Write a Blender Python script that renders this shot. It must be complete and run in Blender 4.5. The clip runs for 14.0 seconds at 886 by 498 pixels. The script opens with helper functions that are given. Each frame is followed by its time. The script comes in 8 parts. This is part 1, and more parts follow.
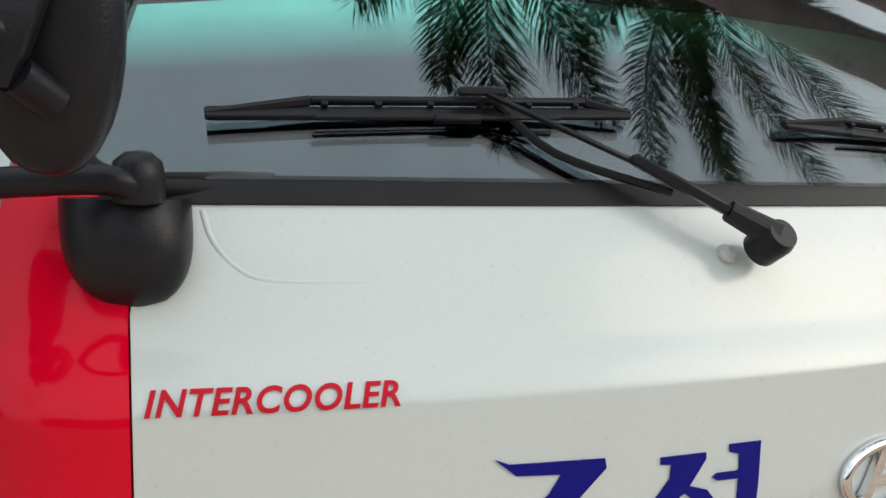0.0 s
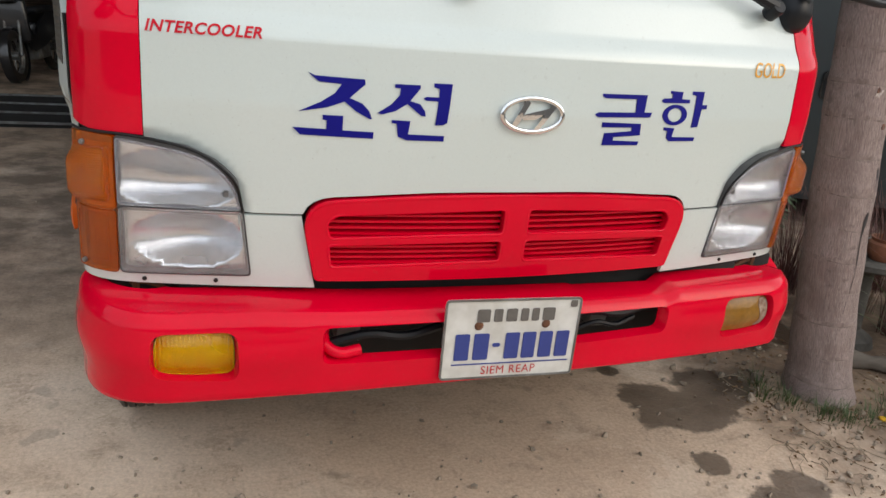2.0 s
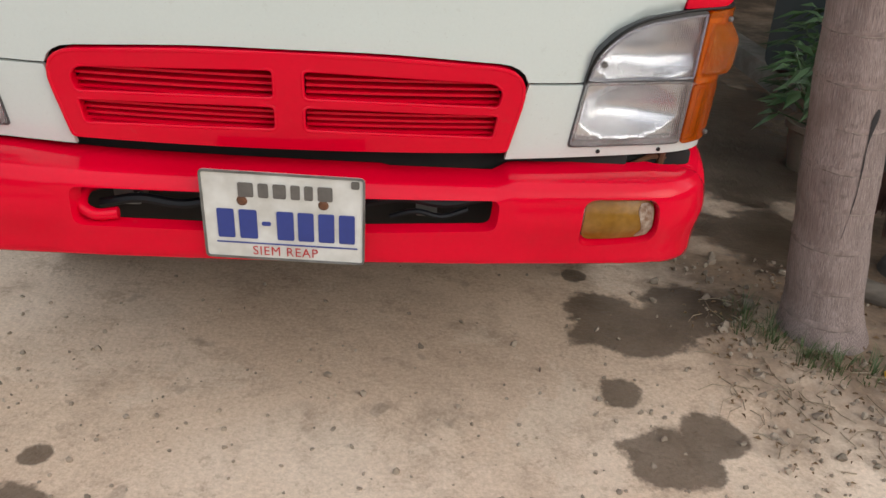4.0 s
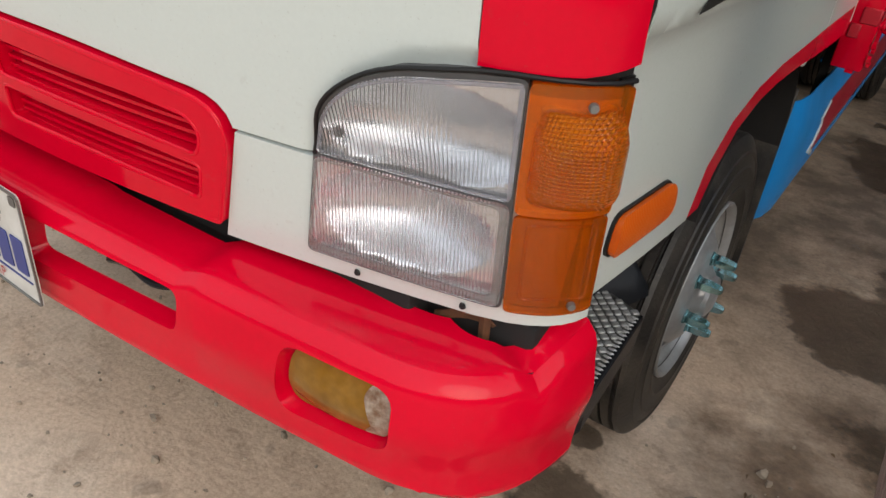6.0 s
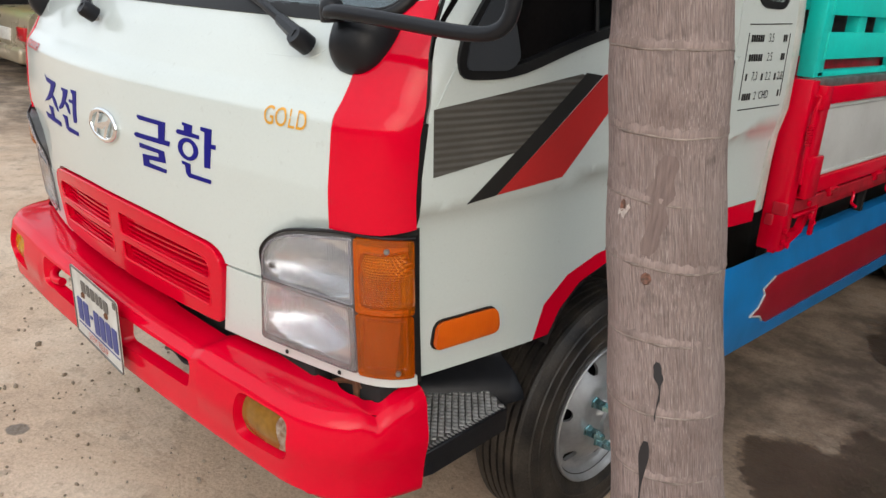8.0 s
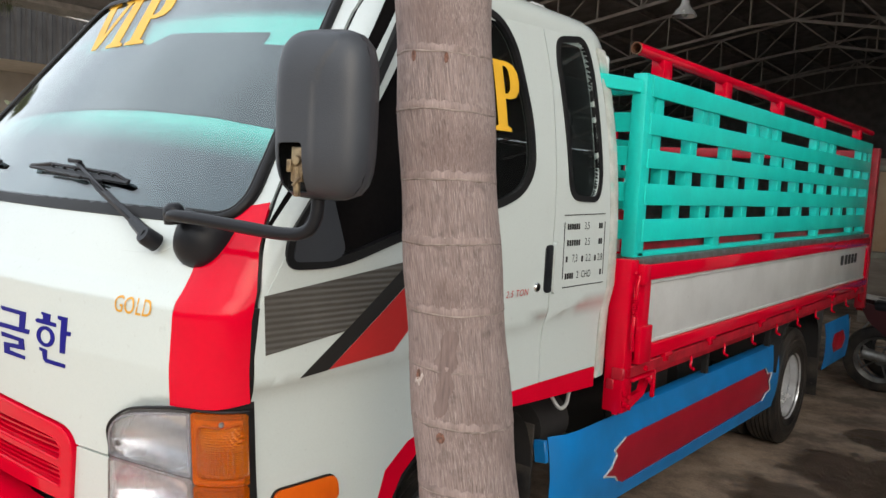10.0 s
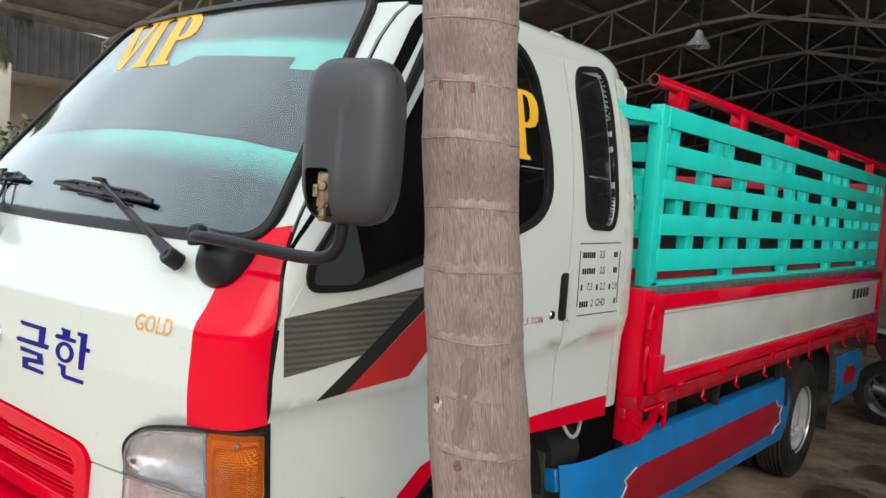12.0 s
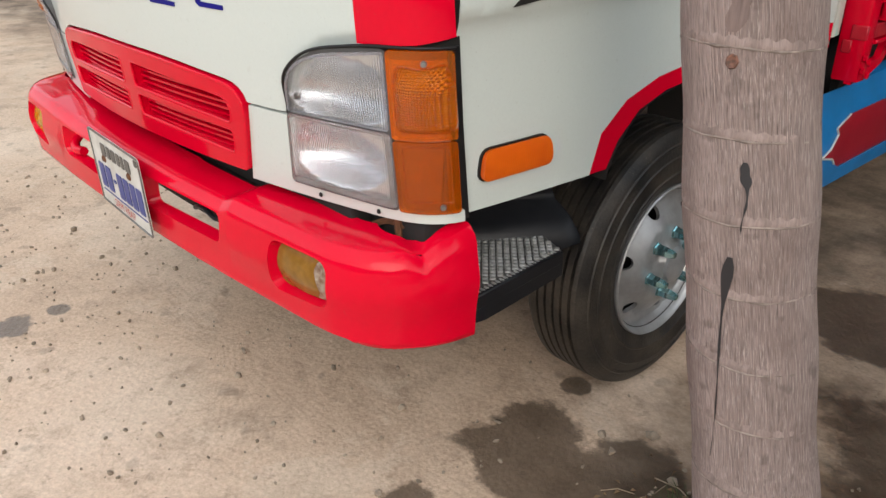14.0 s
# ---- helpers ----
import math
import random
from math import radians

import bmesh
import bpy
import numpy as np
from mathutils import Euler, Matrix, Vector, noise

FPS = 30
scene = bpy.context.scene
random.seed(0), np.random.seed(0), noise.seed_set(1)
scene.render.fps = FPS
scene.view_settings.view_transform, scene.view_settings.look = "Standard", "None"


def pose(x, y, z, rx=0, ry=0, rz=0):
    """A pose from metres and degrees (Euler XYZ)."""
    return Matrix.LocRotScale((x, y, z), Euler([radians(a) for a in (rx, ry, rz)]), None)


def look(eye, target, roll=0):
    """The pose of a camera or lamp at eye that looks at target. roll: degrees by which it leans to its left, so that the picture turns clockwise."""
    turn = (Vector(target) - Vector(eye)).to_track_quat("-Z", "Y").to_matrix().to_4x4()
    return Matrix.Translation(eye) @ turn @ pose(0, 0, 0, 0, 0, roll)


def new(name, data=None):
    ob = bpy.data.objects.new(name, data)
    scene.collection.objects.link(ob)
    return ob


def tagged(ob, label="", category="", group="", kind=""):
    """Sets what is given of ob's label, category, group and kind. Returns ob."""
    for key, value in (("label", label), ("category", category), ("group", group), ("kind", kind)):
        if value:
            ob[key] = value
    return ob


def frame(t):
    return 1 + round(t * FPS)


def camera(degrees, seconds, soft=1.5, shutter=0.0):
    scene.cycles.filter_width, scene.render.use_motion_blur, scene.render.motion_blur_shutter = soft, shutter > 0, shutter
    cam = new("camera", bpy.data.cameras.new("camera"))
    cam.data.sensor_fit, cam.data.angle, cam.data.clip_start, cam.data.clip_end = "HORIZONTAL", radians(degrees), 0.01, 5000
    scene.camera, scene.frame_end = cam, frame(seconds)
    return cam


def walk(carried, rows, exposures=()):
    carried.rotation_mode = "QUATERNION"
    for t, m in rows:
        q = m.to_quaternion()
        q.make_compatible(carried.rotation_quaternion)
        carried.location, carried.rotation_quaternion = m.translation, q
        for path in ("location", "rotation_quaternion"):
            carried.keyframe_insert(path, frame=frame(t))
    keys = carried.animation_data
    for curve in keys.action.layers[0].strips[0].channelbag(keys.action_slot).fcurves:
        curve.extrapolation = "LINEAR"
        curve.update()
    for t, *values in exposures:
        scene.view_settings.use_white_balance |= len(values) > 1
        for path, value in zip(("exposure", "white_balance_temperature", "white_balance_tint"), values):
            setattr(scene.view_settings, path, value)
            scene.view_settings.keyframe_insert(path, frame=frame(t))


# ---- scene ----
cam = camera(59.7, 14.0)
PATH = [
    (0, (-0.837, -0.727, 1.515), (-0.094, 1.121, 1.325), 0.8),
    (0.5, (-0.951, -0.947, 1.472), (-0.152, 0.848, 1.1), 1.0),
    (1, (-0.924, -1.22, 1.438), (-0.189, 0.566, 0.919), 2.7),
    (1.5, (-0.843, -1.474, 1.427), (-0.141, 0.287, 0.789), 4.7),
    (2, (-0.775, -1.72, 1.427), (-0.131, 0.062, 0.788), 5.1),
    (2.5, (-0.553, -1.936, 1.503), (0.004, -0.128, 0.853), 5.4),
    (2.7, (-0.436, -1.997, 1.506), (0.1, -0.201, 0.807), 5.7),
    (4.8, (0.635, -1.151, 1.334), (0.502, 0.59, 0.358), 3.3),
    (5, (0.725, -0.991, 1.34), (0.564, 0.755, 0.377), 4.1),
    (5.5, (0.959, -0.768, 1.315), (0.473, 0.9, 0.324), 6.5),
    (6, (1.256, -0.691, 1.344), (0.374, 0.775, 0.309), 6.8),
    (6.5, (1.475, -0.781, 1.402), (0.386, 0.606, 0.458), 4.5),
    (7, (1.745, -0.823, 1.45), (0.482, 0.496, 0.635), 4.7),
    (7.5, (1.955, -0.863, 1.51), (0.608, 0.401, 0.743), 4.7),
    (8, (2.062, -0.877, 1.56), (0.728, 0.468, 0.92), 3.6),
    (8.5, (2.191, -0.886, 1.57), (0.919, 0.575, 1.074), 3.7),
    (9, (2.305, -0.907, 1.604), (1.026, 0.595, 1.276), 3.4),
    (9.2, (2.324, -0.905, 1.609), (1.025, 0.594, 1.348), 3.4),
    (11.3, (2.371, -0.895, 1.634), (1.172, 0.7, 1.488), 2.0),
    (11.5, (2.367, -0.898, 1.635), (1.165, 0.694, 1.489), 2.6),
    (12, (2.343, -0.925, 1.63), (1.058, 0.602, 1.499), 4.4),
    (12.5, (2.325, -0.945, 1.608), (0.967, 0.511, 1.423), 4.7),
    (13, (2.29, -0.932, 1.559), (0.905, 0.47, 1.217), 4.0),
    (13.5, (2.203, -0.838, 1.476), (0.851, 0.497, 0.852), 2.7),
    (14, (1.98, -0.81, 1.36), (0.653, 0.4, 0.479), -0.2),
]
walk(cam, [(t, look(eye, target, roll)) for t, eye, target, roll in PATH], exposures=((0, -0.25), (1.5, -0.08), (2.7, -0.05), (5, -0.03), (6, -0.02), (7.5, 0.06), (9, 0.2), (11.5, 0.3), (12.5, 0.3), (14, 0.22)))

# ---- light ----
world = bpy.data.worlds.new("world")
scene.world = world
world.use_nodes = True
wn = world.node_tree.nodes
sky = wn.new("ShaderNodeTexSky")
sky.sky_type = 'NISHITA'
sky.sun_disc = False
sky.sun_elevation = radians(25)
sky.sun_rotation = radians(129)
sky.dust_density = 6.0
sky.air_density = 1.4
tone = wn.new("ShaderNodeMixRGB")
tone.inputs[0].default_value = 0.72
world.node_tree.links.new(sky.outputs[0], tone.inputs[1])
wtc = wn.new("ShaderNodeTexCoord")
cloud = wn.new("ShaderNodeTexNoise")
cloud.inputs["Scale"].default_value, cloud.inputs["Detail"].default_value, cloud.inputs["Distortion"].default_value = 2.2, 6, 0.4
world.node_tree.links.new(wtc.outputs["Generated"], cloud.inputs["Vector"])
cramp = wn.new("ShaderNodeValToRGB")
cramp.color_ramp.elements[0].position, cramp.color_ramp.elements[0].color = 0.35, (6.5, 7.0, 7.75, 1)
cramp.color_ramp.elements[1].position, cramp.color_ramp.elements[1].color = 0.68, (11.1, 11.75, 12.6, 1)
world.node_tree.links.new(cloud.outputs["Fac"], cramp.inputs[0])
# the clouds are thinner and brighter round the hidden sun
toward = wn.new("ShaderNodeVectorMath")
toward.operation = "DOT_PRODUCT"
toward.inputs[1].default_value = (0.70, -0.575, 0.42)
world.node_tree.links.new(wtc.outputs["Generated"], toward.inputs[0])
thin = wn.new("ShaderNodeMapRange")
thin.interpolation_type = "SMOOTHSTEP"
thin.inputs["From Min"].default_value, thin.inputs["From Max"].default_value, thin.inputs["To Max"].default_value = -0.6, 1.0, 3.0
world.node_tree.links.new(toward.outputs["Value"], thin.inputs[0])
veil = wn.new("ShaderNodeVectorMath")
world.node_tree.links.new(cramp.outputs[0], veil.inputs[0])
world.node_tree.links.new(thin.outputs[0], veil.inputs[1])
world.node_tree.links.new(veil.outputs[0], tone.inputs[2])
world.node_tree.links.new(tone.outputs[0], wn["Background"].inputs[0])
wn["Background"].inputs[1].default_value = 0.15
sun = new("sun", bpy.data.lights.new("sun", "SUN"))
sun.data.energy = 0.6
sun.data.angle = radians(40)
sun.data.color = (1.0, 0.995, 0.985)
sun.matrix_world = look((7.0, -5.75, 5.0), (0, 0, 0.8))


# ---- materials ----
def mat(name, col, rough=0.5, metal=0.0, col2=None, scale=6.0, bump=0.0, bscale=80.0, coat=0.0, fine=0.12, stretch=(1, 1, 1), spec=0.5, speck=0.0):
    """A surface with colour drift at two sizes and fine relief."""
    m = bpy.data.materials.new(name)
    m.use_nodes = True
    n, l = m.node_tree.nodes, m.node_tree.links
    b = n["Principled BSDF"]
    tc = n.new("ShaderNodeTexCoord")
    mp = n.new("ShaderNodeMapping")
    mp.inputs["Scale"].default_value = stretch
    l.new(tc.outputs["Object"], mp.inputs[0])
    big = n.new("ShaderNodeTexNoise")
    big.inputs["Scale"].default_value, big.inputs["Detail"].default_value = scale, 6
    l.new(mp.outputs[0], big.inputs["Vector"])
    ramp = n.new("ShaderNodeValToRGB")
    c2 = col2 or tuple(c * 0.86 for c in col)
    ramp.color_ramp.elements[0].position, ramp.color_ramp.elements[1].position = 0.35, 0.68
    ramp.color_ramp.elements[0].color, ramp.color_ramp.elements[1].color = (*col, 1), (*c2, 1)
    l.new(big.outputs["Fac"], ramp.inputs[0])
    small = n.new("ShaderNodeTexNoise")
    small.inputs["Scale"].default_value, small.inputs["Detail"].default_value = bscale, 4
    l.new(mp.outputs[0], small.inputs["Vector"])
    mr = n.new("ShaderNodeMapRange")
    mr.inputs["To Min"].default_value, mr.inputs["To Max"].default_value = 1 - fine, 1 + fine
    l.new(small.outputs["Fac"], mr.inputs[0])
    mul = n.new("ShaderNodeVectorMath")
    mul.operation = "SCALE"
    l.new(ramp.outputs[0], mul.inputs[0])
    l.new(mr.outputs[0], mul.inputs["Scale"])
    out = mul.outputs[0]
    if speck:
        # scattered grains of dust and dried splashes
        for sc, lo, amount in ((230, 0.69, speck), (38, 0.71, speck * 0.45)):
            dust = n.new("ShaderNodeTexNoise")
            dust.inputs["Scale"].default_value, dust.inputs["Detail"].default_value = sc, 2
            l.new(tc.outputs["Object"], dust.inputs["Vector"])
            dm = n.new("ShaderNodeMapRange")
            dm.inputs["From Min"].default_value, dm.inputs["From Max"].default_value, dm.inputs["To Max"].default_value = lo, lo + 0.05, amount
            l.new(dust.outputs["Fac"], dm.inputs[0])
            dx = n.new("ShaderNodeMixRGB")
            dx.inputs[2].default_value = (0.16, 0.13, 0.10, 1)
            l.new(dm.outputs[0], dx.inputs[0])
            l.new(out, dx.inputs[1])
            out = dx.outputs[0]
    l.new(out, b.inputs["Base Color"])
    rr = n.new("ShaderNodeMapRange")
    rr.inputs["To Min"].default_value, rr.inputs["To Max"].default_value = max(0.02, rough * 0.8), min(1, rough * 1.25)
    l.new(big.outputs["Fac"], rr.inputs[0])
    l.new(rr.outputs[0], b.inputs["Roughness"])
    b.inputs["Metallic"].default_value = metal
    b.inputs["Coat Weight"].default_value = coat
    b.inputs["Coat Roughness"].default_value = 0.06
    b.inputs["Specular IOR Level"].default_value = spec
    if bump:
        bp = n.new("ShaderNodeBump")
        bp.inputs["Strength"].default_value, bp.inputs["Distance"].default_value = bump, 0.004
        l.new(small.outputs["Fac"], bp.inputs["Height"])
        l.new(bp.outputs[0], b.inputs["Normal"])
    return m


def ribs(m, scale, axis, strength, dist=0.003, kind="SIN"):
    """Adds straight ribs to a material's relief."""
    n, l = m.node_tree.nodes, m.node_tree.links
    b = n["Principled BSDF"]
    tc = n.new("ShaderNodeTexCoord")
    wv = n.new("ShaderNodeTexWave")
    wv.bands_direction, wv.wave_profile = axis, kind
    wv.inputs["Scale"].default_value = scale
    wv.inputs["Distortion"].default_value = 0.0
    l.new(tc.outputs["Object"], wv.inputs["Vector"])
    bp = n.new("ShaderNodeBump")
    bp.inputs["Strength"].default_value, bp.inputs["Distance"].default_value = strength, dist
    l.new(wv.outputs["Fac"], bp.inputs["Height"])
    old = b.inputs["Normal"].links
    if old:
        l.new(old[0].from_socket, bp.inputs["Normal"])
    l.new(bp.outputs[0], b.inputs["Normal"])
    return m


def see_through(m, weight, ior=1.45):
    b = m.node_tree.nodes["Principled BSDF"]
    b.inputs["Transmission Weight"].default_value = weight
    b.inputs["IOR"].default_value = ior
    return m


WHITE = mat("white_paint", (0.560, 0.618, 0.598), 0.22, col2=(0.545, 0.602, 0.580), scale=2.2, coat=0.45, fine=0.035, bscale=160, speck=0.18)
RED = mat("red_paint", (0.66, 0.0005, 0.022), 0.14, col2=(0.59, 0.0005, 0.018), scale=3, coat=0.40, spec=0.03, fine=0.05, speck=0.12)
RED_OLD = mat("worn_red_paint", (0.50, 0.006, 0.024), 0.42, col2=(0.28, 0.008, 0.014), scale=9, fine=0.2, bump=0.15, bscale=50, speck=0.5)
TEAL = mat("turquoise_paint", (0.006, 0.64, 0.56), 0.40, col2=(0.008, 0.56, 0.49), scale=4, fine=0.08, bump=0.08, bscale=60, speck=0.3)
BLUE = mat("blue_paint", (0.004, 0.19, 0.52), 0.38, col2=(0.010, 0.16, 0.42), scale=5, fine=0.08, bump=0.1, bscale=40, speck=0.5)
GREYP = mat("pale_grey_paint", (0.52, 0.53, 0.52), 0.4, col2=(0.44, 0.45, 0.44), scale=4, fine=0.06, speck=0.4)
STEEL = mat("bare_steel", (0.22, 0.23, 0.23), 0.45, 0.6, col2=(0.13, 0.12, 0.11), scale=14, fine=0.25, bump=0.1)
BLACKP = mat("black_plastic", (0.008, 0.009, 0.0115), 0.34, col2=(0.013, 0.014, 0.017), scale=10, fine=0.2, bump=0.12, bscale=350, spec=0.25)
GREYPL = mat("grey_black_plastic", (0.030, 0.034, 0.041), 0.42, col2=(0.038, 0.043, 0.051), scale=6, fine=0.15, bump=0.15, bscale=420)
RUBBER = mat("tyre_rubber", (0.0075, 0.0073, 0.0075), 0.48, col2=(0.046, 0.038, 0.030), scale=11, fine=0.5, bump=0.35, bscale=120, speck=0.55)
RUBBER2 = mat("black_rubber_seal", (0.008, 0.008, 0.009), 0.42, col2=(0.014, 0.014, 0.014), scale=8, fine=0.2, spec=0.22)
# near-black for underbody parts, and for shade painted into cavities
DARK = mat("dark_underbody_and_shade", (0.006, 0.006, 0.006), 0.9, col2=(0.014, 0.012, 0.011), scale=8, fine=0.3, bump=0.3, bscale=30)
CHROME = mat("chrome", (0.86, 0.87, 0.88), 0.05, 1.0, col2=(0.62, 0.63, 0.64), scale=12, fine=0.05)
REFLECT = ribs(mat("reflector", (0.80, 0.805, 0.825), 0.25, 0.97, fine=0.03, col2=(0.74, 0.745, 0.76)), 62, "X", 0.32, 0.0025)
RIM = mat("silver_wheel_paint", (0.44, 0.45, 0.46), 0.36, 0.55, col2=(0.30, 0.30, 0.30), scale=9, fine=0.12, bump=0.05)
BRIGHT = mat("bright_rim", (0.72, 0.73, 0.74), 0.25, 0.55, col2=(0.55, 0.55, 0.55), scale=6, fine=0.1)
NUT = mat("zinc_nut", (0.24, 0.52, 0.57), 0.12, 0.95, col2=(0.42, 0.60, 0.62), scale=30, fine=0.1)
LENS = see_through(ribs(ribs(mat("clear_lens", (0.97, 0.975, 0.985), 0.07, fine=0.02, col2=(0.92, 0.93, 0.95)), 62, "X", 0.5, 0.0025), 7, "Z", 0.12, 0.006), 0.97, 1.22)
PLAINLENS = see_through(mat("plain_lens", (0.93, 0.95, 0.96), 0.05, fine=0.02, col2=(0.88, 0.9, 0.92)), 0.92, 1.3)
LENSRIM = see_through(mat("lens_rim_glass", (0.60, 0.58, 0.58), 0.10, fine=0.08, col2=(0.48, 0.45, 0.44), scale=18), 0.80, 1.3)
LENSRIM2 = see_through(mat("pale_lens_rim_glass", (0.56, 0.56, 0.61), 0.10, fine=0.05, col2=(0.46, 0.46, 0.51), scale=18), 0.70, 1.3)
AMBER = see_through(ribs(ribs(mat("amber_lens", (0.98, 0.36, 0.012), 0.05, fine=0.04, col2=(0.95, 0.30, 0.010), scale=22), 68, "X", 0.75, 0.0025), 68, "Z", 0.75, 0.0025), 0.85, 1.4)
AMBERRIM = see_through(mat("amber_rim", (0.82, 0.205, 0.003), 0.06, fine=0.06, col2=(0.74, 0.165, 0.002), scale=18), 0.75, 1.45)
AMBER2 = see_through(mat("plain_amber_lens", (0.64, 0.148, 0.002), 0.06, fine=0.1, col2=(0.54, 0.112, 0.001), scale=12), 0.75, 1.45)
ORANGE = see_through(ribs(mat("orange_marker", (0.80, 0.14, 0.006), 0.3, fine=0.1, col2=(0.7, 0.1, 0.005), scale=20), 60, "Y", 0.2, 0.002), 0.15)
YELLOW = see_through(ribs(mat("yellow_lens", (0.95, 0.66, 0.006), 0.07, fine=0.08, col2=(0.88, 0.56, 0.004), scale=20), 36, "X", 0.7, 0.003), 0.82, 1.35)
OLDLENS = see_through(mat("aged_yellow_lens", (0.22, 0.10, 0.008), 0.22, fine=0.3, col2=(0.30, 0.17, 0.05), scale=9, bump=0.2, bscale=70), 0.05, 1.35)
GLASS = see_through(mat("window_glass", (0.72, 0.80, 0.78), 0.02, fine=0.0, col2=(0.72, 0.80, 0.78)), 1.0, 1.5)
# lack of light in the cab is put into this near-black, glossless colour
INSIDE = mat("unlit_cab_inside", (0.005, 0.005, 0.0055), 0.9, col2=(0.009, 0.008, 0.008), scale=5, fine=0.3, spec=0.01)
TINT = mat("black_tint_and_cavity", (0.006, 0.007, 0.008), 0.25, fine=0.1)
NAVY = mat("navy_sticker", (0.006, 0.006, 0.17), 0.5, fine=0.05, col2=(0.007, 0.007, 0.19), spec=0.12)
REDTXT = mat("red_lettering", (0.56, 0.006, 0.022), 0.4, fine=0.06, col2=(0.46, 0.012, 0.022), spec=0.15)
REDST = mat("red_sticker", (0.47, 0.026, 0.026), 0.4, fine=0.06, col2=(0.40, 0.030, 0.028), spec=0.2)
GOLD = mat("gold_sticker", (0.70, 0.35, 0.03), 0.35, fine=0.1, col2=(0.62, 0.29, 0.025))
SMOKE = ribs(mat("grey_stripe_sticker", (0.092, 0.087, 0.078), 0.35, fine=0.1, col2=(0.076, 0.072, 0.064)), 22, "Z", 0.5, 0.004)
CHAR = mat("charcoal_sticker", (0.018, 0.017, 0.016), 0.4, fine=0.1)
INK = mat("black_ink", (0.02, 0.02, 0.02), 0.6, fine=0.2)
VIPY = mat("yellow_sticker", (0.82, 0.46, 0.03), 0.45, fine=0.08)
PLATE = mat("plate_white", (0.62, 0.62, 0.59), 0.35, col2=(0.5, 0.49, 0.45), scale=18, fine=0.15, bump=0.15, bscale=30)
RUST = mat("rust", (0.16, 0.06, 0.025), 0.8, col2=(0.09, 0.04, 0.02), scale=30, fine=0.4, bump=0.4)
PLATEBLUE = mat("plate_blue", (0.03, 0.05, 0.24), 0.4, fine=0.1)
PLATEGREY = mat("plate_grey_ink", (0.12, 0.11, 0.10), 0.6, fine=0.3)
CHECKER = mat("checker_steel", (0.46, 0.47, 0.47), 0.34, 0.45, col2=(0.34, 0.34, 0.33), scale=25, fine=0.25, bump=0.1)

for m in (GLASS,):
    b = m.node_tree.nodes["Principled BSDF"]
    m.node_tree.links.remove(b.inputs["Roughness"].links[0])
    b.inputs["Roughness"].default_value = 0.0
CLOUDED = mat("clouded_lens", (0.42, 0.36, 0.29), 0.5, col2=(0.16, 0.08, 0.04), scale=60, fine=0.4, bump=0.5, bscale=300)

# windscreen film: dark glass with two turquoise bands that follow the screen's bow
FILM = mat("windscreen_film", (0.030, 0.036, 0.042), 0.04, 1.0, fine=0.05)
DARKFILM = mat("dark_windscreen_film", (0.078, 0.090, 0.100), 0.04, 1.0, fine=0.03)
for m in (FILM, DARKFILM):
    b = m.node_tree.nodes["Principled BSDF"]
    m.node_tree.links.remove(b.inputs["Roughness"].links[0])
    b.inputs["Roughness"].default_value = 0.0
fn, fl = FILM.node_tree.nodes, FILM.node_tree.links
ftc = fn.new("ShaderNodeTexCoord")
fsep = fn.new("ShaderNodeSeparateXYZ")
fl.new(ftc.outputs["Object"], fsep.inputs[0])
fsq = fn.new("ShaderNodeMath")
fsq.operation = "MULTIPLY"
fl.new(fsep.outputs[0], fsq.inputs[0])
fl.new(fsep.outputs[0], fsq.inputs[1])
fad = fn.new("ShaderNodeMath")
fad.operation = "MULTIPLY_ADD"
fad.inputs[1].default_value = 0.07
fl.new(fsq.outputs[0], fad.inputs[0])
fl.new(fsep.outputs[2], fad.inputs[2])
fmr = fn.new("ShaderNodeMapRange")
fmr.inputs["From Min"].default_value, fmr.inputs["From Max"].default_value = 1.5, 2.3
fl.new(fad.outputs[0], fmr.inputs[0])
frp = fn.new("ShaderNodeValToRGB")
dk, tq = (0.115, 0.130, 0.150, 1), (0.27, 0.82, 0.71, 1)
frp.color_ramp.elements[0].position, frp.color_ramp.elements[0].color = 0.215, dk
frp.color_ramp.elements[1].position, frp.color_ramp.elements[1].color = 0.315, tq
for pos, c in ((0.70, tq), (0.74, (0.12, 0.125, 0.145, 1))):
    frp.color_ramp.elements.new(pos).color = c
fl.new(fmr.outputs[0], frp.inputs[0])
fl.new(frp.outputs[0], fn["Principled BSDF"].inputs["Base Color"])


# ---- shape helpers ----
def part(name, bm, material, parent=None, label="", angle=38):
    """One bmesh as one object, smooth but for its sharp edges."""
    bm.normal_update()
    for f in bm.faces:
        f.smooth = True
    for e in bm.edges:
        e.smooth = len(e.link_faces) == 2 and e.calc_face_angle(0) < radians(angle)
    me = bpy.data.meshes.new(name)
    lay = bm.verts.layers.float_vector.get("bow")
    normals = None
    if lay:
        bm.verts.ensure_lookup_table()
        normals = [v[lay] if v[lay].length > 0.5 else v.normal for v in bm.verts]
        normals = [tuple(q) for q in normals]
    bm.to_mesh(me)
    bm.free()
    if normals:
        me.normals_split_custom_set_from_vertices(normals)
    for m in material if isinstance(material, (list, tuple)) else [material]:
        me.materials.append(m)
    ob = new(name, me)
    ob.parent = parent
    if label:
        tagged(ob, label)
    return ob


def holder(name, label, category, group="", kind="", at=(0, 0, 0)):
    ob = new(name)
    ob.empty_display_size = 0.1
    ob.location = at
    return tagged(ob, label, category, group, kind)


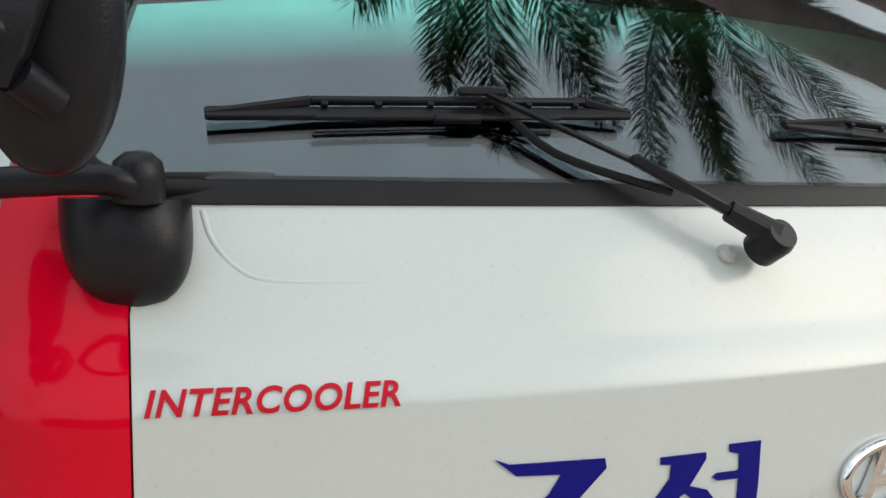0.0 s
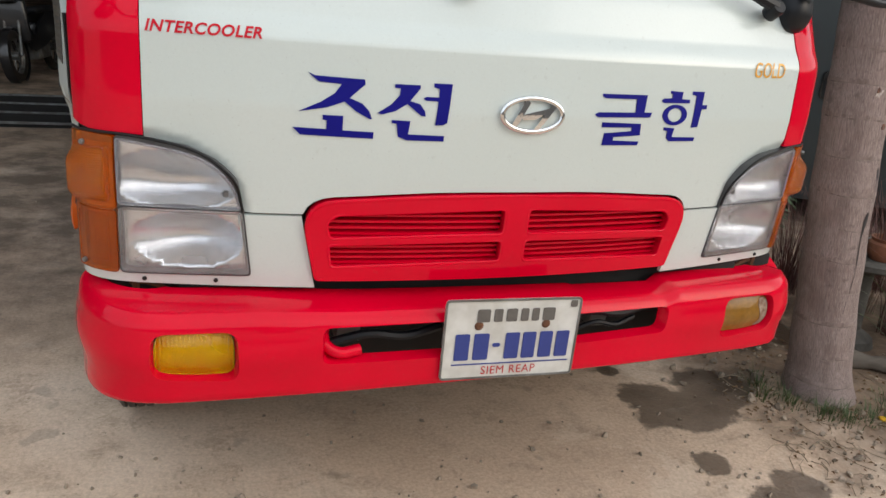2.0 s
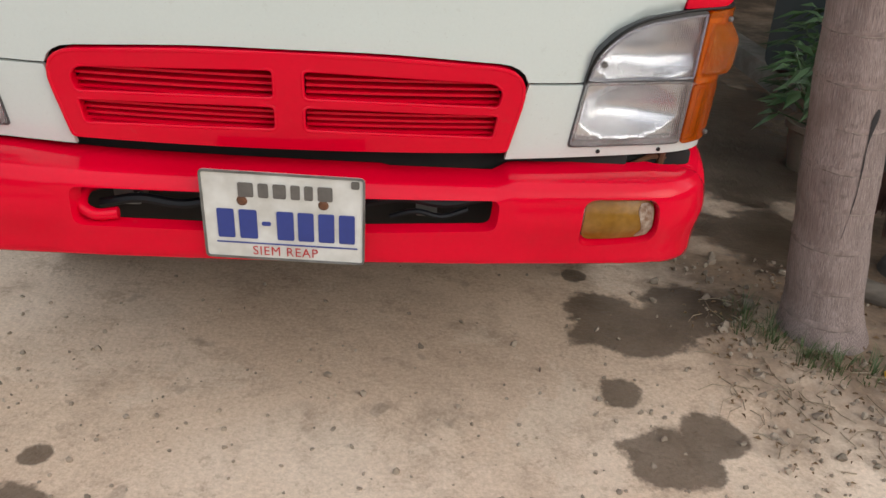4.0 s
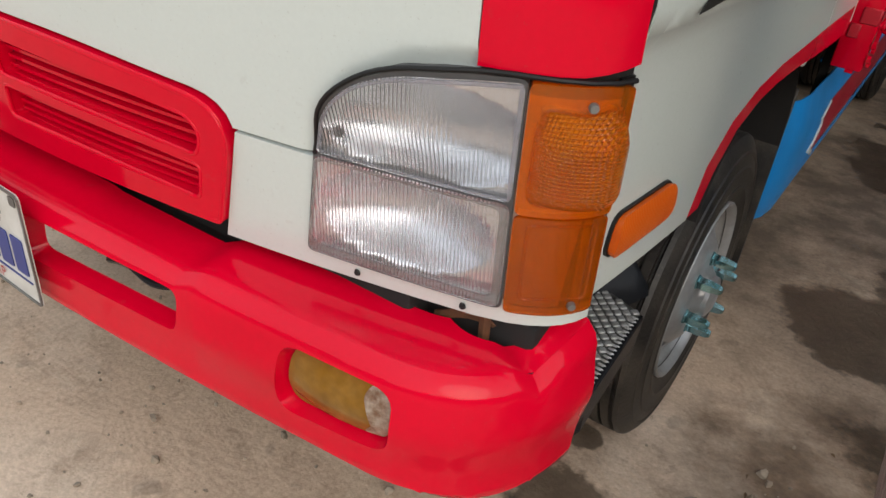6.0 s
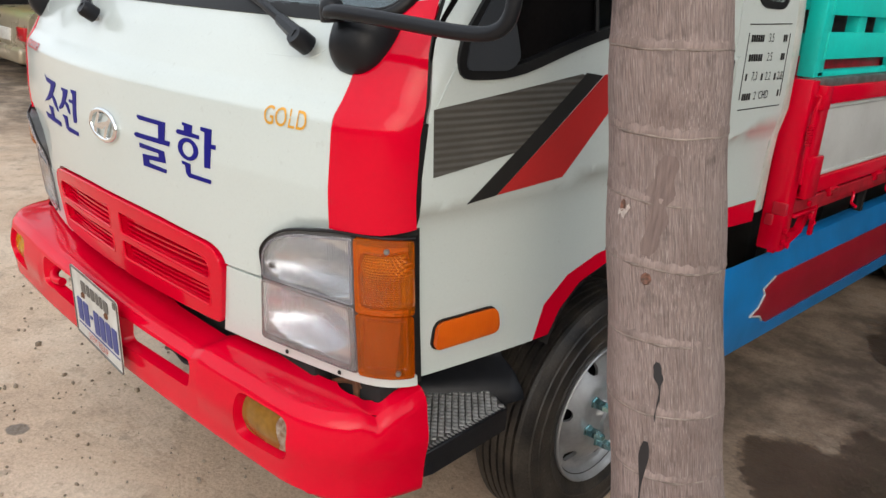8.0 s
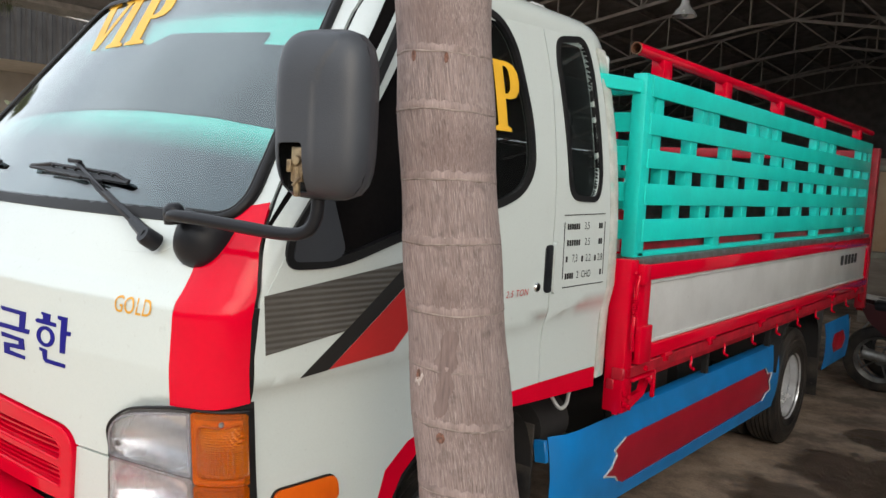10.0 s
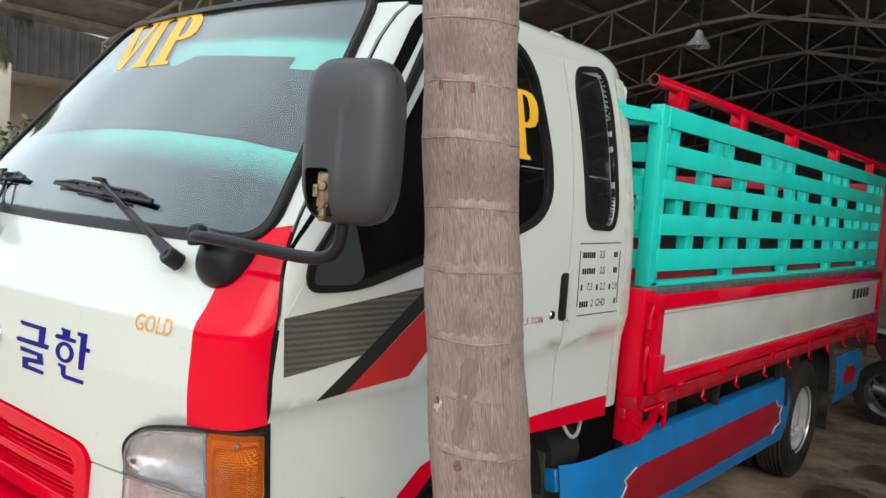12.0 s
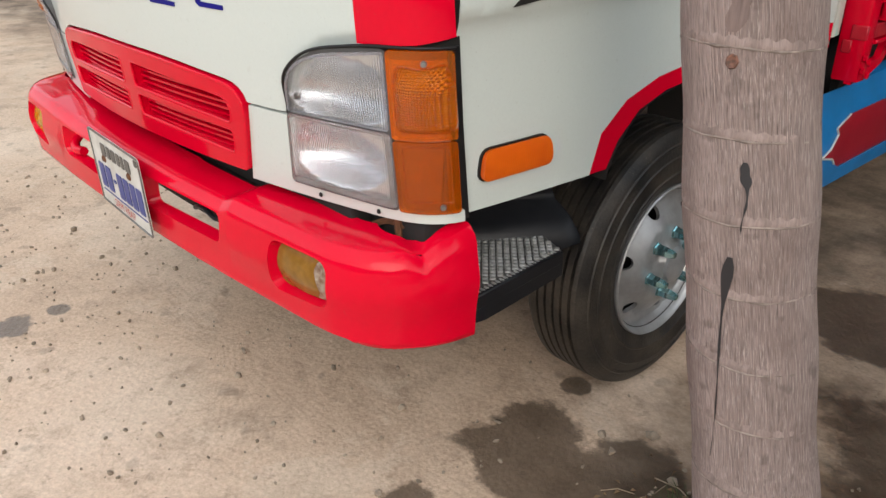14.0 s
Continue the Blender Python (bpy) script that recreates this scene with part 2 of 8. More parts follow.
def join(*bms):
    out = bms[0]
    for b in bms[1:]:
        me = bpy.data.meshes.new("tmp")
        b.to_mesh(me)
        out.from_mesh(me)
        bpy.data.meshes.remove(me)
        b.free()
    return out


def moved(bm, m):
    bmesh.ops.transform(bm, matrix=m, verts=bm.verts)
    if m.determinant() < 0:
        bmesh.ops.reverse_faces(bm, faces=bm.faces)
    return bm



def box(x0, x1, y0, y1, z0, z1, bevel=0.004, seg=2):
    bm = bmesh.new()
    bmesh.ops.create_cube(bm, size=1, matrix=Matrix.Translation(((x0 + x1) / 2, (y0 + y1) / 2, (z0 + z1) / 2)) @ Matrix.Diagonal((abs(x1 - x0), abs(y1 - y0), abs(z1 - z0), 1)))
    if bevel:
        bmesh.ops.bevel(bm, geom=bm.edges[:], offset=bevel, segments=seg, affect="EDGES", profile=0.5)
    return bm


def beam(p0, p1, w, h, bevel=0.003, up=(0, 0, 1)):
    """A bar of width w and height h from p0 to p1."""
    p0, p1 = Vector(p0), Vector(p1)
    d = p1 - p0
    u = Vector(up)
    if abs(d.normalized().dot(u)) > 0.98:
        u = Vector((0, 1, 0))
    side = d.cross(u).normalized()
    u = side.cross(d).normalized()
    bm = box(-w / 2, w / 2, 0, d.length, -h / 2, h / 2, bevel, 1)
    m = Matrix((side, d.normalized(), u)).transposed().to_4x4()
    m.translation = p0
    return moved(bm, m)


def tube(points, r, seg=10, caps=True):
    """A round bar along points; r a number, or one for each point."""
    pts = [Vector(q) for q in points]
    rs = r if isinstance(r, (list, tuple)) else [r] * len(pts)
    bm = bmesh.new()
    rings = []
    ref = None
    for i, q in enumerate(pts):
        d = (pts[min(i + 1, len(pts) - 1)] - pts[max(i - 1, 0)]).normalized()
        if ref is None:
            ref = d.orthogonal().normalized()
        ref = (ref - d * ref.dot(d)).normalized()
        other = d.cross(ref)
        rings.append([bm.verts.new(q + rs[i] * (math.cos(a) * ref + math.sin(a) * other)) for a in (2 * math.pi * k / seg for k in range(seg))])
    for a, b in zip(rings, rings[1:]):
        for k in range(seg):
            bm.faces.new((a[k], a[(k + 1) % seg], b[(k + 1) % seg], b[k]))
    if caps:
        bm.faces.new(rings[0][::-1])
        bm.faces.new(rings[-1])
    return bm


def bend(points, n=6):
    """Points along a smooth curve through the given ones."""
    p = [Vector(q) for q in points]
    p = [2 * p[0] - p[1]] + p + [2 * p[-1] - p[-2]]
    out = []
    for a, b, c, d in zip(p, p[1:], p[2:], p[3:]):
        for k in range(n):
            t = k / n
            out.append(0.5 * ((2 * b) + (c - a) * t + (2 * a - 5 * b + 4 * c - d) * t * t + (3 * b - a - 3 * c + d) * t ** 3))
    return out + [p[-2]]


def lathe(profile, seg=32, m=None, closed=False):
    """A turned body: (radius, height) pairs about local z, then moved by m."""
    bm = bmesh.new()
    rings = []
    for r, h in profile:
        rings.append([bm.verts.new((r * math.cos(a), r * math.sin(a), h)) for a in (2 * math.pi * k / seg for k in range(seg))] if r > 1e-6 else [bm.verts.new((0, 0, h))])
    pairs = list(zip(rings, rings[1:])) + ([(rings[-1], rings[0])] if closed else [])
    for a, b in pairs:
        for k in range(seg):
            j = (k + 1) % seg
            if len(a) == 1 and len(b) == 1:
                continue
            if len(a) == 1:
                bm.faces.new((a[0], b[j], b[k]))
            elif len(b) == 1:
                bm.faces.new((a[k], a[j], b[0]))
            else:
                bm.faces.new((a[k], a[j], b[j], b[k]))
    bmesh.ops.recalc_face_normals(bm, faces=bm.faces)
    return moved(bm, m) if m else bm


def rounded(pts, r, n=5):
    """A polygon with its corners rounded; r a number, or one for each corner."""
    out = []
    k = len(pts)
    for i in range(k):
        a, b, c = (Vector((*pts[j % k], 0)) for j in (i - 1, i, i + 1))
        rr = r[i] if isinstance(r, (list, tuple)) else r
        d1, d2 = (a - b), (c - b)
        q = min(rr, d1.length * 0.49, d2.length * 0.49)
        if q < 1e-5:
            out.append((b.x, b.y))
            continue
        s, e = b + d1.normalized() * q, b + d2.normalized() * q
        for j in range(n + 1):
            t = j / n
            v = s * (1 - t) ** 2 + b * 2 * t * (1 - t) + e * t * t
            out.append((v.x, v.y))
    return out


def inset(pts, d):
    """A convex-ish polygon pulled inwards by d."""
    area = sum(a[0] * b[1] - b[0] * a[1] for a, b in zip(pts, pts[1:] + pts[:1]))
    s = 1 if area > 0 else -1
    out = []
    k = len(pts)
    for i in range(k):
        a, b, c = (Vector(pts[j % k]) for j in (i - 1, i, i + 1))
        n1 = Vector((-(b - a).y, (b - a).x))
        n2 = Vector((-(c - b).y, (c - b).x))
        n = (n1.normalized() if n1.length > 1e-9 else n2.normalized()) + (n2.normalized() if n2.length > 1e-9 else n1.normalized())
        n = n.normalized() if n.length > 1e-6 else n1.normalized()
        out.append((b.x + s * d * n.x, b.y + s * d * n.y))
    return out


CAB = Vector((0, 0.9, 1.25))


def sheet(outline, f, holes=(), step=0.05, off=0.0, thick=0.004, ref=CAB, back=True):
    """A curved plate: the outline (with holes) of a plan in two coordinates, laid on the surface f, proud of it by off."""
    bm = bmesh.new()
    for loop in (outline, *holes):
        vs = [bm.verts.new((a, b, 0)) for a, b in loop]
        for i in range(len(vs)):
            bm.edges.new((vs[i - 1], vs[i]))
    bmesh.ops.triangle_fill(bm, use_beauty=True, use_dissolve=False, edges=bm.edges[:])
    for ax in (0, 1):
        lo, hi = min(q[ax] for q in outline), max(q[ax] for q in outline)
        n = int((hi - lo) / step)
        for i in range(1, n + 1):
            co, no = [0, 0, 0], [0, 0, 0]
            co[ax], no[ax] = lo + (hi - lo) * i / (n + 1), 1
            bmesh.ops.bisect_plane(bm, geom=bm.verts[:] + bm.edges[:] + bm.faces[:], plane_co=co, plane_no=no, dist=1e-5)
    bm.verts.ensure_lookup_table()
    e = 0.002
    front, rear, norms = [], [], []
    for v in bm.verts:
        a, b = v.co.x, v.co.y
        q = Vector(f(a, b))
        n = (Vector(f(a + e, b)) - Vector(f(a - e, b))).cross(Vector(f(a, b + e)) - Vector(f(a, b - e)))
        n = n.normalized() if n.length > 1e-12 else Vector((0, 0, 1))
        if n.dot(q - ref) < 0:
            n = -n
        front.append(q + n * off)
        norms.append(n)
        rear.append(q + n * (off - thick))
    out = bmesh.new()
    lay = out.verts.layers.float_vector.new("bow")
    fv = [out.verts.new(q) for q in front]
    bv = [out.verts.new(q) for q in rear] if back else None
    for v, n in zip(fv, norms):
        v[lay] = n
    for v, n in zip(bv or (), norms):
        v[lay] = -n
    for face in bm.faces:
        ids = [v.index for v in face.verts]
        c = sum((front[i] for i in ids), Vector()) / len(ids)
        nn = (front[ids[1]] - front[ids[0]]).cross(front[ids[2]] - front[ids[0]])
        rr = sum((rear[i] for i in ids), Vector()) / len(ids)
        if nn.dot(c - rr) < 0:
            ids = ids[::-1]
        out.faces.new([fv[i] for i in ids])
        if back:
            out.faces.new([bv[i] for i in ids[::-1]])
    if back:
        for ed in bm.edges:
            if len(ed.link_faces) == 1:
                i, j = ed.verts[0].index, ed.verts[1].index
                fc = ed.link_faces[0]
                quad = [front[i], front[j], rear[j], rear[i]]
                mid = sum((front[v.index] for v in fc.verts), Vector()) / len(fc.verts)
                wn_ = (quad[1] - quad[0]).cross(quad[2] - quad[0])
                if wn_.dot(quad[0] - mid) < 0:
                    quad.reverse()
                out.faces.new([out.verts.new(q) for q in quad])
    bm.free()
    return out


def lettering(text, size, f, a, b, off=0.002, shear=0.0, ref=CAB, flip=False, stretch=1.0, space=1.0, bold=0.0):
    """Flat letters laid on the surface f, starting at (a, b)."""
    cu = bpy.data.curves.new("letters", "FONT")
    cu.body, cu.size, cu.shear, cu.space_character, cu.resolution_u, cu.offset = text, size, shear, space, 4, bold
    ob = new("letters", cu)
    me = bpy.data.meshes.new_from_object(ob.evaluated_get(bpy.context.evaluated_depsgraph_get()))
    bpy.data.objects.remove(ob)
    bm = bmesh.new()
    bm.from_mesh(me)
    bpy.data.meshes.remove(me)
    e = 0.002
    for v in bm.verts:
        x, z = a + v.co.x * stretch * (-1 if flip else 1), b + v.co.y
        q = Vector(f(x, z))
        n = (Vector(f(x + e, z)) - Vector(f(x - e, z))).cross(Vector(f(x, z + e)) - Vector(f(x, z - e))).normalized()
        v.co = q + n * (off if n.dot(q - ref) > 0 else -off)
    bm.normal_update()
    for fc in bm.faces:
        if fc.normal.dot(fc.calc_center_median() - ref) < 0:
            fc.normal_flip()
    return bm


def plane_yz(x):
    return lambda a, b: (x, a, b)


def plane_xy(z):
    return lambda a, b: (a, b, z)


# ---- the truck's surfaces (x across, y back from its nose, z up) ----
NOSE = ((0.60, -0.05), (0.75, -0.06), (0.92, -0.075), (1.16, -0.09), (1.30, -0.083), (1.318, -0.074), (1.348, -0.052), (1.43, -0.012), (1.50, 0.03), (2.17, 0.557), (2.4, 0.74))


def nose(z):
    return float(np.interp(z, [q[0] for q in NOSE], [q[1] for q in NOSE]))


def lean(z):
    return 0.18 * max(0.0, z - 1.35) ** 2


SKEW = 0.016  # the cab sits a little askew on its frame


def front(x, z):
    """The cab's front face and windscreen."""
    return (x, nose(z) + 0.13 * x * x + SKEW * x, z)


def flank(y, z):
    """The cab's flank on its driver's side."""
    x = 0.985 + 0.055 * (1 - math.exp(-max(0.0, y - 0.13) * 2)) - lean(z)
    d = 1.122 + 0.052 * y - z
    if d > 0:  # the flank tucks in under its crease
        x -= 0.021 * (1 - math.exp(-d / 0.028))
    return (x, y, z)


def corner(u, z):
    """The rounded corner between them; u runs from 0 to 1."""
    x0 = 0.842 - lean(z)
    y0 = nose(z) + 0.13 * x0 * x0 + SKEW * x0
    y1 = y0 + 0.12
    x1 = flank(y1, max(z, 1.15))[0]
    cx, cy = x1 - 0.012, y0 + 0.026
    t = u
    return (x0 * (1 - t) ** 2 + cx * 2 * t * (1 - t) + x1 * t * t, y0 * (1 - t) ** 2 + cy * 2 * t * (1 - t) + y1 * t * t, z)


def wrap(s, z):
    """Front and corner as one strip: s is x up to 0.842, and goes on round the corner."""
    if s <= 0.842:
        return front(s, z)
    return corner(min(1.3, (s - 0.842) / 0.2), z)


def other(f):
    return lambda a, b: (lambda q: (-q[0], q[1] - 2 * SKEW * q[0], q[2]))(f(a, b))


truck = holder("truck", "white, red and turquoise light cargo truck on stained concrete", "truck")


def pillow(w, h, depth, rear, n=4.2, k=28, rings=7):
    """A rounded shell: a superellipse outline, domed towards -y."""
    bm = bmesh.new()
    rows = []
    for i in range(rings + 1):
        t = i / rings
        r = math.sin(t * math.pi / 2)
        y = -depth * math.cos(t * math.pi / 2) ** 0.7
        row = []
        for j in range(k):
            a = 2 * math.pi * j / k
            c, s_ = math.cos(a), math.sin(a)
            q = (abs(c) ** n + abs(s_) ** n) ** (-1 / n)
            row.append(bm.verts.new((w * r * q * c, y, h * r * q * s_)) if i else None)
        rows.append(row)
    tip = bm.verts.new((0, -depth, 0))
    rows.append([bm.verts.new((v.co.x * 0.97, rear, v.co.z * 0.97)) for v in rows[-1]])
    for j in range(k):
        bm.faces.new((tip, rows[1][j], rows[1][(j + 1) % k]))
    for a, b in zip(rows[1:], rows[2:]):
        for j in range(k):
            bm.faces.new((a[j], b[j], b[(j + 1) % k], a[(j + 1) % k]))
    bm.faces.new(rows[-1])
    bmesh.ops.recalc_face_normals(bm, faces=bm.faces)
    return bm


SIDES = ((1, lambda f: f), (-1, other))

# nose panel with its lamp cut-outs
GRILLE = [(-0.480, 0.757), (-0.522, 0.950), (-0.2, 0.972), (0.2, 0.972), (0.522, 0.950), (0.480, 0.757)]
top = [(x, 1.492 - 0.0 * x) for x in (0.775, 0.4, 0, -0.4, -0.775)]
nose_out = [(0.842, 1.38), (0.835, 1.44)] + top + [(-0.835, 1.44), (-0.842, 1.38), (-0.842, 1.075), (-0.76, 1.055), (-0.70, 1.018), (-0.665, 0.97), (-0.652, 0.92)]
nose_out += [q for q in rounded([(-0.489, 0.745), (-0.529, 0.956), (-0.2, 0.978), (0.2, 0.978), (0.529, 0.956), (0.489, 0.745)], [0, 0.085, 0.1, 0.1, 0.085, 0], 6) if q[1] > 0.919] + [(0.652, 0.92), (0.665, 0.97), (0.70, 1.018), (0.76, 1.055), (0.842, 1.075)]
BROW = [(0.652, 0.92), (0.665, 0.97), (0.70, 1.018), (0.76, 1.055), (0.842, 1.075)]


def brow(x, z):
    """The nose, dished a little along the top of the lamps."""
    q = front(x, z)
    p, best = Vector((abs(x), z)), 9.0
    if p.x > 0.58 and z < 1.14:
        for a, b in zip(BROW, BROW[1:]):
            a, b = Vector(a), Vector(b)
            t = min(1.0, max(0.0, (p - a).dot(b - a) / (b - a).length_squared))
            best = min(best, (p - a.lerp(b, t)).length)
    k = max(0.0, 1 - best / 0.032)
    return (q[0], q[1] + 0.011 * k * k * (3 - 2 * k), z)


panel = part("nose_panel", sheet(nose_out, brow, step=0.0125, thick=0.012), WHITE, truck, "glossy off-white sheet metal nose panel")


for sgn, side in SIDES:
    low = [(0.515, 0.914), (0.652, 0.914), (0.628, 0.772), (0.90, 0.772), (0.90, 0.742), (0.62, 0.738), (0.479, 0.736)]
    part("lower_panel", sheet(low, side(wrap), step=0.04, thick=0.01), WHITE, truck)
    strip = [(0.90, 0.742), (0.90, 0.766), (1.03, 0.766), (1.03, 0.742)]
    part("lamp_sill", sheet(strip, side(wrap), step=0.03, thick=0.01), WHITE, truck)
    # red corner panel
    cpo = [(0.8435, 1.084), (0.8435, 1.375), (0.8405, 1.44), (0.86, 1.50), (0.885, 1.528), (0.932, 1.541), (0.946, 1.50), (0.966, 1.44), (1.000, 1.36), (1.026, 1.31), (1.032, 1.10), (0.95, 1.088)]
    part("corner_panel", sheet(cpo, side(wrap), step=0.03, thick=0.012, off=0.002), RED, truck, "glossy red corner panel")
    # dark gap round the corner panel
    gap = [(0.842, 1.06), (0.842, 1.5), (1.052, 1.56), (1.052, 0.74), (1.03, 0.74), (1.03, 1.06)]
    part("corner_gap", sheet(gap, side(wrap), step=0.04, off=-0.014, thick=0.004), DARK, truck)
    # head lamp
    lamp = part("headlight", sheet([(0.622, 0.762), (0.64, 0.93), (0.655, 0.985), (0.69, 1.03), (0.74, 1.058), (0.842, 1.078), (0.905, 1.082), (0.905, 0.758)], side(wrap), step=0.04, off=-0.125, thick=0.004), DARK, truck, "clear headlight unit beside an amber turn signal")

    LAMPEDGE = mat("lamp_edge_plastic", (0.07, 0.07, 0.073), 0.4, fine=0.1)

    def lamp_face(a, b):
        """The lamp's top stands forward of the dished panel above it."""
        q = wrap(a, b)
        up, inn_ = min(1.0, max(0.0, (b - 0.93) / 0.10)), min(1.0, max(0.0, (0.885 - a) / 0.10))
        return (q[0], q[1] - 0.020 * up * up * (3 - 2 * up) * inn_ * inn_ * (3 - 2 * inn_), q[2])

    def bowl(cx, cz, rx, rz, depth):
        def g(a, b):
            q = Vector(lamp_face(a, b))
            d = max(0.0, 1 - ((a - cx) / rx) ** 2 - ((b - cz) / rz) ** 2)
            k = min(1.0, max(0.0, (a - 0.72) / 0.16))
            c = Vector(wrap(a + 0.01, b)) - Vector(wrap(a - 0.01, b))
            inw = Vector((-c.y, c.x, 0)).normalized().lerp(Vector((0, 1, 0)), 0.35)
            return q + inw * (0.006 + depth * d * (1 - 0.25 * k))
        return g
    lo_out = rounded([(0.6255, 0.770), (0.6425, 0.9205), (0.8895, 0.9225), (0.8895, 0.770)], 0.010, 3)
    hi_out = rounded([(0.645, 0.926), (0.659, 0.985), (0.703, 1.034), (0.765, 1.060), (0.8895, 1.0755), (0.8895, 0.928)], [0.008, 0.03, 0.03, 0.03, 0.008, 0.008], 4)
    part("low_reflector", sheet(lo_out, side(bowl(0.757, 0.848, 0.120, 0.068, 0.070)), step=0.009, off=0, thick=0.002), REFLECT, lamp)
    part("high_reflector", sheet(hi_out, side(bowl(0.775, 0.990, 0.135, 0.070, 0.065)), step=0.009, off=0, thick=0.002), REFLECT, lamp)
    frame_o = rounded([(0.622, 0.765), (0.640, 0.925), (0.655, 0.99), (0.70, 1.036), (0.76, 1.064), (0.842, 1.077), (0.892, 1.08), (0.892, 0.765)], 0.01, 3)
    part("lamp_frame", sheet(frame_o, side(lamp_face), holes=(lo_out, hi_out), step=0.015, off=0.003, thick=0.028), LAMPEDGE, lamp, "thin grey lamp surround")
    l1 = part("low_lens", sheet(lo_out, side(wrap), step=0.02, off=0.007, thick=0.004), LENS, lamp, "ribbed clear glass lens")
    l2 = part("high_lens", sheet(hi_out, side(lamp_face), step=0.015, off=0.007, thick=0.004), LENS, lamp, "ribbed clear glass lens")
    for q in (l1, l2):  # clear glass lets the light in
        q.visible_shadow = False
    part("lens_rim", sheet(inset(lo_out, 0.001), side(wrap), holes=(rounded([(0.6330, 0.785), (0.6475, 0.9165), (0.8800, 0.9185), (0.8800, 0.785)], 0.010, 3),), step=0.03, off=0.0085, thick=0.003), LENSRIM, lamp, "plain greyish rim of the lens")
    part("lens_rim", sheet(inset(hi_out, 0.0005), side(lamp_face), holes=(inset(hi_out, 0.005),), step=0.015, off=0.0085, thick=0.003), LENSRIM2, lamp, "plain pale rim of the lens")
    top_edge = [(0.640, 0.922), (0.655, 0.988), (0.698, 1.036), (0.757, 1.066), (0.842, 1.0805), (0.900, 1.084), (1.030, 1.082)]
    part("lamp_gasket", tube([Vector(side(lamp_face)(q.x, q.y)) + Vector((sgn * 0.003, -0.003, 0)) for q in bend([(a, b, 0) for a, b in top_edge], 4)], 0.0032, 8), RUBBER2, lamp, "black rubber lamp gasket")
    kq = Vector(side(lamp_face)(0.678, 0.962))
    part("adjuster", lathe([(0, 0.004), (0.006, 0.004), (0.008, 0.0), (0.008, -0.006)], 14, Matrix.Translation(kq + Vector((0, 0.002, 0))) @ pose(0, 0, 0, 90)), STEEL, lamp)

    def bulge(s, z):
        """The signal's lens swells out, sloping at its top and stepped at its foot."""
        q = Vector(wrap(s, z))
        ks = max(0.0, 1 - ((s - 0.964) / 0.056) ** 2) ** 0.55
        up, dn = min(1, max(0, (1.052 - z) / 0.045)), min(1, max(0, (z - 0.931) / 0.016))
        c = Vector(wrap(s + 0.01, z)) - Vector(wrap(s - 0.01, z))
        n = Vector((c.y, -c.x, 0)).normalized()
        return q + n * 0.030 * ks * up * up * (3 - 2 * up) * dn * dn * (3 - 2 * dn)
    am_hi = rounded([(0.894, 0.915), (0.894, 1.079), (0.96, 1.080), (1.023, 1.078), (1.023, 0.915)], 0.008, 3)
    am_lo = rounded([(0.894, 0.766), (0.894, 0.912), (1.021, 0.912), (1.019, 0.766)], 0.008, 3)
    part("signal_backing", sheet(rounded([(0.892, 0.764), (0.892, 1.076), (1.022, 1.066), (1.022, 0.764)], 0.008, 3), side(wrap), step=0.03, off=-0.016, thick=0.002), GREYP, lamp)
    part("signal_gap", sheet([(1.014, 0.75), (1.014, 1.082), (1.046, 1.082), (1.046, 0.75)], side(wrap), step=0.03, off=-0.008, thick=0.003), RUBBER2, lamp, "black gap beside the door")

    def cup(s, z):
        q = Vector(wrap(s, z))
        k = max(0.0, 1 - ((s - 0.962) / 0.062) ** 2) * max(0.0, 1 - ((z - 0.985) / 0.075) ** 2)
        c = Vector(wrap(s + 0.01, z)) - Vector(wrap(s - 0.01, z))
        return q - Vector((c.y, -c.x, 0)).normalized() * (0.004 + 0.045 * k ** 0.7)
    win = rounded([(0.909, 0.930), (0.909, 1.052), (0.955, 1.046), (1.010, 1.056), (1.016, 0.930)], 0.010, 3)
    part("signal_reflector", sheet(win, side(cup), step=0.010, off=0, thick=0.002), REFLECT, lamp)
    rim = part("signal_rim", sheet(am_hi, side(wrap), holes=(win,), step=0.012, off=0.008, thick=0.022), AMBERRIM, lamp, "smooth amber rim")
    sig = part("signal_lens", sheet(win, side(bulge), step=0.007, off=0.007, thick=0.004), AMBER, lamp, "amber signal lens with a fine grid")
    low_sig = part("parking_lens", sheet(am_lo, side(wrap), step=0.02, off=0.008, thick=0.006), AMBER2, lamp, "plain dark amber lens")
    for q in (rim, sig, low_sig):
        q.visible_shadow = False
    for loop in (rounded([(0.908, 0.790), (0.908, 0.902), (1.006, 0.902), (1.006, 0.790)], 0.006, 2), win):
        pts = [Vector(side(wrap)(a, b)) for a, b in loop]
        outw = Vector((sgn * 0.75, -0.66, 0)) * 0.0075
        part("moulded_ridge", tube([q + outw for q in pts + pts[:1]], 0.0022, 6, False), AMBERRIM, lamp)
    for s, z in ((0.965, 1.058), (0.985, 0.782)):
        q = Vector(side(wrap)(s, z))
        part("screw", lathe([(0, 0.003), (0.005, 0.003), (0.006, 0.0), (0.006, -0.004)], 10, Matrix.Translation(q + Vector((sgn * 0.008, -0.011, 0))) @ pose(0, 0, 0, 90, 0, 40 * sgn)), STEEL, lamp)

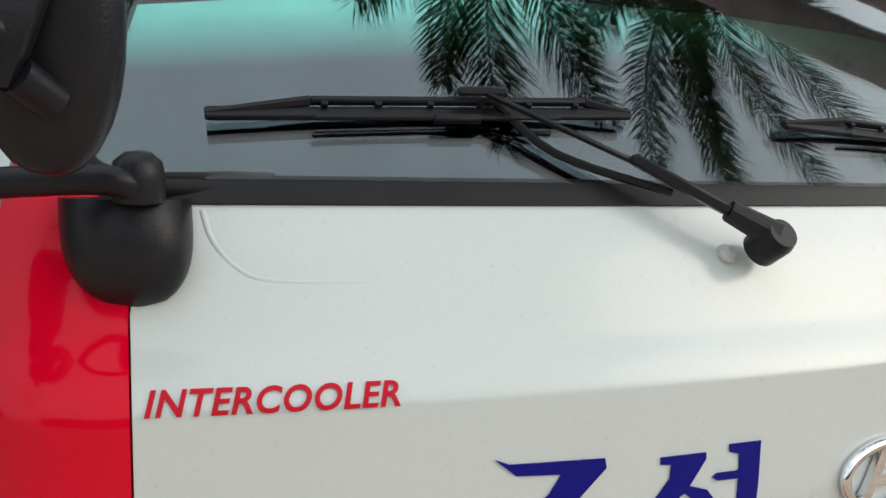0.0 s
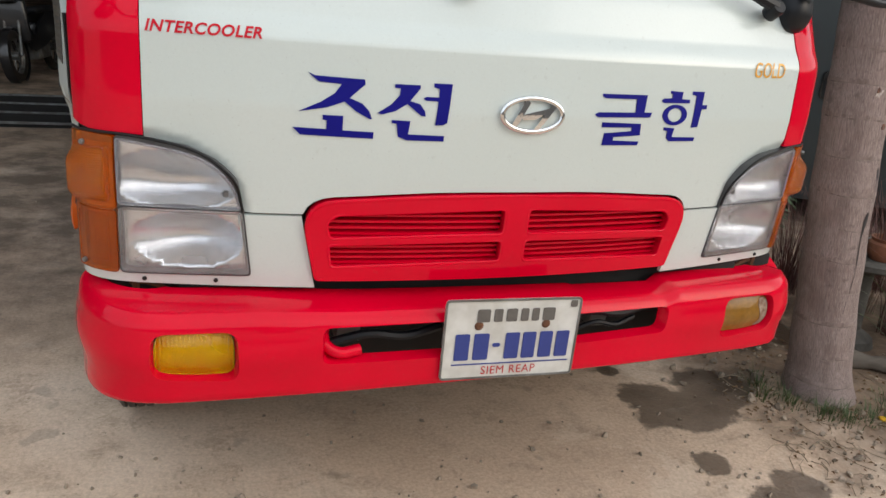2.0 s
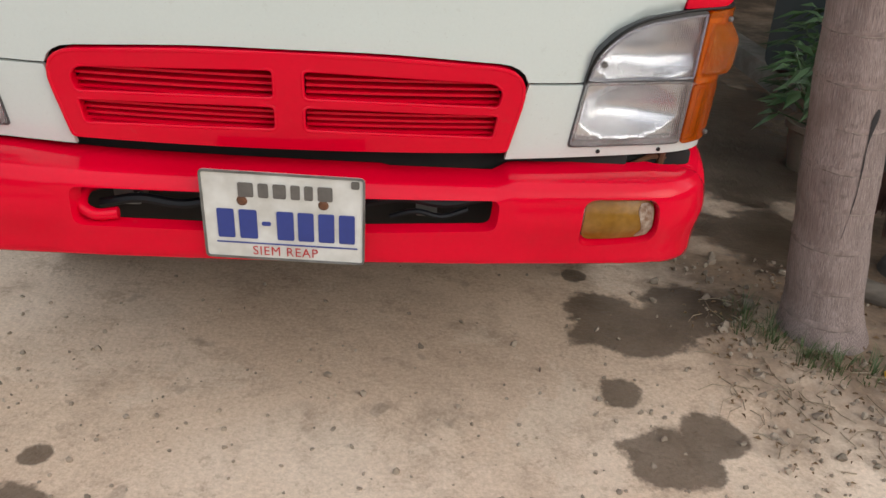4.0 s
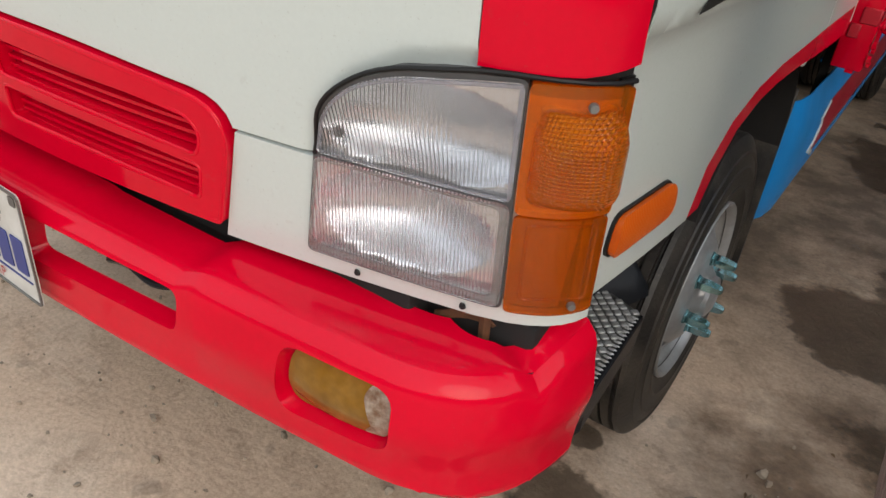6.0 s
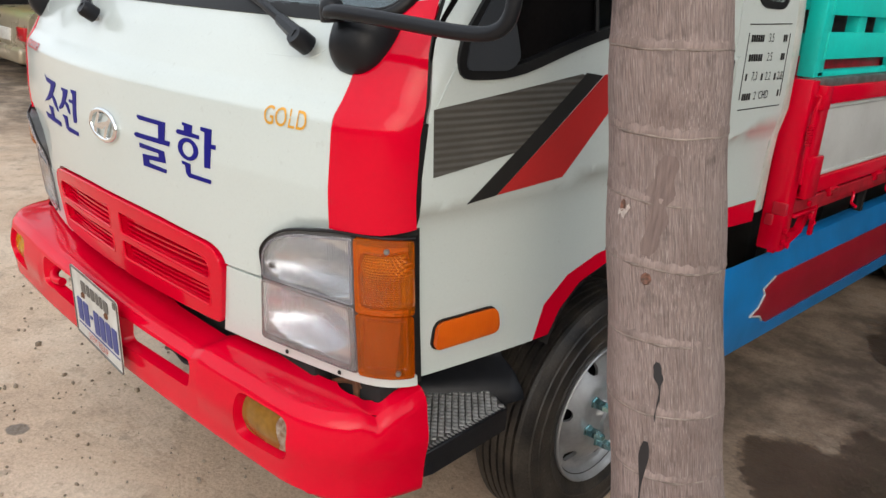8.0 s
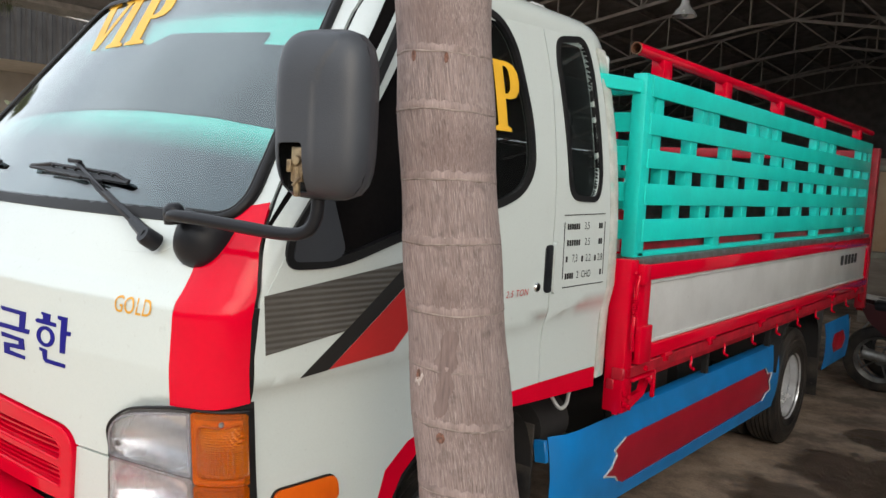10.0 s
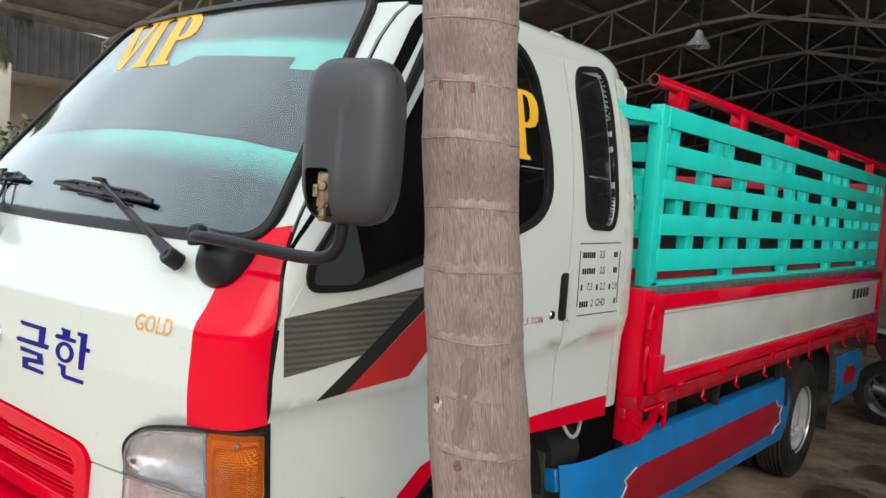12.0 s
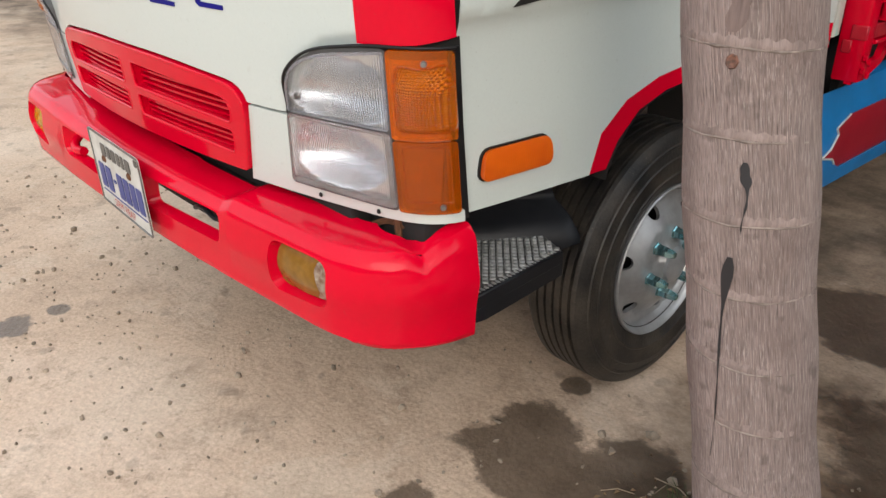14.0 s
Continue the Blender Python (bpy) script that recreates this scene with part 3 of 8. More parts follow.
# grille: frame with four openings and slats
ops = ([(-0.452, 0.862), (-0.462, 0.90), (-0.44, 0.922), (-0.03, 0.938), (-0.03, 0.872)], [(-0.447, 0.79), (-0.455, 0.848), (-0.03, 0.857), (-0.03, 0.80)])
ops += tuple([(-a, b) for a, b in o] for o in ops)
ops = [rounded(o, 0.014, 4) for o in ops]
gr_o = rounded(GRILLE, [0.012, 0.085, 0.1, 0.1, 0.085, 0.012], 6)
grille = part("grille", sheet(gr_o, front, holes=ops, step=0.03, off=0.010, thick=0.03), RED, truck, "glossy red grille with four slatted openings")
for o in ops:
    pts = [Vector(front(a, b)) + Vector((0, -0.0075, 0)) for a, b in o]
    part("opening_lip", tube(pts + pts[:1], 0.0042, 8, False), RED, grille)
pts = [Vector(front(a, b)) + Vector((0, -0.006, 0)) for a, b in inset(gr_o, 0.004)]
part("outer_lip", tube(pts + pts[:1], 0.0055, 8, False), RED, grille)
# near-black sheet paints the shade inside the grille
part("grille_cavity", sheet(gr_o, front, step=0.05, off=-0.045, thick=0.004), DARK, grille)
for o in ops:
    lo, hi = min(b for a, b in o), max(b for a, b in o)
    x0, x1 = min(a for a, b in o), max(a for a, b in o)
    for k in range(5):
        zc = lo + (hi - lo) * (k + 0.5) / 5.0
        sl = [(x0 + 0.004, zc - 0.0029), (x0 + 0.004, zc + 0.0029), (x1 - 0.004, zc + 0.0029), (x1 - 0.004, zc - 0.0029)]
        part("slat", sheet(sl, front, step=0.06, off=-0.010, thick=0.026), RED, grille)

# ---- lettering on the nose ----
def glyph(strokes, a, b, w, h):
    """Solid strokes of a letter drawn in a unit square, as one mesh."""
    bms = [sheet([(a + w * x, b + h * y) for x, y in s], front, step=0.05, off=0.0022, thick=0.0014) for s in strokes]
    return join(*bms)


JO = [[(0.17, 1.0), (0.26, 0.955), (0.86, 0.935), (0.87, 0.86), (0.68, 0.635), (0.84, 0.56), (0.93, 0.44), (0.97, 0.325), (0.94, 0.315), (0.76, 0.435), (0.62, 0.575), (0.40, 0.47), (0.07, 0.395), (0.33, 0.555), (0.50, 0.70), (0.58, 0.845), (0.30, 0.865)],
      [(0.36, 0.35), (0.61, 0.35), (0.61, 0.115), (1.0, 0.105), (1.0, 0.0), (0.09, 0.02), (0.0, 0.135), (0.41, 0.125), (0.41, 0.265), (0.36, 0.275)]]
SEON = [[(0.22, 0.955), (0.57, 0.955), (0.57, 0.90), (0.44, 0.685), (0.58, 0.635), (0.65, 0.52), (0.665, 0.43), (0.60, 0.44), (0.40, 0.63), (0.24, 0.50), (0.06, 0.435), (0.0, 0.455), (0.18, 0.61), (0.29, 0.77), (0.30, 0.885), (0.22, 0.895)],
        [(0.76, 1.0), (1.02, 1.0), (1.0, 0.62), (0.98, 0.33), (0.93, 0.29), (0.81, 0.28), (0.835, 0.695), (0.66, 0.70), (0.62, 0.735), (0.66, 0.765), (0.84, 0.765), (0.84, 0.905), (0.76, 0.935)],
        [(0.20, 0.345), (0.46, 0.34), (0.44, 0.105), (0.955, 0.095), (0.955, 0.0), (0.42, 0.0), (0.30, 0.06), (0.27, 0.285), (0.20, 0.295)]]
GEUL = [[(0.10, 1.0), (0.88, 1.0), (0.86, 0.66), (1.0, 0.66), (0.98, 0.565), (0.06, 0.55), (0.0, 0.60), (0.06, 0.645), (0.70, 0.655), (0.70, 0.915), (0.16, 0.915), (0.10, 0.955)],
        [(0.15, 0.455), (0.83, 0.435), (0.85, 0.205), (0.38, 0.165), (0.38, 0.095), (0.85, 0.075), (0.83, 0.0), (0.20, 0.0), (0.21, 0.24), (0.68, 0.285), (0.68, 0.36), (0.15, 0.36)]]
HAN = [[(0.17, 1.0), (0.43, 0.985), (0.42, 0.845), (0.60, 0.835), (0.60, 0.765), (0.05, 0.765), (0.0, 0.805), (0.05, 0.85), (0.22, 0.855), (0.22, 0.935), (0.17, 0.955)],
       [(0.64, 1.0), (0.90, 1.0), (0.89, 0.735), (1.0, 0.735), (1.0, 0.655), (0.89, 0.655), (0.86, 0.29), (0.72, 0.28), (0.74, 0.915), (0.64, 0.935)],
       [(0.14, 0.285), (0.36, 0.265), (0.34, 0.085), (0.85, 0.075), (0.84, 0.0), (0.30, 0.0), (0.23, 0.06), (0.22, 0.215), (0.14, 0.225)]]


def ring2d(cx, cy, rx, ry, n=24):
    return [(cx + rx * math.cos(2 * math.pi * k / n), cy + ry * math.sin(2 * math.pi * k / n)) for k in range(n)]


for strokes, a, b, w, h in ((JO, -0.541, 1.100, 0.174, 0.136), (SEON, -0.361, 1.099, 0.162, 0.128), (GEUL, 0.170, 1.097, 0.166, 0.124), (HAN, 0.361, 1.107, 0.150, 0.126)):
    bm = glyph(strokes, a, b, w, h)
    if strokes is HAN:
        o = ring2d(a + w * 0.32, b + h * 0.53, w * 0.26, h * 0.205)
        i = ring2d(a + w * 0.32, b + h * 0.53, w * 0.15, h * 0.135)
        bm = join(bm, sheet(o, front, holes=(i,), step=0.05, off=0.0022, thick=0.0014))
    part("letter", bm, NAVY, panel, "navy blue adhesive syllable")
part("intercooler_lettering", lettering("INTERCOOLER", 0.0305, front, -0.8335, 1.2965, off=0.0022, shear=0.26, stretch=1.07, space=1.06, bold=0.0007), REDTXT, panel, "red italic adhesive lettering")
part("gold_lettering", lettering("GOLD", 0.054, front, 0.661, 1.273, off=0.0022, stretch=0.80, shear=0.08, bold=0.0002), GOLD, panel, "gold adhesive lettering")
# oval badge
ov = [Vector(front(x, z)) + Vector((0, -0.005, 0)) for x, z in ring2d(0.003, 1.1665, 0.0765, 0.0385, 48)]
badge = part("badge", tube(ov + ov[:1], 0.0068, 12, False), CHROME, panel, "chrome oval maker's badge")
for b in ([(-0.050, 1.140), (-0.036, 1.137), (-0.006, 1.192), (-0.018, 1.197)], [(0.006, 1.128), (0.020, 1.130), (0.062, 1.184), (0.048, 1.190)], [(-0.033, 1.160), (-0.020, 1.152), (0.010, 1.154), (0.040, 1.170), (0.050, 1.182), (0.030, 1.176), (0.004, 1.170)]):
    part("badge_bar", sheet([(x, z + 0.0035) for x, z in rounded(b, 0.004, 2)], front, step=0.02, off=0.010, thick=0.008), CHROME, badge)
part("washer_nozzle", join(lathe([(0, 0.012), (0.006, 0.012), (0.008, 0.006), (0.012, 0.004), (0.013, 0)], 14, Matrix.Translation(front(-0.19, 1.427)) @ pose(0, 0, 0, 58))), GREYP, truck)
# pressed ledge line under the screen
for sgn in (1, -1):
    pts = [Vector(front(sgn * x, z)) + Vector((0, -0.0005, 0)) for x, z in ((0.772, 1.478), (0.765, 1.45), (0.745, 1.425), (0.71, 1.411), (0.60, 1.408), (0.45, 1.406), (0.3, 1.404), (0.0, 1.402))]
    part("pressed_ledge", tube([q + Vector((0, 0.0032, -0.0028)) for q in bend(pts[:6], 4)], [0.0052 - 0.0016 * (k / 20) for k in range(21)], 10), WHITE, truck)

# ---- bumper ----
def bump_plan(u):
    s = 1 if u >= 0 else -1
    a = abs(u)
    if a <= 0.80:
        return Vector((u, -0.132 + 0.045 * u * u + 0.026 * u, 0))
    t = (a - 0.80) / 0.36
    e = s * 0.0208  # the bumper hangs askew
    p0, pc, p1 = Vector((0.80, -0.1032 + e, 0)), Vector((0.992, -0.086 + e, 0)), Vector((1.005, 0.170, 0))
    q = p0 * (1 - t) ** 2 + pc * 2 * t * (1 - t) + p1 * t * t
    return Vector((s * q.x, q.y, 0))


BTOP = ((-1.16, 0.724), (-1.09, 0.717), (-0.9, 0.714), (-0.62, 0.713), (-0.40, 0.703), (0.46, 0.694), (0.50, 0.708), (0.9, 0.708), (1.02, 0.704), (1.055, 0.690), (1.09, 0.708), (1.16, 0.728))


def bump_top(u):
    return float(np.interp(u, [q[0] for q in BTOP], [q[1] for q in BTOP]))


def bumper_face(u, z):
    q = bump_plan(u)
    d = bump_plan(u + 0.004) - bump_plan(u - 0.004)
    n = Vector((d.y, -d.x, 0)).normalized()
    low, high = 0.515 - 0.09 * max(0, (abs(u) - 0.85)), bump_top(u) - 0.034
    k = 0.0
    if z > high:
        k = 0.020 * ((z - high) / 0.034) ** 2
    if z < low:
        k = 0.025 * ((low - z) / 0.02) ** 2
    k += 0.012 * math.exp(-((z - 0.615) / 0.05) ** 2) * -1 * (1 if abs(u) > 0.5 else 0.4)
    return q - n * k + Vector((0, 0, z))


BREF = Vector((0, 0.35, 0.57))
slots = [rounded([(-0.472, 0.584), (-0.472, 0.674), (-0.10, 0.674), (-0.10, 0.581)], 0.022, 4), rounded([(0.10, 0.585), (0.10, 0.670), (0.468, 0.670), (0.462, 0.596)], 0.022, 4)]
fogs = [rounded([(s * 0.656, 0.555), (s * 0.660, 0.676), (s * 0.840, 0.676), (s * 0.840, 0.570)], 0.034, 6) for s in (1, -1)]
bout = [(-1.16, 0.482), *BTOP, (1.16, 0.466), (1.08, 0.474), (1.0, 0.482), (0.9, 0.490), (0.8, 0.493), (0.4, 0.495), (-0.4, 0.500), (-0.8, 0.504), (-0.9, 0.502), (-1.0, 0.495), (-1.08, 0.488)]
bmp = sheet(bout, bumper_face, holes=slots + fogs, step=0.016, thick=0.006, ref=BREF)
bumper = part("bumper", bmp, RED, truck, "glossy bright red front bumper with a dented end", 50)
for x0, x1, z, r in ((-0.44, -0.16, 0.612, 0.012), (-0.36, -0.20, 0.648, 0.008), (0.16, 0.44, 0.640, 0.012), (0.22, 0.40, 0.606, 0.007)):
    part("bumper_stay", tube(bend([(x0, -0.055, z - 0.012), ((x0 * 2 + x1) / 3, -0.062, z + 0.008), ((x0 + x1 * 2) / 3, -0.06, z - 0.004), (x1, -0.05, z + 0.012)], 5), r, 8), BLACKP, bumper, "black bracket and hose behind the slot")
# turned-back ledge along the bumper's top
bm = bmesh.new()
rows = []
for k in range(117):
    u = -1.16 + 2.32 * k / 116
    q = bumper_face(u, bump_top(u) - 0.0005)
    d = bump_plan(u + 0.004) - bump_plan(u - 0.004)
    n = Vector((d.y, -d.x, 0)).normalized()
    dep = float(np.interp(u, (-1.16, -1.07, -0.98, -0.88, -0.5, 0.46, 0.51, 0.90, 1.03, 1.16), (0.02, 0.04, 0.085, 0.128, 0.112, 0.088, 0.106, 0.108, 0.05, 0.05)))
    rise = 1.5 if u < 0.2 else 1.0
    dep = min(dep, 0.03) if u > 1.06 else dep
    rows.append([bm.verts.new(q - n * e + Vector((0, 0, h))) for e, h in ((0.0, 0.0), (0.006, 0.0028), (0.016, 0.0045), (dep * 0.6, 0.007 * rise), (dep, 0.009 * rise), (dep, -0.03))])
for a, b in zip(rows, rows[1:]):
    for k in range(5):
        bm.faces.new((a[k], b[k], b[k + 1], a[k + 1]))
part("bumper_ledge", bm, RED, bumper, "", 60)
# recess walls behind the slots and lamp pockets
for loop, dep in [(s, 0.034) for s in slots] + [(f, 0.034) for f in fogs]:
    bm = bmesh.new()
    a = [bm.verts.new(bumper_face(u, z)) for u, z in loop]
    cu, cz = sum(q[0] for q in loop) / len(loop), sum(q[1] for q in loop) / len(loop)
    b = [bm.verts.new(bumper_face(cu + (u - cu) * 0.93, cz + (z - cz) * 0.86) + Vector((0, dep, 0))) for u, z in loop]
    for k in range(len(a)):
        bm.faces.new((a[k - 1], a[k], b[k], b[k - 1]))
    part("recess", bm, RED, bumper)
for k, (loop, m, lab) in enumerate(((fogs[1], YELLOW, "clean yellow fog lamp lens"), (fogs[0], OLDLENS, "aged brown and clouded fog lamp lens"))):
    cu, cz = sum(q[0] for q in loop) / len(loop), sum(q[1] for q in loop) / len(loop)
    inn = [(cu + (u - cu) * 0.9, cz + (z - cz) * 0.84) for u, z in loop]
    fog = part("fog_lamp", sheet(inn, lambda a, b: bumper_face(a, b) + Vector((0, 0.03, 0)), step=0.03, thick=0.04, off=-0.004, ref=BREF), REFLECT, bumper)

    def dome(a, b, cu=cu, cz=cz):
        r = ((a - cu) / 0.1) ** 2 + ((b - cz) / 0.055) ** 2
        return bumper_face(a, b) + Vector((0, 0.026 - 0.012 * max(0, 1 - r), 0))
    fog_glass = part("fog_lens", sheet(inn, dome, step=0.015, thick=0.006, off=0.004, ref=BREF), m, fog, lab)
    fog_glass.visible_shadow = False
    if k:
        crust = [(0.792, 0.578), (0.806, 0.598), (0.800, 0.620), (0.792, 0.642), (0.798, 0.658), (0.816, 0.660), (0.828, 0.648), (0.829, 0.60), (0.821, 0.581)]
        part("clouded_edge", sheet(rounded(crust, 0.005, 2), dome, step=0.01, thick=0.0015, off=0.0052, ref=BREF), CLOUDED, fog, "clouded flaking edge of the lens")
# tow hook in the slot
part("tow_hook", tube(bend([(-0.40, 0.03, 0.62), (-0.455, -0.06, 0.645), (-0.462, -0.105, 0.622), (-0.43, -0.12, 0.603), (-0.38, -0.115, 0.606)], 5), 0.014, 10), RED, bumper)
# radiator and frame behind, their shade painted in as near-black boxes
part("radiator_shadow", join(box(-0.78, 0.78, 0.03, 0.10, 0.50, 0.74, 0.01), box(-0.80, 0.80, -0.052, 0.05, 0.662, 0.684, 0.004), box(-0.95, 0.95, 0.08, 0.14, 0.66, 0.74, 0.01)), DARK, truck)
part("cross_member", join(tube([(-0.55, 0.0, 0.665), (-0.2, -0.02, 0.64), (0.4, -0.01, 0.66)], 0.012, 8), box(-0.42, -0.36, -0.03, 0.05, 0.585, 0.68, 0.005), box(0.28, 0.33, -0.03, 0.05, 0.585, 0.67, 0.005)), STEEL, truck)
for s in (1, -1):
    part("bracket", join(box(min(s * 0.79, s * 0.85), max(s * 0.79, s * 0.85), 0.085, 0.115, 0.70, 0.728, 0.004), tube(bend([(s * 0.80, 0.07, 0.70), (s * 0.85, 0.075, 0.722), (s * 0.90, 0.09, 0.715)], 4), 0.007, 6), tube([(s * 0.875, 0.075, 0.735), (s * 0.875, 0.08, 0.69)], 0.009, 6)), RUST, truck)
    part("lamp_connector", tube([(s * 0.86, 0.1, 0.72), (s * 0.93, 0.14, 0.71)], 0.02, 10), BLACKP, truck)
    for x in (0.70, 0.853):
        part("panel_screw", lathe([(0, 0.003), (0.004, 0.003), (0.0055, 0.0)], 10, Matrix.Translation(Vector(front(s * x, 0.752)) + Vector((0, -0.002, 0))) @ pose(0, 0, 0, 90)), DARK, truck)

# ---- number plate ----
def plate_at(a, b):
    return (-0.010 + a, -0.152 - 0.03 * a - 0.03 * (b - 0.625) , b - 0.01 * a)


PREF = Vector((0, 0.5, 0.62))
pl_o = rounded([(-0.177, 0.519), (-0.177, 0.734), (0.178, 0.734), (0.178, 0.519)], 0.012, 4)
plate = part("number_plate", sheet(pl_o, plate_at, step=0.06, thick=0.002, ref=PREF), PLATE, truck, "scuffed white number plate with blue marks")
part("plate_rim", sheet(pl_o, plate_at, holes=(inset(pl_o, 0.005),), step=0.1, off=0.0025, thick=0.003, ref=PREF), STEEL, plate)


def bar_on_plate(a0, a1, b0, b1, m):
    part("mark_bar", sheet(rounded([(a0, b0), (a0, b1), (a1, b1), (a1, b0)], 0.004, 2), plate_at, step=0.2, off=0.0022, thick=0.0016, ref=PREF), m, plate)


for a0, a1 in ((-0.145, -0.108), (-0.097, -0.058), (-0.015, 0.022), (0.031, 0.066), (0.076, 0.111), (0.121, 0.156)):
    bar_on_plate(a0, a1, 0.572, 0.643, PLATEBLUE)
bar_on_plate(-0.048, -0.028, 0.606, 0.616, PLATEBLUE)
for a0, a1 in ((-0.095, -0.062), (-0.052, -0.03), (-0.02, 0.008), (0.018, 0.038), (0.047, 0.066), (0.076, 0.108)):
    bar_on_plate(a0, a1, 0.674, 0.708, PLATEGREY)
bar_on_plate(-0.150, 0.162, 0.559, 0.562, PLATEBLUE)
bar_on_plate(0.148, 0.166, 0.708, 0.726, PLATEGREY)
part("plate_lettering", lettering("SIEM REAP", 0.032, plate_at, -0.072, 0.532, off=0.0026, ref=PREF, stretch=0.92, space=1.1), REDST, plate, "small red embossed lettering")
for a in (-0.088, 0.088):
    part("plate_bolt", lathe([(0, 0.005), (0.007, 0.005), (0.010, 0.002), (0.012, 0)], 12, Matrix.Translation(Vector(plate_at(a, 0.664))) @ pose(0, 0, 0, 90)), RUST, plate)

# ---- windscreen, wipers ----
scr = rounded([(-0.900, 1.506), (0.900, 1.506), (0.688, 2.205), (-0.688, 2.205)], [0.075, 0.075, 0.09, 0.09], 8)
screen = part("windscreen", sheet(scr, front, step=0.05, off=0.004, thick=0.005), GLASS, truck, "tinted windscreen with turquoise sun bands", 60)
screen.visible_shadow = False
part("sun_film", sheet(scr, front, step=0.05, off=-0.006, thick=0.003), FILM, screen, "dark film with turquoise bands")
rim_out = inset(scr, -0.024)
def bead(loop, r, up):
    pts = [Vector(front(a, b)) + Vector((0, -0.79, 0.62)) * up for a, b in loop]
    return tube(pts + pts[:1], r, 12, False)


part("screen_seal", join(sheet(rim_out, front, holes=(inset(scr, 0.004),), step=0.05, off=0.004, thick=0.02), bead(inset(scr, -0.011), 0.0125, 0.003), bead(inset(scr, -0.002), 0.006, 0.008)), RUBBER2, screen, "black rubber windscreen seal", 50)
dkf = [(-0.832, 1.715), (-0.6, 1.745), (-0.3, 1.765), (0, 1.77), (0.3, 1.765), (0.6, 1.745), (0.832, 1.715), (0.764, 1.945), (0.57, 1.957), (0.57, 1.995), (0.12, 2.02), (0.03, 1.987), (-0.47, 1.985), (-0.47, 2.012), (-0.752, 1.985)]
part("dark_film", sheet(dkf, front, step=0.06, off=-0.003, thick=0.001), DARKFILM, screen, "dark cut strip of film")
SERIF = {"V": ([(0.0, 1.0), (0.40, 1.0), (0.40, 0.95), (0.31, 0.93), (0.49, 0.28), (0.66, 0.93), (0.57, 0.95), (0.57, 1.0), (0.86, 1.0), (0.86, 0.95), (0.77, 0.92), (0.50, 0.0), (0.38, 0.0), (0.09, 0.92), (0.0, 0.95)], None),
         "I": ([(0.0, 0.0), (0.0, 0.05), (0.09, 0.08), (0.09, 0.92), (0.0, 0.95), (0.0, 1.0), (0.42, 1.0), (0.42, 0.95), (0.33, 0.92), (0.33, 0.08), (0.42, 0.05), (0.42, 0.0)], None),
         "P": ([(0.0, 0.0), (0.0, 0.05), (0.09, 0.08), (0.09, 0.92), (0.0, 0.95), (0.0, 1.0), (0.46, 1.0), (0.62, 0.965), (0.72, 0.87), (0.745, 0.74), (0.72, 0.60), (0.62, 0.50), (0.46, 0.465), (0.33, 0.465), (0.33, 0.08), (0.43, 0.05), (0.43, 0.0)],
               [(0.33, 0.93), (0.33, 0.535), (0.41, 0.54), (0.48, 0.60), (0.505, 0.735), (0.48, 0.875), (0.41, 0.93)])}


def serif(letter, f, a, b, w, h, lean_=0.0, off=0.0055):
    """A bold seriffed letter cut from sticky film and laid on the surface f."""
    put = lambda loop: [(a + w * x + lean_ * h * y, b + h * y) for x, y in loop]
    out, hole = SERIF[letter]
    return sheet(put(out), f, holes=(put(hole),) if hole else (), step=0.06, off=off, thick=0.0012)


for txt, a, w in (("V", -0.492, 0.30), ("I", -0.262, 0.27), ("P", -0.128, 0.27)):
    part("vip_lettering", serif(txt, front, a, 1.992, w, 0.212, -0.62), VIPY, screen, "orange yellow letter on the glass")


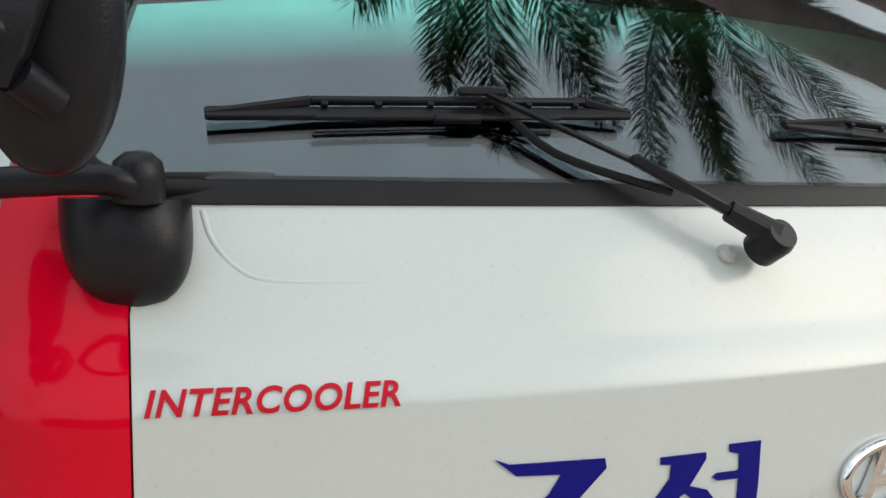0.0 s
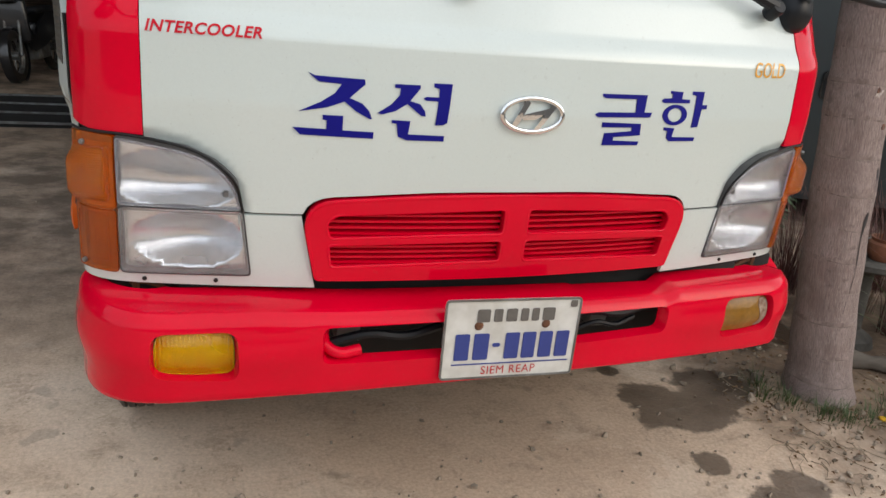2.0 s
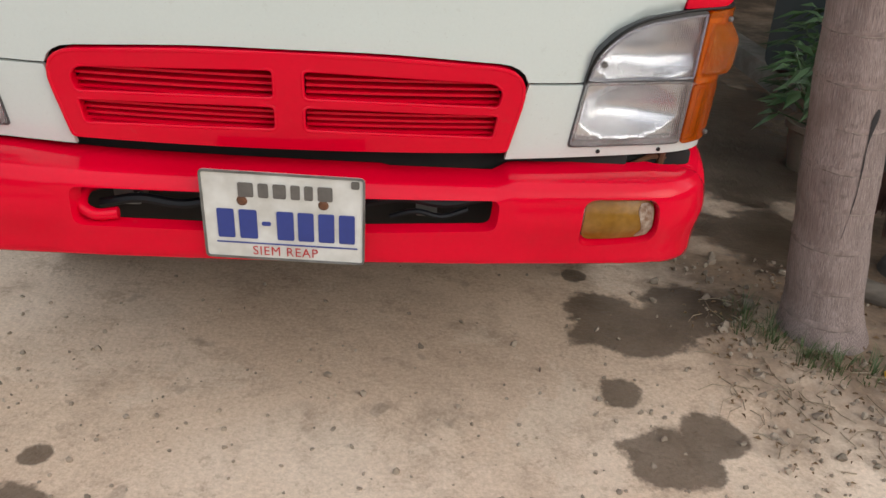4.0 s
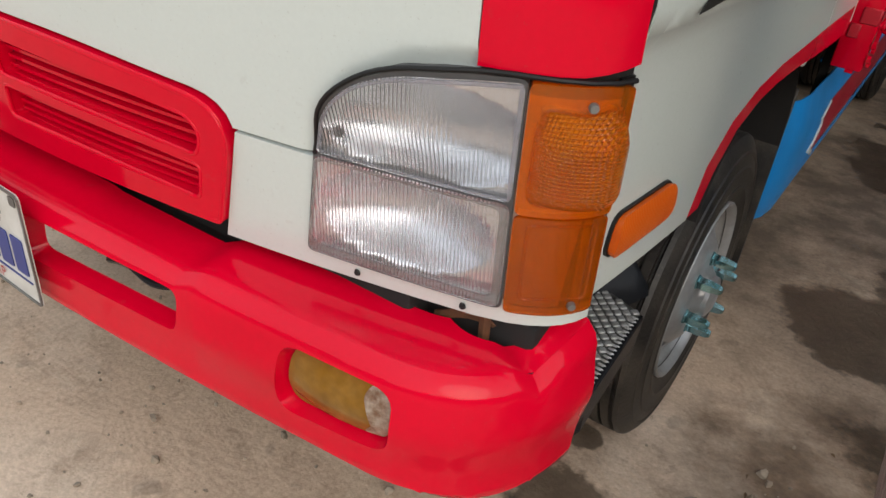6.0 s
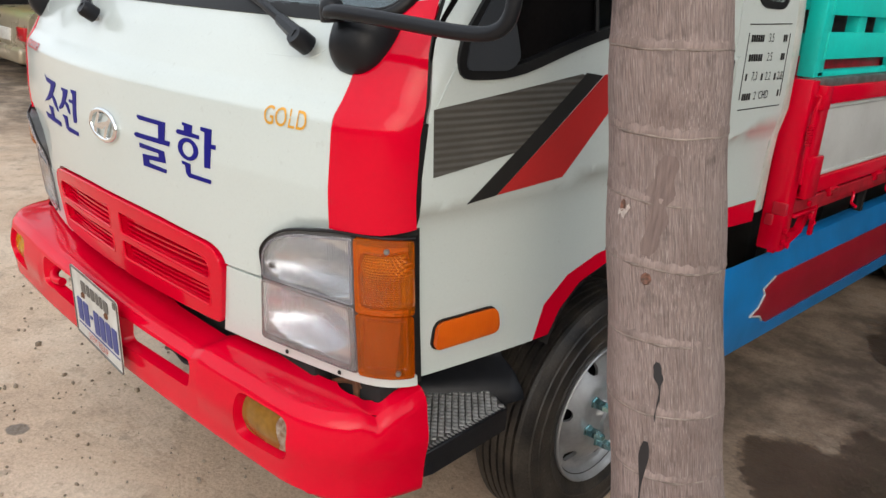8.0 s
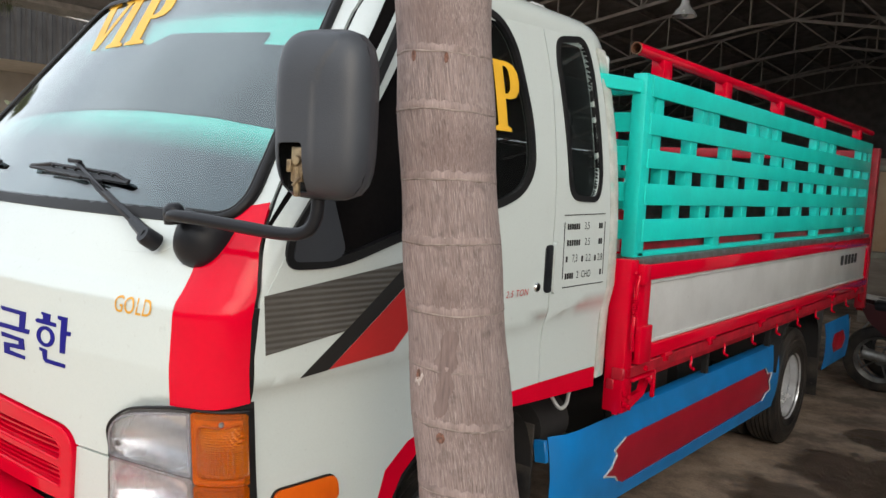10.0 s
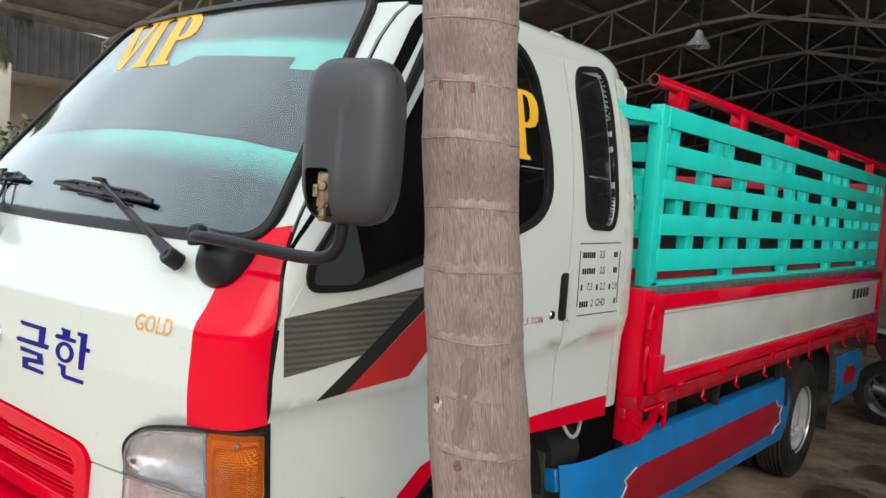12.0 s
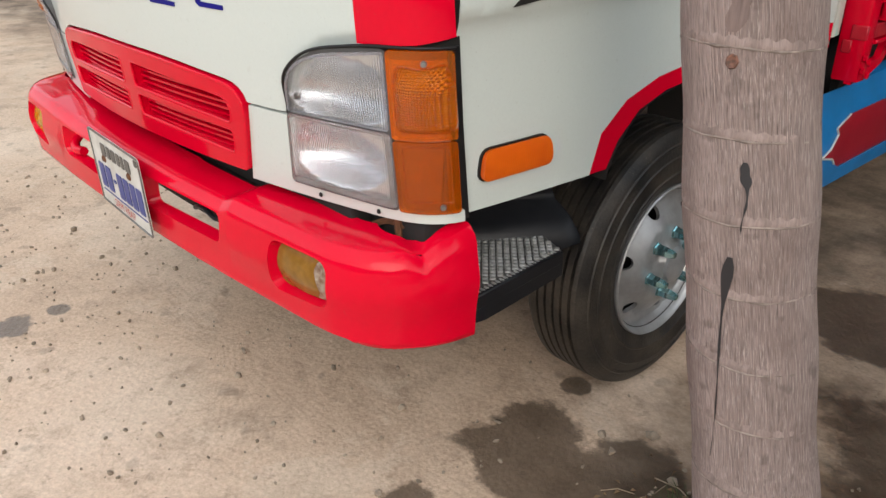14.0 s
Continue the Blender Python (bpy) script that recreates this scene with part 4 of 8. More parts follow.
def wiper(px, tip, blade0, blade1):
    """Arm from its pivot at px to the blade."""
    piv = Vector(front(px, 1.424)) + Vector((0, -0.026, 0.016))
    w = part("wiper", lathe([(0, 0.03), (0.018, 0.03), (0.022, 0.02), (0.022, -0.012), (0.014, -0.014)], 16, Matrix.Translation(piv) @ pose(0, 0, 0, 58)), BLACKP, truck, "black windscreen wiper")
    mid = Vector(front(*tip)) + Vector((0, -0.026, 0.020))
    knee = piv.lerp(mid, 0.16) + Vector((0, -0.012, 0.012))
    part("arm", join(tube([piv + Vector((0, -0.012, 0.012)), knee], [0.017, 0.013], 8), beam(knee, piv.lerp(mid, 0.5) + Vector((0, -0.014, 0.012)), 0.02, 0.013), beam(piv.lerp(mid, 0.46) + Vector((0, -0.012, 0.01)), mid, 0.011, 0.007),
                     tube(bend([piv.lerp(mid, 0.34) + Vector((0, -0.004, 0.0)), piv.lerp(mid, 0.7) + Vector((-0.01, 0.01, -0.018)), mid + Vector((0.02, 0.01, -0.008))], 5), 0.005, 6)), BLACKP, w)
    b0, b1 = (Vector(front(*q)) + Vector((0, -0.013, 0.010)) for q in (blade0, blade1))
    d = b1 - b0
    up = Vector((0, 0.62, 0.78))
    at = lambda t, o: b0.lerp(b1, t) + up * o + Vector((0, -0.005, 0.004))
    part("blade", join(beam(b0, b1, 0.008, 0.017, 0.002, up), beam(at(0.22, 0.013), at(0.88, 0.013), 0.010, 0.009, 0.002, up), beam(at(0.22, -0.012), at(0.80, -0.012), 0.006, 0.007, 0.002, up),
                       tube([b0, at(0.22, 0.013)], [0.005, 0.006], 6), tube([b1, at(0.88, 0.013)], [0.004, 0.006], 6), beam(at(0.49, -0.014), at(0.60, -0.014), 0.010, 0.010, 0.002, up),
                       *[beam(at(0.25 + 0.6 * k / 5, 0.004), at(0.25 + 0.6 * k / 5, 0.012), 0.008, 0.008, 0.001) for k in range(6)]), BLACKP, w)
    part("saddle", beam(mid - d.normalized() * 0.03, mid + d.normalized() * 0.03, 0.014, 0.011), BLACKP, w)


wiper(-0.158, (-0.46, 1.592), (-0.765, 1.567), (-0.262, 1.584))
wiper(0.725, (0.24, 1.59), (-0.02, 1.58), (0.50, 1.555))

# ---- doors and flank ----
ARCH = [(0.535, 0.742), (0.565, 0.833), (0.645, 0.895), (0.76, 0.93), (0.90, 0.945), (1.05, 0.955)]
ARCH_IN = [(0.595, 0.742), (0.63, 0.803), (0.70, 0.862), (0.80, 0.892), (0.92, 0.902), (1.07, 0.90)]
WIN = [(0.215, 1.40), (0.36, 1.398), (0.60, 1.47), (1.0, 1.55), (1.10, 1.585), (1.165, 1.66), (1.165, 1.80), (1.12, 2.04), (1.06, 2.115), (0.93, 2.135), (0.75, 2.125), (0.66, 2.09), (0.30, 1.57), (0.22, 1.46)]
WIN_R = rounded(WIN, [0.03, 0.1, 0.1, 0.03, 0.05, 0.05, 0.05, 0.05, 0.05, 0.05, 0.05, 0.05, 0.04, 0.03], 4)
GLAZED = rounded([(0.62, 1.474), (1.0, 1.55), (1.10, 1.585), (1.165, 1.66), (1.165, 1.80), (1.12, 2.04), (1.06, 2.115), (0.93, 2.135), (0.75, 2.125), (0.66, 2.09), (0.62, 2.03)], [0.01, 0.03, 0.05, 0.05, 0.05, 0.05, 0.05, 0.05, 0.05, 0.04, 0.01], 4)
SMALL = rounded([(1.385, 1.570), (1.565, 1.565), (1.595, 1.64), (1.595, 2.02), (1.575, 2.135), (1.385, 2.105), (1.362, 2.03)], 0.06, 6)
def kerb_flank(y, z):
    """The other flank stands a little further out."""
    q = flank(y, z)
    return (-q[0] - 0.030 * min(1, max(0, (y - 0.08) / 0.15)), q[1], q[2])


DOORS = {}
for sgn, side in SIDES:
    fl_ = flank if sgn > 0 else kerb_flank
    dz = lambda z: nose(max(z, 1.06)) + 0.13 * 0.7 + 0.135
    door_o = [(0.137, 0.748), (dz(1.06), 1.06), (dz(1.2), 1.2), (dz(1.31), 1.31), (dz(1.43), 1.43), (dz(1.56), 1.56), (dz(1.85), 1.85), (dz(2.10), 2.10), (0.76, 2.17), (0.95, 2.185), (1.30, 2.18), (1.31, 1.94), (1.29, 1.6), (1.272, 1.38), (1.27, 1.15), (1.275, 0.952)] + ARCH[::-1][1:]
    door = part("door", sheet(door_o, fl_, holes=(inset(WIN_R, 0.012),), step=0.03, thick=0.02), WHITE, truck, "off-white cab door with grey and red sticker stripes", 30)
    quarter = [(1.279, 0.952), (1.275, 1.15), (1.277, 1.38), (1.295, 1.6), (1.315, 1.94), (1.305, 2.18), (1.645, 2.17), (1.662, 1.9), (1.664, 1.3), (1.655, 0.95)]
    qp = part("rear_quarter", sheet(quarter, fl_, holes=(inset(SMALL, 0.012),), step=0.05, thick=0.02), WHITE, truck)
    red = ARCH + [(1.27, 0.952), (1.66, 0.945), (1.66, 0.872), (1.27, 0.888)] + ARCH_IN[::-1]
    part("red_sill", sheet(red, fl_, step=0.05, off=-0.002, thick=0.015), RED, truck, "red painted wheel arch edge and sill")
    # windows
    for nm, loop, host in (("door_window", WIN_R, door), ("quarter_window", SMALL, qp)):
        g = part(nm, sheet(inset(GLAZED if nm == "door_window" else loop, 0.010), fl_, step=0.08, off=-0.004, thick=0.004), GLASS, host, "dark tinted window")
        g.visible_shadow = False
        # near-black backing sheet; at the door window it paints the unlit cab
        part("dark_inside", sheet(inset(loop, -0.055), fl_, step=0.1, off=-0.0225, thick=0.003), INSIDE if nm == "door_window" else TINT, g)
        if nm == "door_window":
            part("glass_edge", tube([Vector(fl_(0.63, 1.478)) + Vector((-sgn * 0.004, 0, 0)), Vector(fl_(0.63, 2.03)) + Vector((-sgn * 0.004, 0, 0))], 0.006, 6), RUBBER2, g)
        part("seal", sheet(inset(loop, -0.008), fl_, holes=(inset(loop, 0.014 if nm == "door_window" else 0.012),), step=0.06, off=0.006, thick=0.024), RUBBER2, g, "black rubber seal")
    DOORS[sgn] = door
    lead = [(door_o[i][0] - 0.002, door_o[i][1]) for i in range(4)]
    part("edge_seal", sheet([(y - 0.016, z) for y, z in lead] + [(y + 0.002, z) for y, z in lead[::-1]], fl_, step=0.04, off=-0.001, thick=0.02), RUBBER2, door, "black rubber edge seal")
    vent = rounded([(0.225, 1.41), (0.345, 1.408), (0.375, 1.43), (0.325, 1.60), (0.235, 1.47)], 0.02, 3)
    part("vent_corner", sheet(vent, fl_, step=0.05, off=0.009, thick=0.02), GREYPL, door, "grey plastic window corner")
    hp = rounded([(1.235, 1.26), (1.235, 1.418), (1.285, 1.418), (1.285, 1.26)], 0.022, 4)
    h = part("door_handle", sheet(hp, fl_, step=0.04, off=0.004, thick=0.006), BLACKP, door, "black recessed door handle")
    part("handle_grip", sheet(rounded([(1.278, 1.255), (1.278, 1.425), (1.312, 1.425), (1.312, 1.255)], 0.016, 4), fl_, step=0.04, off=0.012, thick=0.012), WHITE, h)
    part("lock", lathe([(0, 0.006), (0.013, 0.006), (0.016, 0.002), (0.016, -0.003)], 16, Matrix.Translation(Vector(fl_(1.195, 1.283)) + Vector((sgn * 0.001, 0, 0))) @ pose(0, 0, 0, 0, 90 * sgn, 0)), CHROME, door)
    # sticker stripes
    part("grey_stripe", sheet([(0.157, 1.337), (0.165, 1.202), (0.385, 1.234), (0.585, 1.375), (0.60, 1.39), (0.585, 1.396)], fl_, step=0.05, off=0.002, thick=0.0015), SMOKE, door, "grey striped sticker")
    part("charcoal_stripe", sheet([(0.259, 1.137), (0.339, 1.145), (0.66, 1.39), (0.60, 1.398), (0.389, 1.236)], fl_, step=0.05, off=0.0024, thick=0.0015), CHAR, door, "charcoal striped sticker")
    part("red_stripe", sheet([(0.343, 1.146), (0.551, 1.163), (0.80, 1.40), (0.668, 1.392)], fl_, step=0.05, off=0.0024, thick=0.0015), REDST, door, "faded red sticker")
    if sgn > 0:
        part("ton_lettering", lettering("2.5 TON", 0.030, fl_, 1.025, 1.262, off=0.003, shear=0.2, stretch=1.0, space=1.1), REDST, door, "small red lettering")
        for k in range(7):
            part("mark_bar", sheet([(0.80 + 0.024 * k, 1.255), (0.806 + 0.024 * k, 1.285), (0.818 + 0.024 * k, 1.285), (0.812 + 0.024 * k, 1.255)], fl_, step=0.2, off=0.003, thick=0.0015), INK, door)
        for txt, a, w in (("V", 0.715, 0.20), ("I", 0.885, 0.20), ("P", 0.968, 0.19)):
            part("vip_lettering", serif(txt, fl_, a, 1.766, w, 0.212, off=0.003), VIPY, door, "yellow letter on the window")
    # side marker
    mk = rounded([(0.203, 0.809), (0.211, 0.870), (0.386, 0.870), (0.398, 0.809)], 0.02, 4)
    marker = part("side_marker", sheet(inset(mk, -0.004), fl_, step=0.04, off=0.005, thick=0.008), RUBBER2, truck)

    def proud(a, b, fl_=fl_, sgn=sgn):
        q = Vector(fl_(a, b))
        return q + Vector((sgn * 0.008 * max(0, 1 - ((b - 0.839) / 0.045) ** 2), 0, 0))
    part("marker_lens", sheet(mk, proud, step=0.02, off=0.009, thick=0.012), ORANGE, marker, "ribbed orange marker lens")
    # mirror foot, arm and mirror
    bm = bmesh.new()
    rows = []
    for k in range(15):
        v = k / 14
        z = 1.489 - 0.103 * v
        hw, dp = 0.0555 * max(0.0, 1 - v ** 3.2) ** 0.5 + 0.0005, 0.082 * max(0.0, 1 - v ** 1.7) ** 0.8
        row = []
        for j in range(17):
            th = math.pi * j / 16
            q = Vector(side(wrap)(0.839 - 0.004 * v - hw * math.cos(th), z))
            row.append(bm.verts.new(q + Vector((0, 0.004 - dp * math.sin(th) ** 0.75, 0))))
        rows.append(row)
    for a, b in zip(rows, rows[1:]):
        for j in range(16):
            bm.faces.new((a[j], a[j + 1], b[j + 1], b[j]))
    bm.faces.new(rows[0])
    bmesh.ops.recalc_face_normals(bm, faces=bm.faces)
    mir = part("mirror_foot", bm, BLACKP, truck, "black plastic mirror foot")
    arm = [(sgn * x, y, z) for x, y, z in ((0.838, 0.02, 1.498), (0.85, 0.012, 1.506), (0.90, 0.018, 1.506), (1.02, 0.05, 1.498), (1.13, 0.085, 1.49), (1.185, 0.10, 1.498), (1.21, 0.105, 1.53), (1.212, 0.108, 1.60))]
    if sgn < 0:
        arm = [(x, y - 0.8 * max(0, -x - 0.95), z) for x, y, z in arm]
    part("arm", join(tube(bend(arm, 5), 0.0135, 12), lathe([(0.023, -0.018), (0.0235, 0.004), (0.021, 0.018), (0.012, 0.026), (0, 0.028)], 18, pose(sgn * 0.832, 0.028, 1.506, 8))), BLACKP, mir)
    mm = pose(sgn * 1.236, 0.10 if sgn > 0 else -0.12, 1.724, 0, 0, sgn * 20)

    def shell(a, b, mm=mm, sgn=sgn):
        r = ((abs(a) / 0.097) ** 4.2 + (abs(b) / 0.160) ** 4.2) ** (1 / 4.2)
        fold = sgn * a + 0.006 - 0.05 * (max(0.0, b - 0.02) / 0.12) ** 2
        fold = min(1.0, max(0.0, fold / 0.012))
        return mm @ Vector((a, -(0.062 - 0.004 * fold * fold * (3 - 2 * fold)) * max(0.0, 1 - min(1.0, r) ** 5) ** 0.5, b))
    edge = []
    for k in range(44):
        th = 2 * math.pi * k / 44
        c, q = math.cos(th), math.sin(th)
        k_ = 0.992 * ((abs(c) / 0.097) ** 4.2 + (abs(q) / 0.160) ** 4.2) ** (-1 / 4.2)
        edge.append((k_ * c, k_ * q))
    pocket = rounded([(-sgn * 0.073, -0.148), (-sgn * 0.073, -0.056), (-sgn * 0.018, -0.054), (-sgn * 0.014, -0.148)], 0.008, 3)
    bm = sheet(edge, shell, holes=(pocket,), step=0.010, thick=0.003, ref=mm @ Vector((0, 0.6, 0)))
    rows = [[bm.verts.new(mm @ Vector((a * f, y, b * f))) for a, b in edge] for f, y in ((1.0, -0.012), (1.008, 0.004), (0.99, 0.026), (0.93, 0.031))]
    for a, b in zip(rows, rows[1:]):
        for k in range(44):
            bm.faces.new((a[k - 1], a[k], b[k], b[k - 1]))
    bm.faces.new(rows[-1])
    hous = part("mirror_housing", bm, GREYPL, mir, "dark grey plastic mirror shell", 50)
    part("mirror_glass", moved(box(-0.074, 0.074, 0.032, 0.036, -0.130, 0.130, 0.002), mm), CHROME, hous)
    bm = bmesh.new()
    rim_, deep = [bm.verts.new(shell(a, b)) for a, b in pocket], [bm.verts.new(mm @ Vector((a, -0.012, b))) for a, b in pocket]
    for k in range(len(pocket)):
        bm.faces.new((rim_[k - 1], rim_[k], deep[k], deep[k - 1]))
    bm.faces.new(deep)
    part("mirror_bracket", bm, TINT, hous, "dark hinge pocket")
    hx = -sgn * 0.036
    part("hinge", moved(join(box(hx - 0.012, hx + 0.014, -0.046, -0.014, -0.128, -0.062, 0.003), tube([(hx, -0.040, -0.155), (hx, -0.044, -0.10)], 0.007, 8), box(hx - 0.018, hx - 0.008, -0.052, -0.03, -0.110, -0.086, 0.002), lathe([(0, 0.006), (0.008, 0.005), (0.010, 0)], 10, pose(hx + 0.002, -0.048, -0.088, 90)), tube([(hx - 0.004, -0.05, -0.135), (hx + 0.012, -0.052, -0.118)], 0.003, 6)), mm), mat("brass_hinge", (0.34, 0.27, 0.16), 0.4, 0.6, col2=(0.12, 0.08, 0.05), scale=60), hous, "brass coloured hinge plate")

# extra oval mirror over the passenger corner
cm = pose(-0.888, -0.125, 1.617, 8, 4, -14)
conv = part("kerb_mirror", moved(pillow(0.050, 0.108, 0.030, 0.012, 2.3), cm), BLACKP, truck, "black oval kerb mirror", 50)
part("stay", join(tube(bend([(-0.905, -0.16, 1.60), (-0.96, -0.19, 1.607), (-1.04, -0.17, 1.62), (-1.05, -0.05, 1.61), (-0.99, 0.05, 1.505)], 5), 0.011, 10), moved(box(-0.030, 0.012, -0.014, 0.004, -0.045, 0.03, 0.004), pose(-0.90, -0.162, 1.61, 0, 20, -14)), tube([(-0.905, -0.165, 1.575), (-0.885, -0.145, 1.56)], 0.014, 10)), BLACKP, conv)

# capacity notice on the rear quarter
NB = lambda a, b: flank(a, b)
notice = part("capacity_notice", join(*[sheet(q, NB, step=0.3, off=0.0025, thick=0.0012) for q in ([(1.345, 1.512), (1.345, 1.515), (1.625, 1.52), (1.625, 1.517)], [(1.35, 1.268), (1.35, 1.271), (1.63, 1.272), (1.63, 1.269)], [(1.345, 1.30), (1.345, 1.49), (1.348, 1.49), (1.348, 1.30)], [(1.622, 1.30), (1.622, 1.49), (1.625, 1.49), (1.625, 1.30)])]), INK, truck, "stencilled black load notice")
for txt, a, b in (("3,5", 1.475, 1.465), ("2.5", 1.48, 1.41), ("7,3", 1.40, 1.355), ("2.2", 1.49, 1.353), ("2.8", 1.575, 1.352), ("2  CHD", 1.435, 1.297)):
    part("notice_lettering", lettering(txt, 0.036, NB, a, b, off=0.0026, stretch=0.85), INK, notice)
for a0, a1, b in ((1.365, 1.45, 1.465), (1.58, 1.61, 1.466), (1.365, 1.455, 1.41), (1.58, 1.61, 1.411), (1.362, 1.385, 1.355), (1.465, 1.48, 1.353), (1.555, 1.57, 1.352), (1.362, 1.42, 1.297), (1.60, 1.61, 1.30)):
    n = max(1, int((a1 - a0) / 0.014))
    for k in range(n):
        x0 = a0 + (a1 - a0) * k / n
        part("notice_bar", sheet([(x0, b), (x0, b + 0.020), (x0 + 0.009, b + 0.020), (x0 + 0.009, b)], NB, step=0.3, off=0.0026, thick=0.0012), INK, notice)

# roof, pillars, back wall
CHIPPED = mat("chipped_white_paint", (0.58, 0.60, 0.56), 0.35, col2=(0.42, 0.45, 0.40), scale=16, fine=0.15, speck=0.7)
cn, cl = CHIPPED.node_tree.nodes, CHIPPED.node_tree.links
spray = cn.new("ShaderNodeTexNoise")
spray.inputs["Scale"].default_value, spray.inputs["Detail"].default_value = 5.5, 3
ctc = cn.new("ShaderNodeTexCoord")
cl.new(ctc.outputs["Object"], spray.inputs["Vector"])
smr = cn.new("ShaderNodeMapRange")
smr.inputs["From Min"].default_value, smr.inputs["From Max"].default_value, smr.inputs["To Max"].default_value = 0.56, 0.70, 0.8
cl.new(spray.outputs["Fac"], smr.inputs[0])
smx = cn.new("ShaderNodeMixRGB")
smx.inputs[2].default_value = (0.02, 0.55, 0.47, 1)
cl.new(smr.outputs[0], smx.inputs[0])
cl.new(cn["Principled BSDF"].inputs["Base Color"].links[0].from_socket, smx.inputs[1])
cl.new(smx.outputs[0], cn["Principled BSDF"].inputs["Base Color"])
def roof_at(a, y):
    th = math.pi * (a + 1) / 2
    c, s = math.cos(th), math.sin(th)
    e = flank(0.9, 2.10)[0]
    x = -e * math.copysign(abs(c) ** 0.42, c)
    yy = y + SKEW * x + (0.13 * x * x if y < 0.75 else 0.13 * x * x * max(0, 1 - (y - 0.75) / 0.4))
    hgt = 0.070 + 0.065 * min(1, max(0, (y - 0.56) / 0.5)) ** 0.6
    if y > 1.6:
        q = (y - 1.6) / 0.188
        hgt *= max(0, 1 - q * q) ** 0.5
        x *= 1 - 0.05 * q * q
    return (x, yy, 2.10 + (hgt + 0.03) * s ** 0.55)


bm = bmesh.new()
rows = [[bm.verts.new(roof_at(-1 + 2 * i / 40, y)) for i in range(41)] for y in (0.565, 0.575, 0.59, 0.62, 0.69, 0.8, 0.95, 1.1, 1.3, 1.5, 1.6, 1.65, 1.70, 1.74, 1.765, 1.78, 1.787)]
for a, b in zip(rows, rows[1:]):
    for k in range(40):
        bm.faces.new((a[k], a[k + 1], b[k + 1], b[k]))
part("roof", bm, WHITE, truck, "off-white cab roof")
for sgn, side in SIDES:
    def post_at(a, z):
        """The corner above the nose; below zero it runs on over the front."""
        return corner(a, z) if a >= 0 else front(0.842 - lean(z) + 0.2 * a, z)

    def seam(z):
        return float(np.interp(z, (1.31, 1.36, 1.44, 1.50, 1.55, 1.61, 1.80, 1.99, 2.06, 2.13, 2.17), (0.97, 0.82, 0.64, 0.54, 0.46, 0.40, 0.28, 0.18, 0.18, 0.24, 0.34)))

    def edge_at(z):
        e = 0.900 - (z - 1.506) * 0.3033 + 0.002
        x0 = 0.842 - lean(z)
        return (e - x0) / 0.2 if e < x0 else next((u / 100 for u in range(113) if corner(u / 100, z)[0] >= e), 1.0)
    zs_ = [1.53 + 0.64 * k / 16 for k in range(17)]
    pil = [(edge_at(z), z) for z in zs_] + [(seam(z) - 0.02, z) for z in zs_[::-1]]
    part("pillar", sheet(pil, side(post_at), step=0.03, thick=0.01, off=-0.001), WHITE, truck, "off-white windscreen pillar")
    zs_ = [1.31 + 0.85 * k / 24 for k in range(25)]
    part("door_seam", sheet([(seam(z) - 0.05, z) for z in zs_] + [(seam(z) + 0.06, z) for z in zs_[::-1]], side(post_at), step=0.03, thick=0.004, off=-0.010), RUBBER2, truck, "black gap between door and pillar")
    part("door_front", sheet([(seam(z) + 0.03, z) for z in zs_] + [(1.10, z) for z in zs_[::-1]], side(post_at), step=0.03, thick=0.008, off=-0.002), WHITE, DOORS[sgn], "off-white front edge of the door frame")
    bm = bmesh.new()
    rows = []
    for k in range(15):
        z = 0.90 + (2.12 - 0.90) * k / 14
        x1 = flank(1.66, z)[0]
        rows.append([bm.verts.new((sgn * (x1 - d), y, z)) for d, y in ((0.030, 1.672), (0.004, 1.674), (0.002, 1.682), (0.008, 1.735), (0.018, 1.762), (0.040, 1.779), (0.09, 1.786))])
    for a, b in zip(rows, rows[1:]):
        for j in range(6):
            bm.faces.new((a[j], a[j + 1], b[j + 1], b[j]))
    part("rear_corner", bm, WHITE if sgn < 0 else CHIPPED, truck, "white rear cab corner with chipped paint")
part("back_wall", box(-0.93, 0.93, 1.745, 1.783, 0.88, 2.11, 0.02), WHITE, truck)
part("roof_bracket", box(0.77, 0.80, 1.42, 1.50, 2.215, 2.25, 0.004), GREYP, truck)
# solid near-black box in place of the unlit cab interior
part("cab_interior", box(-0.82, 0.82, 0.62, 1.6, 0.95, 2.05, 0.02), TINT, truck)

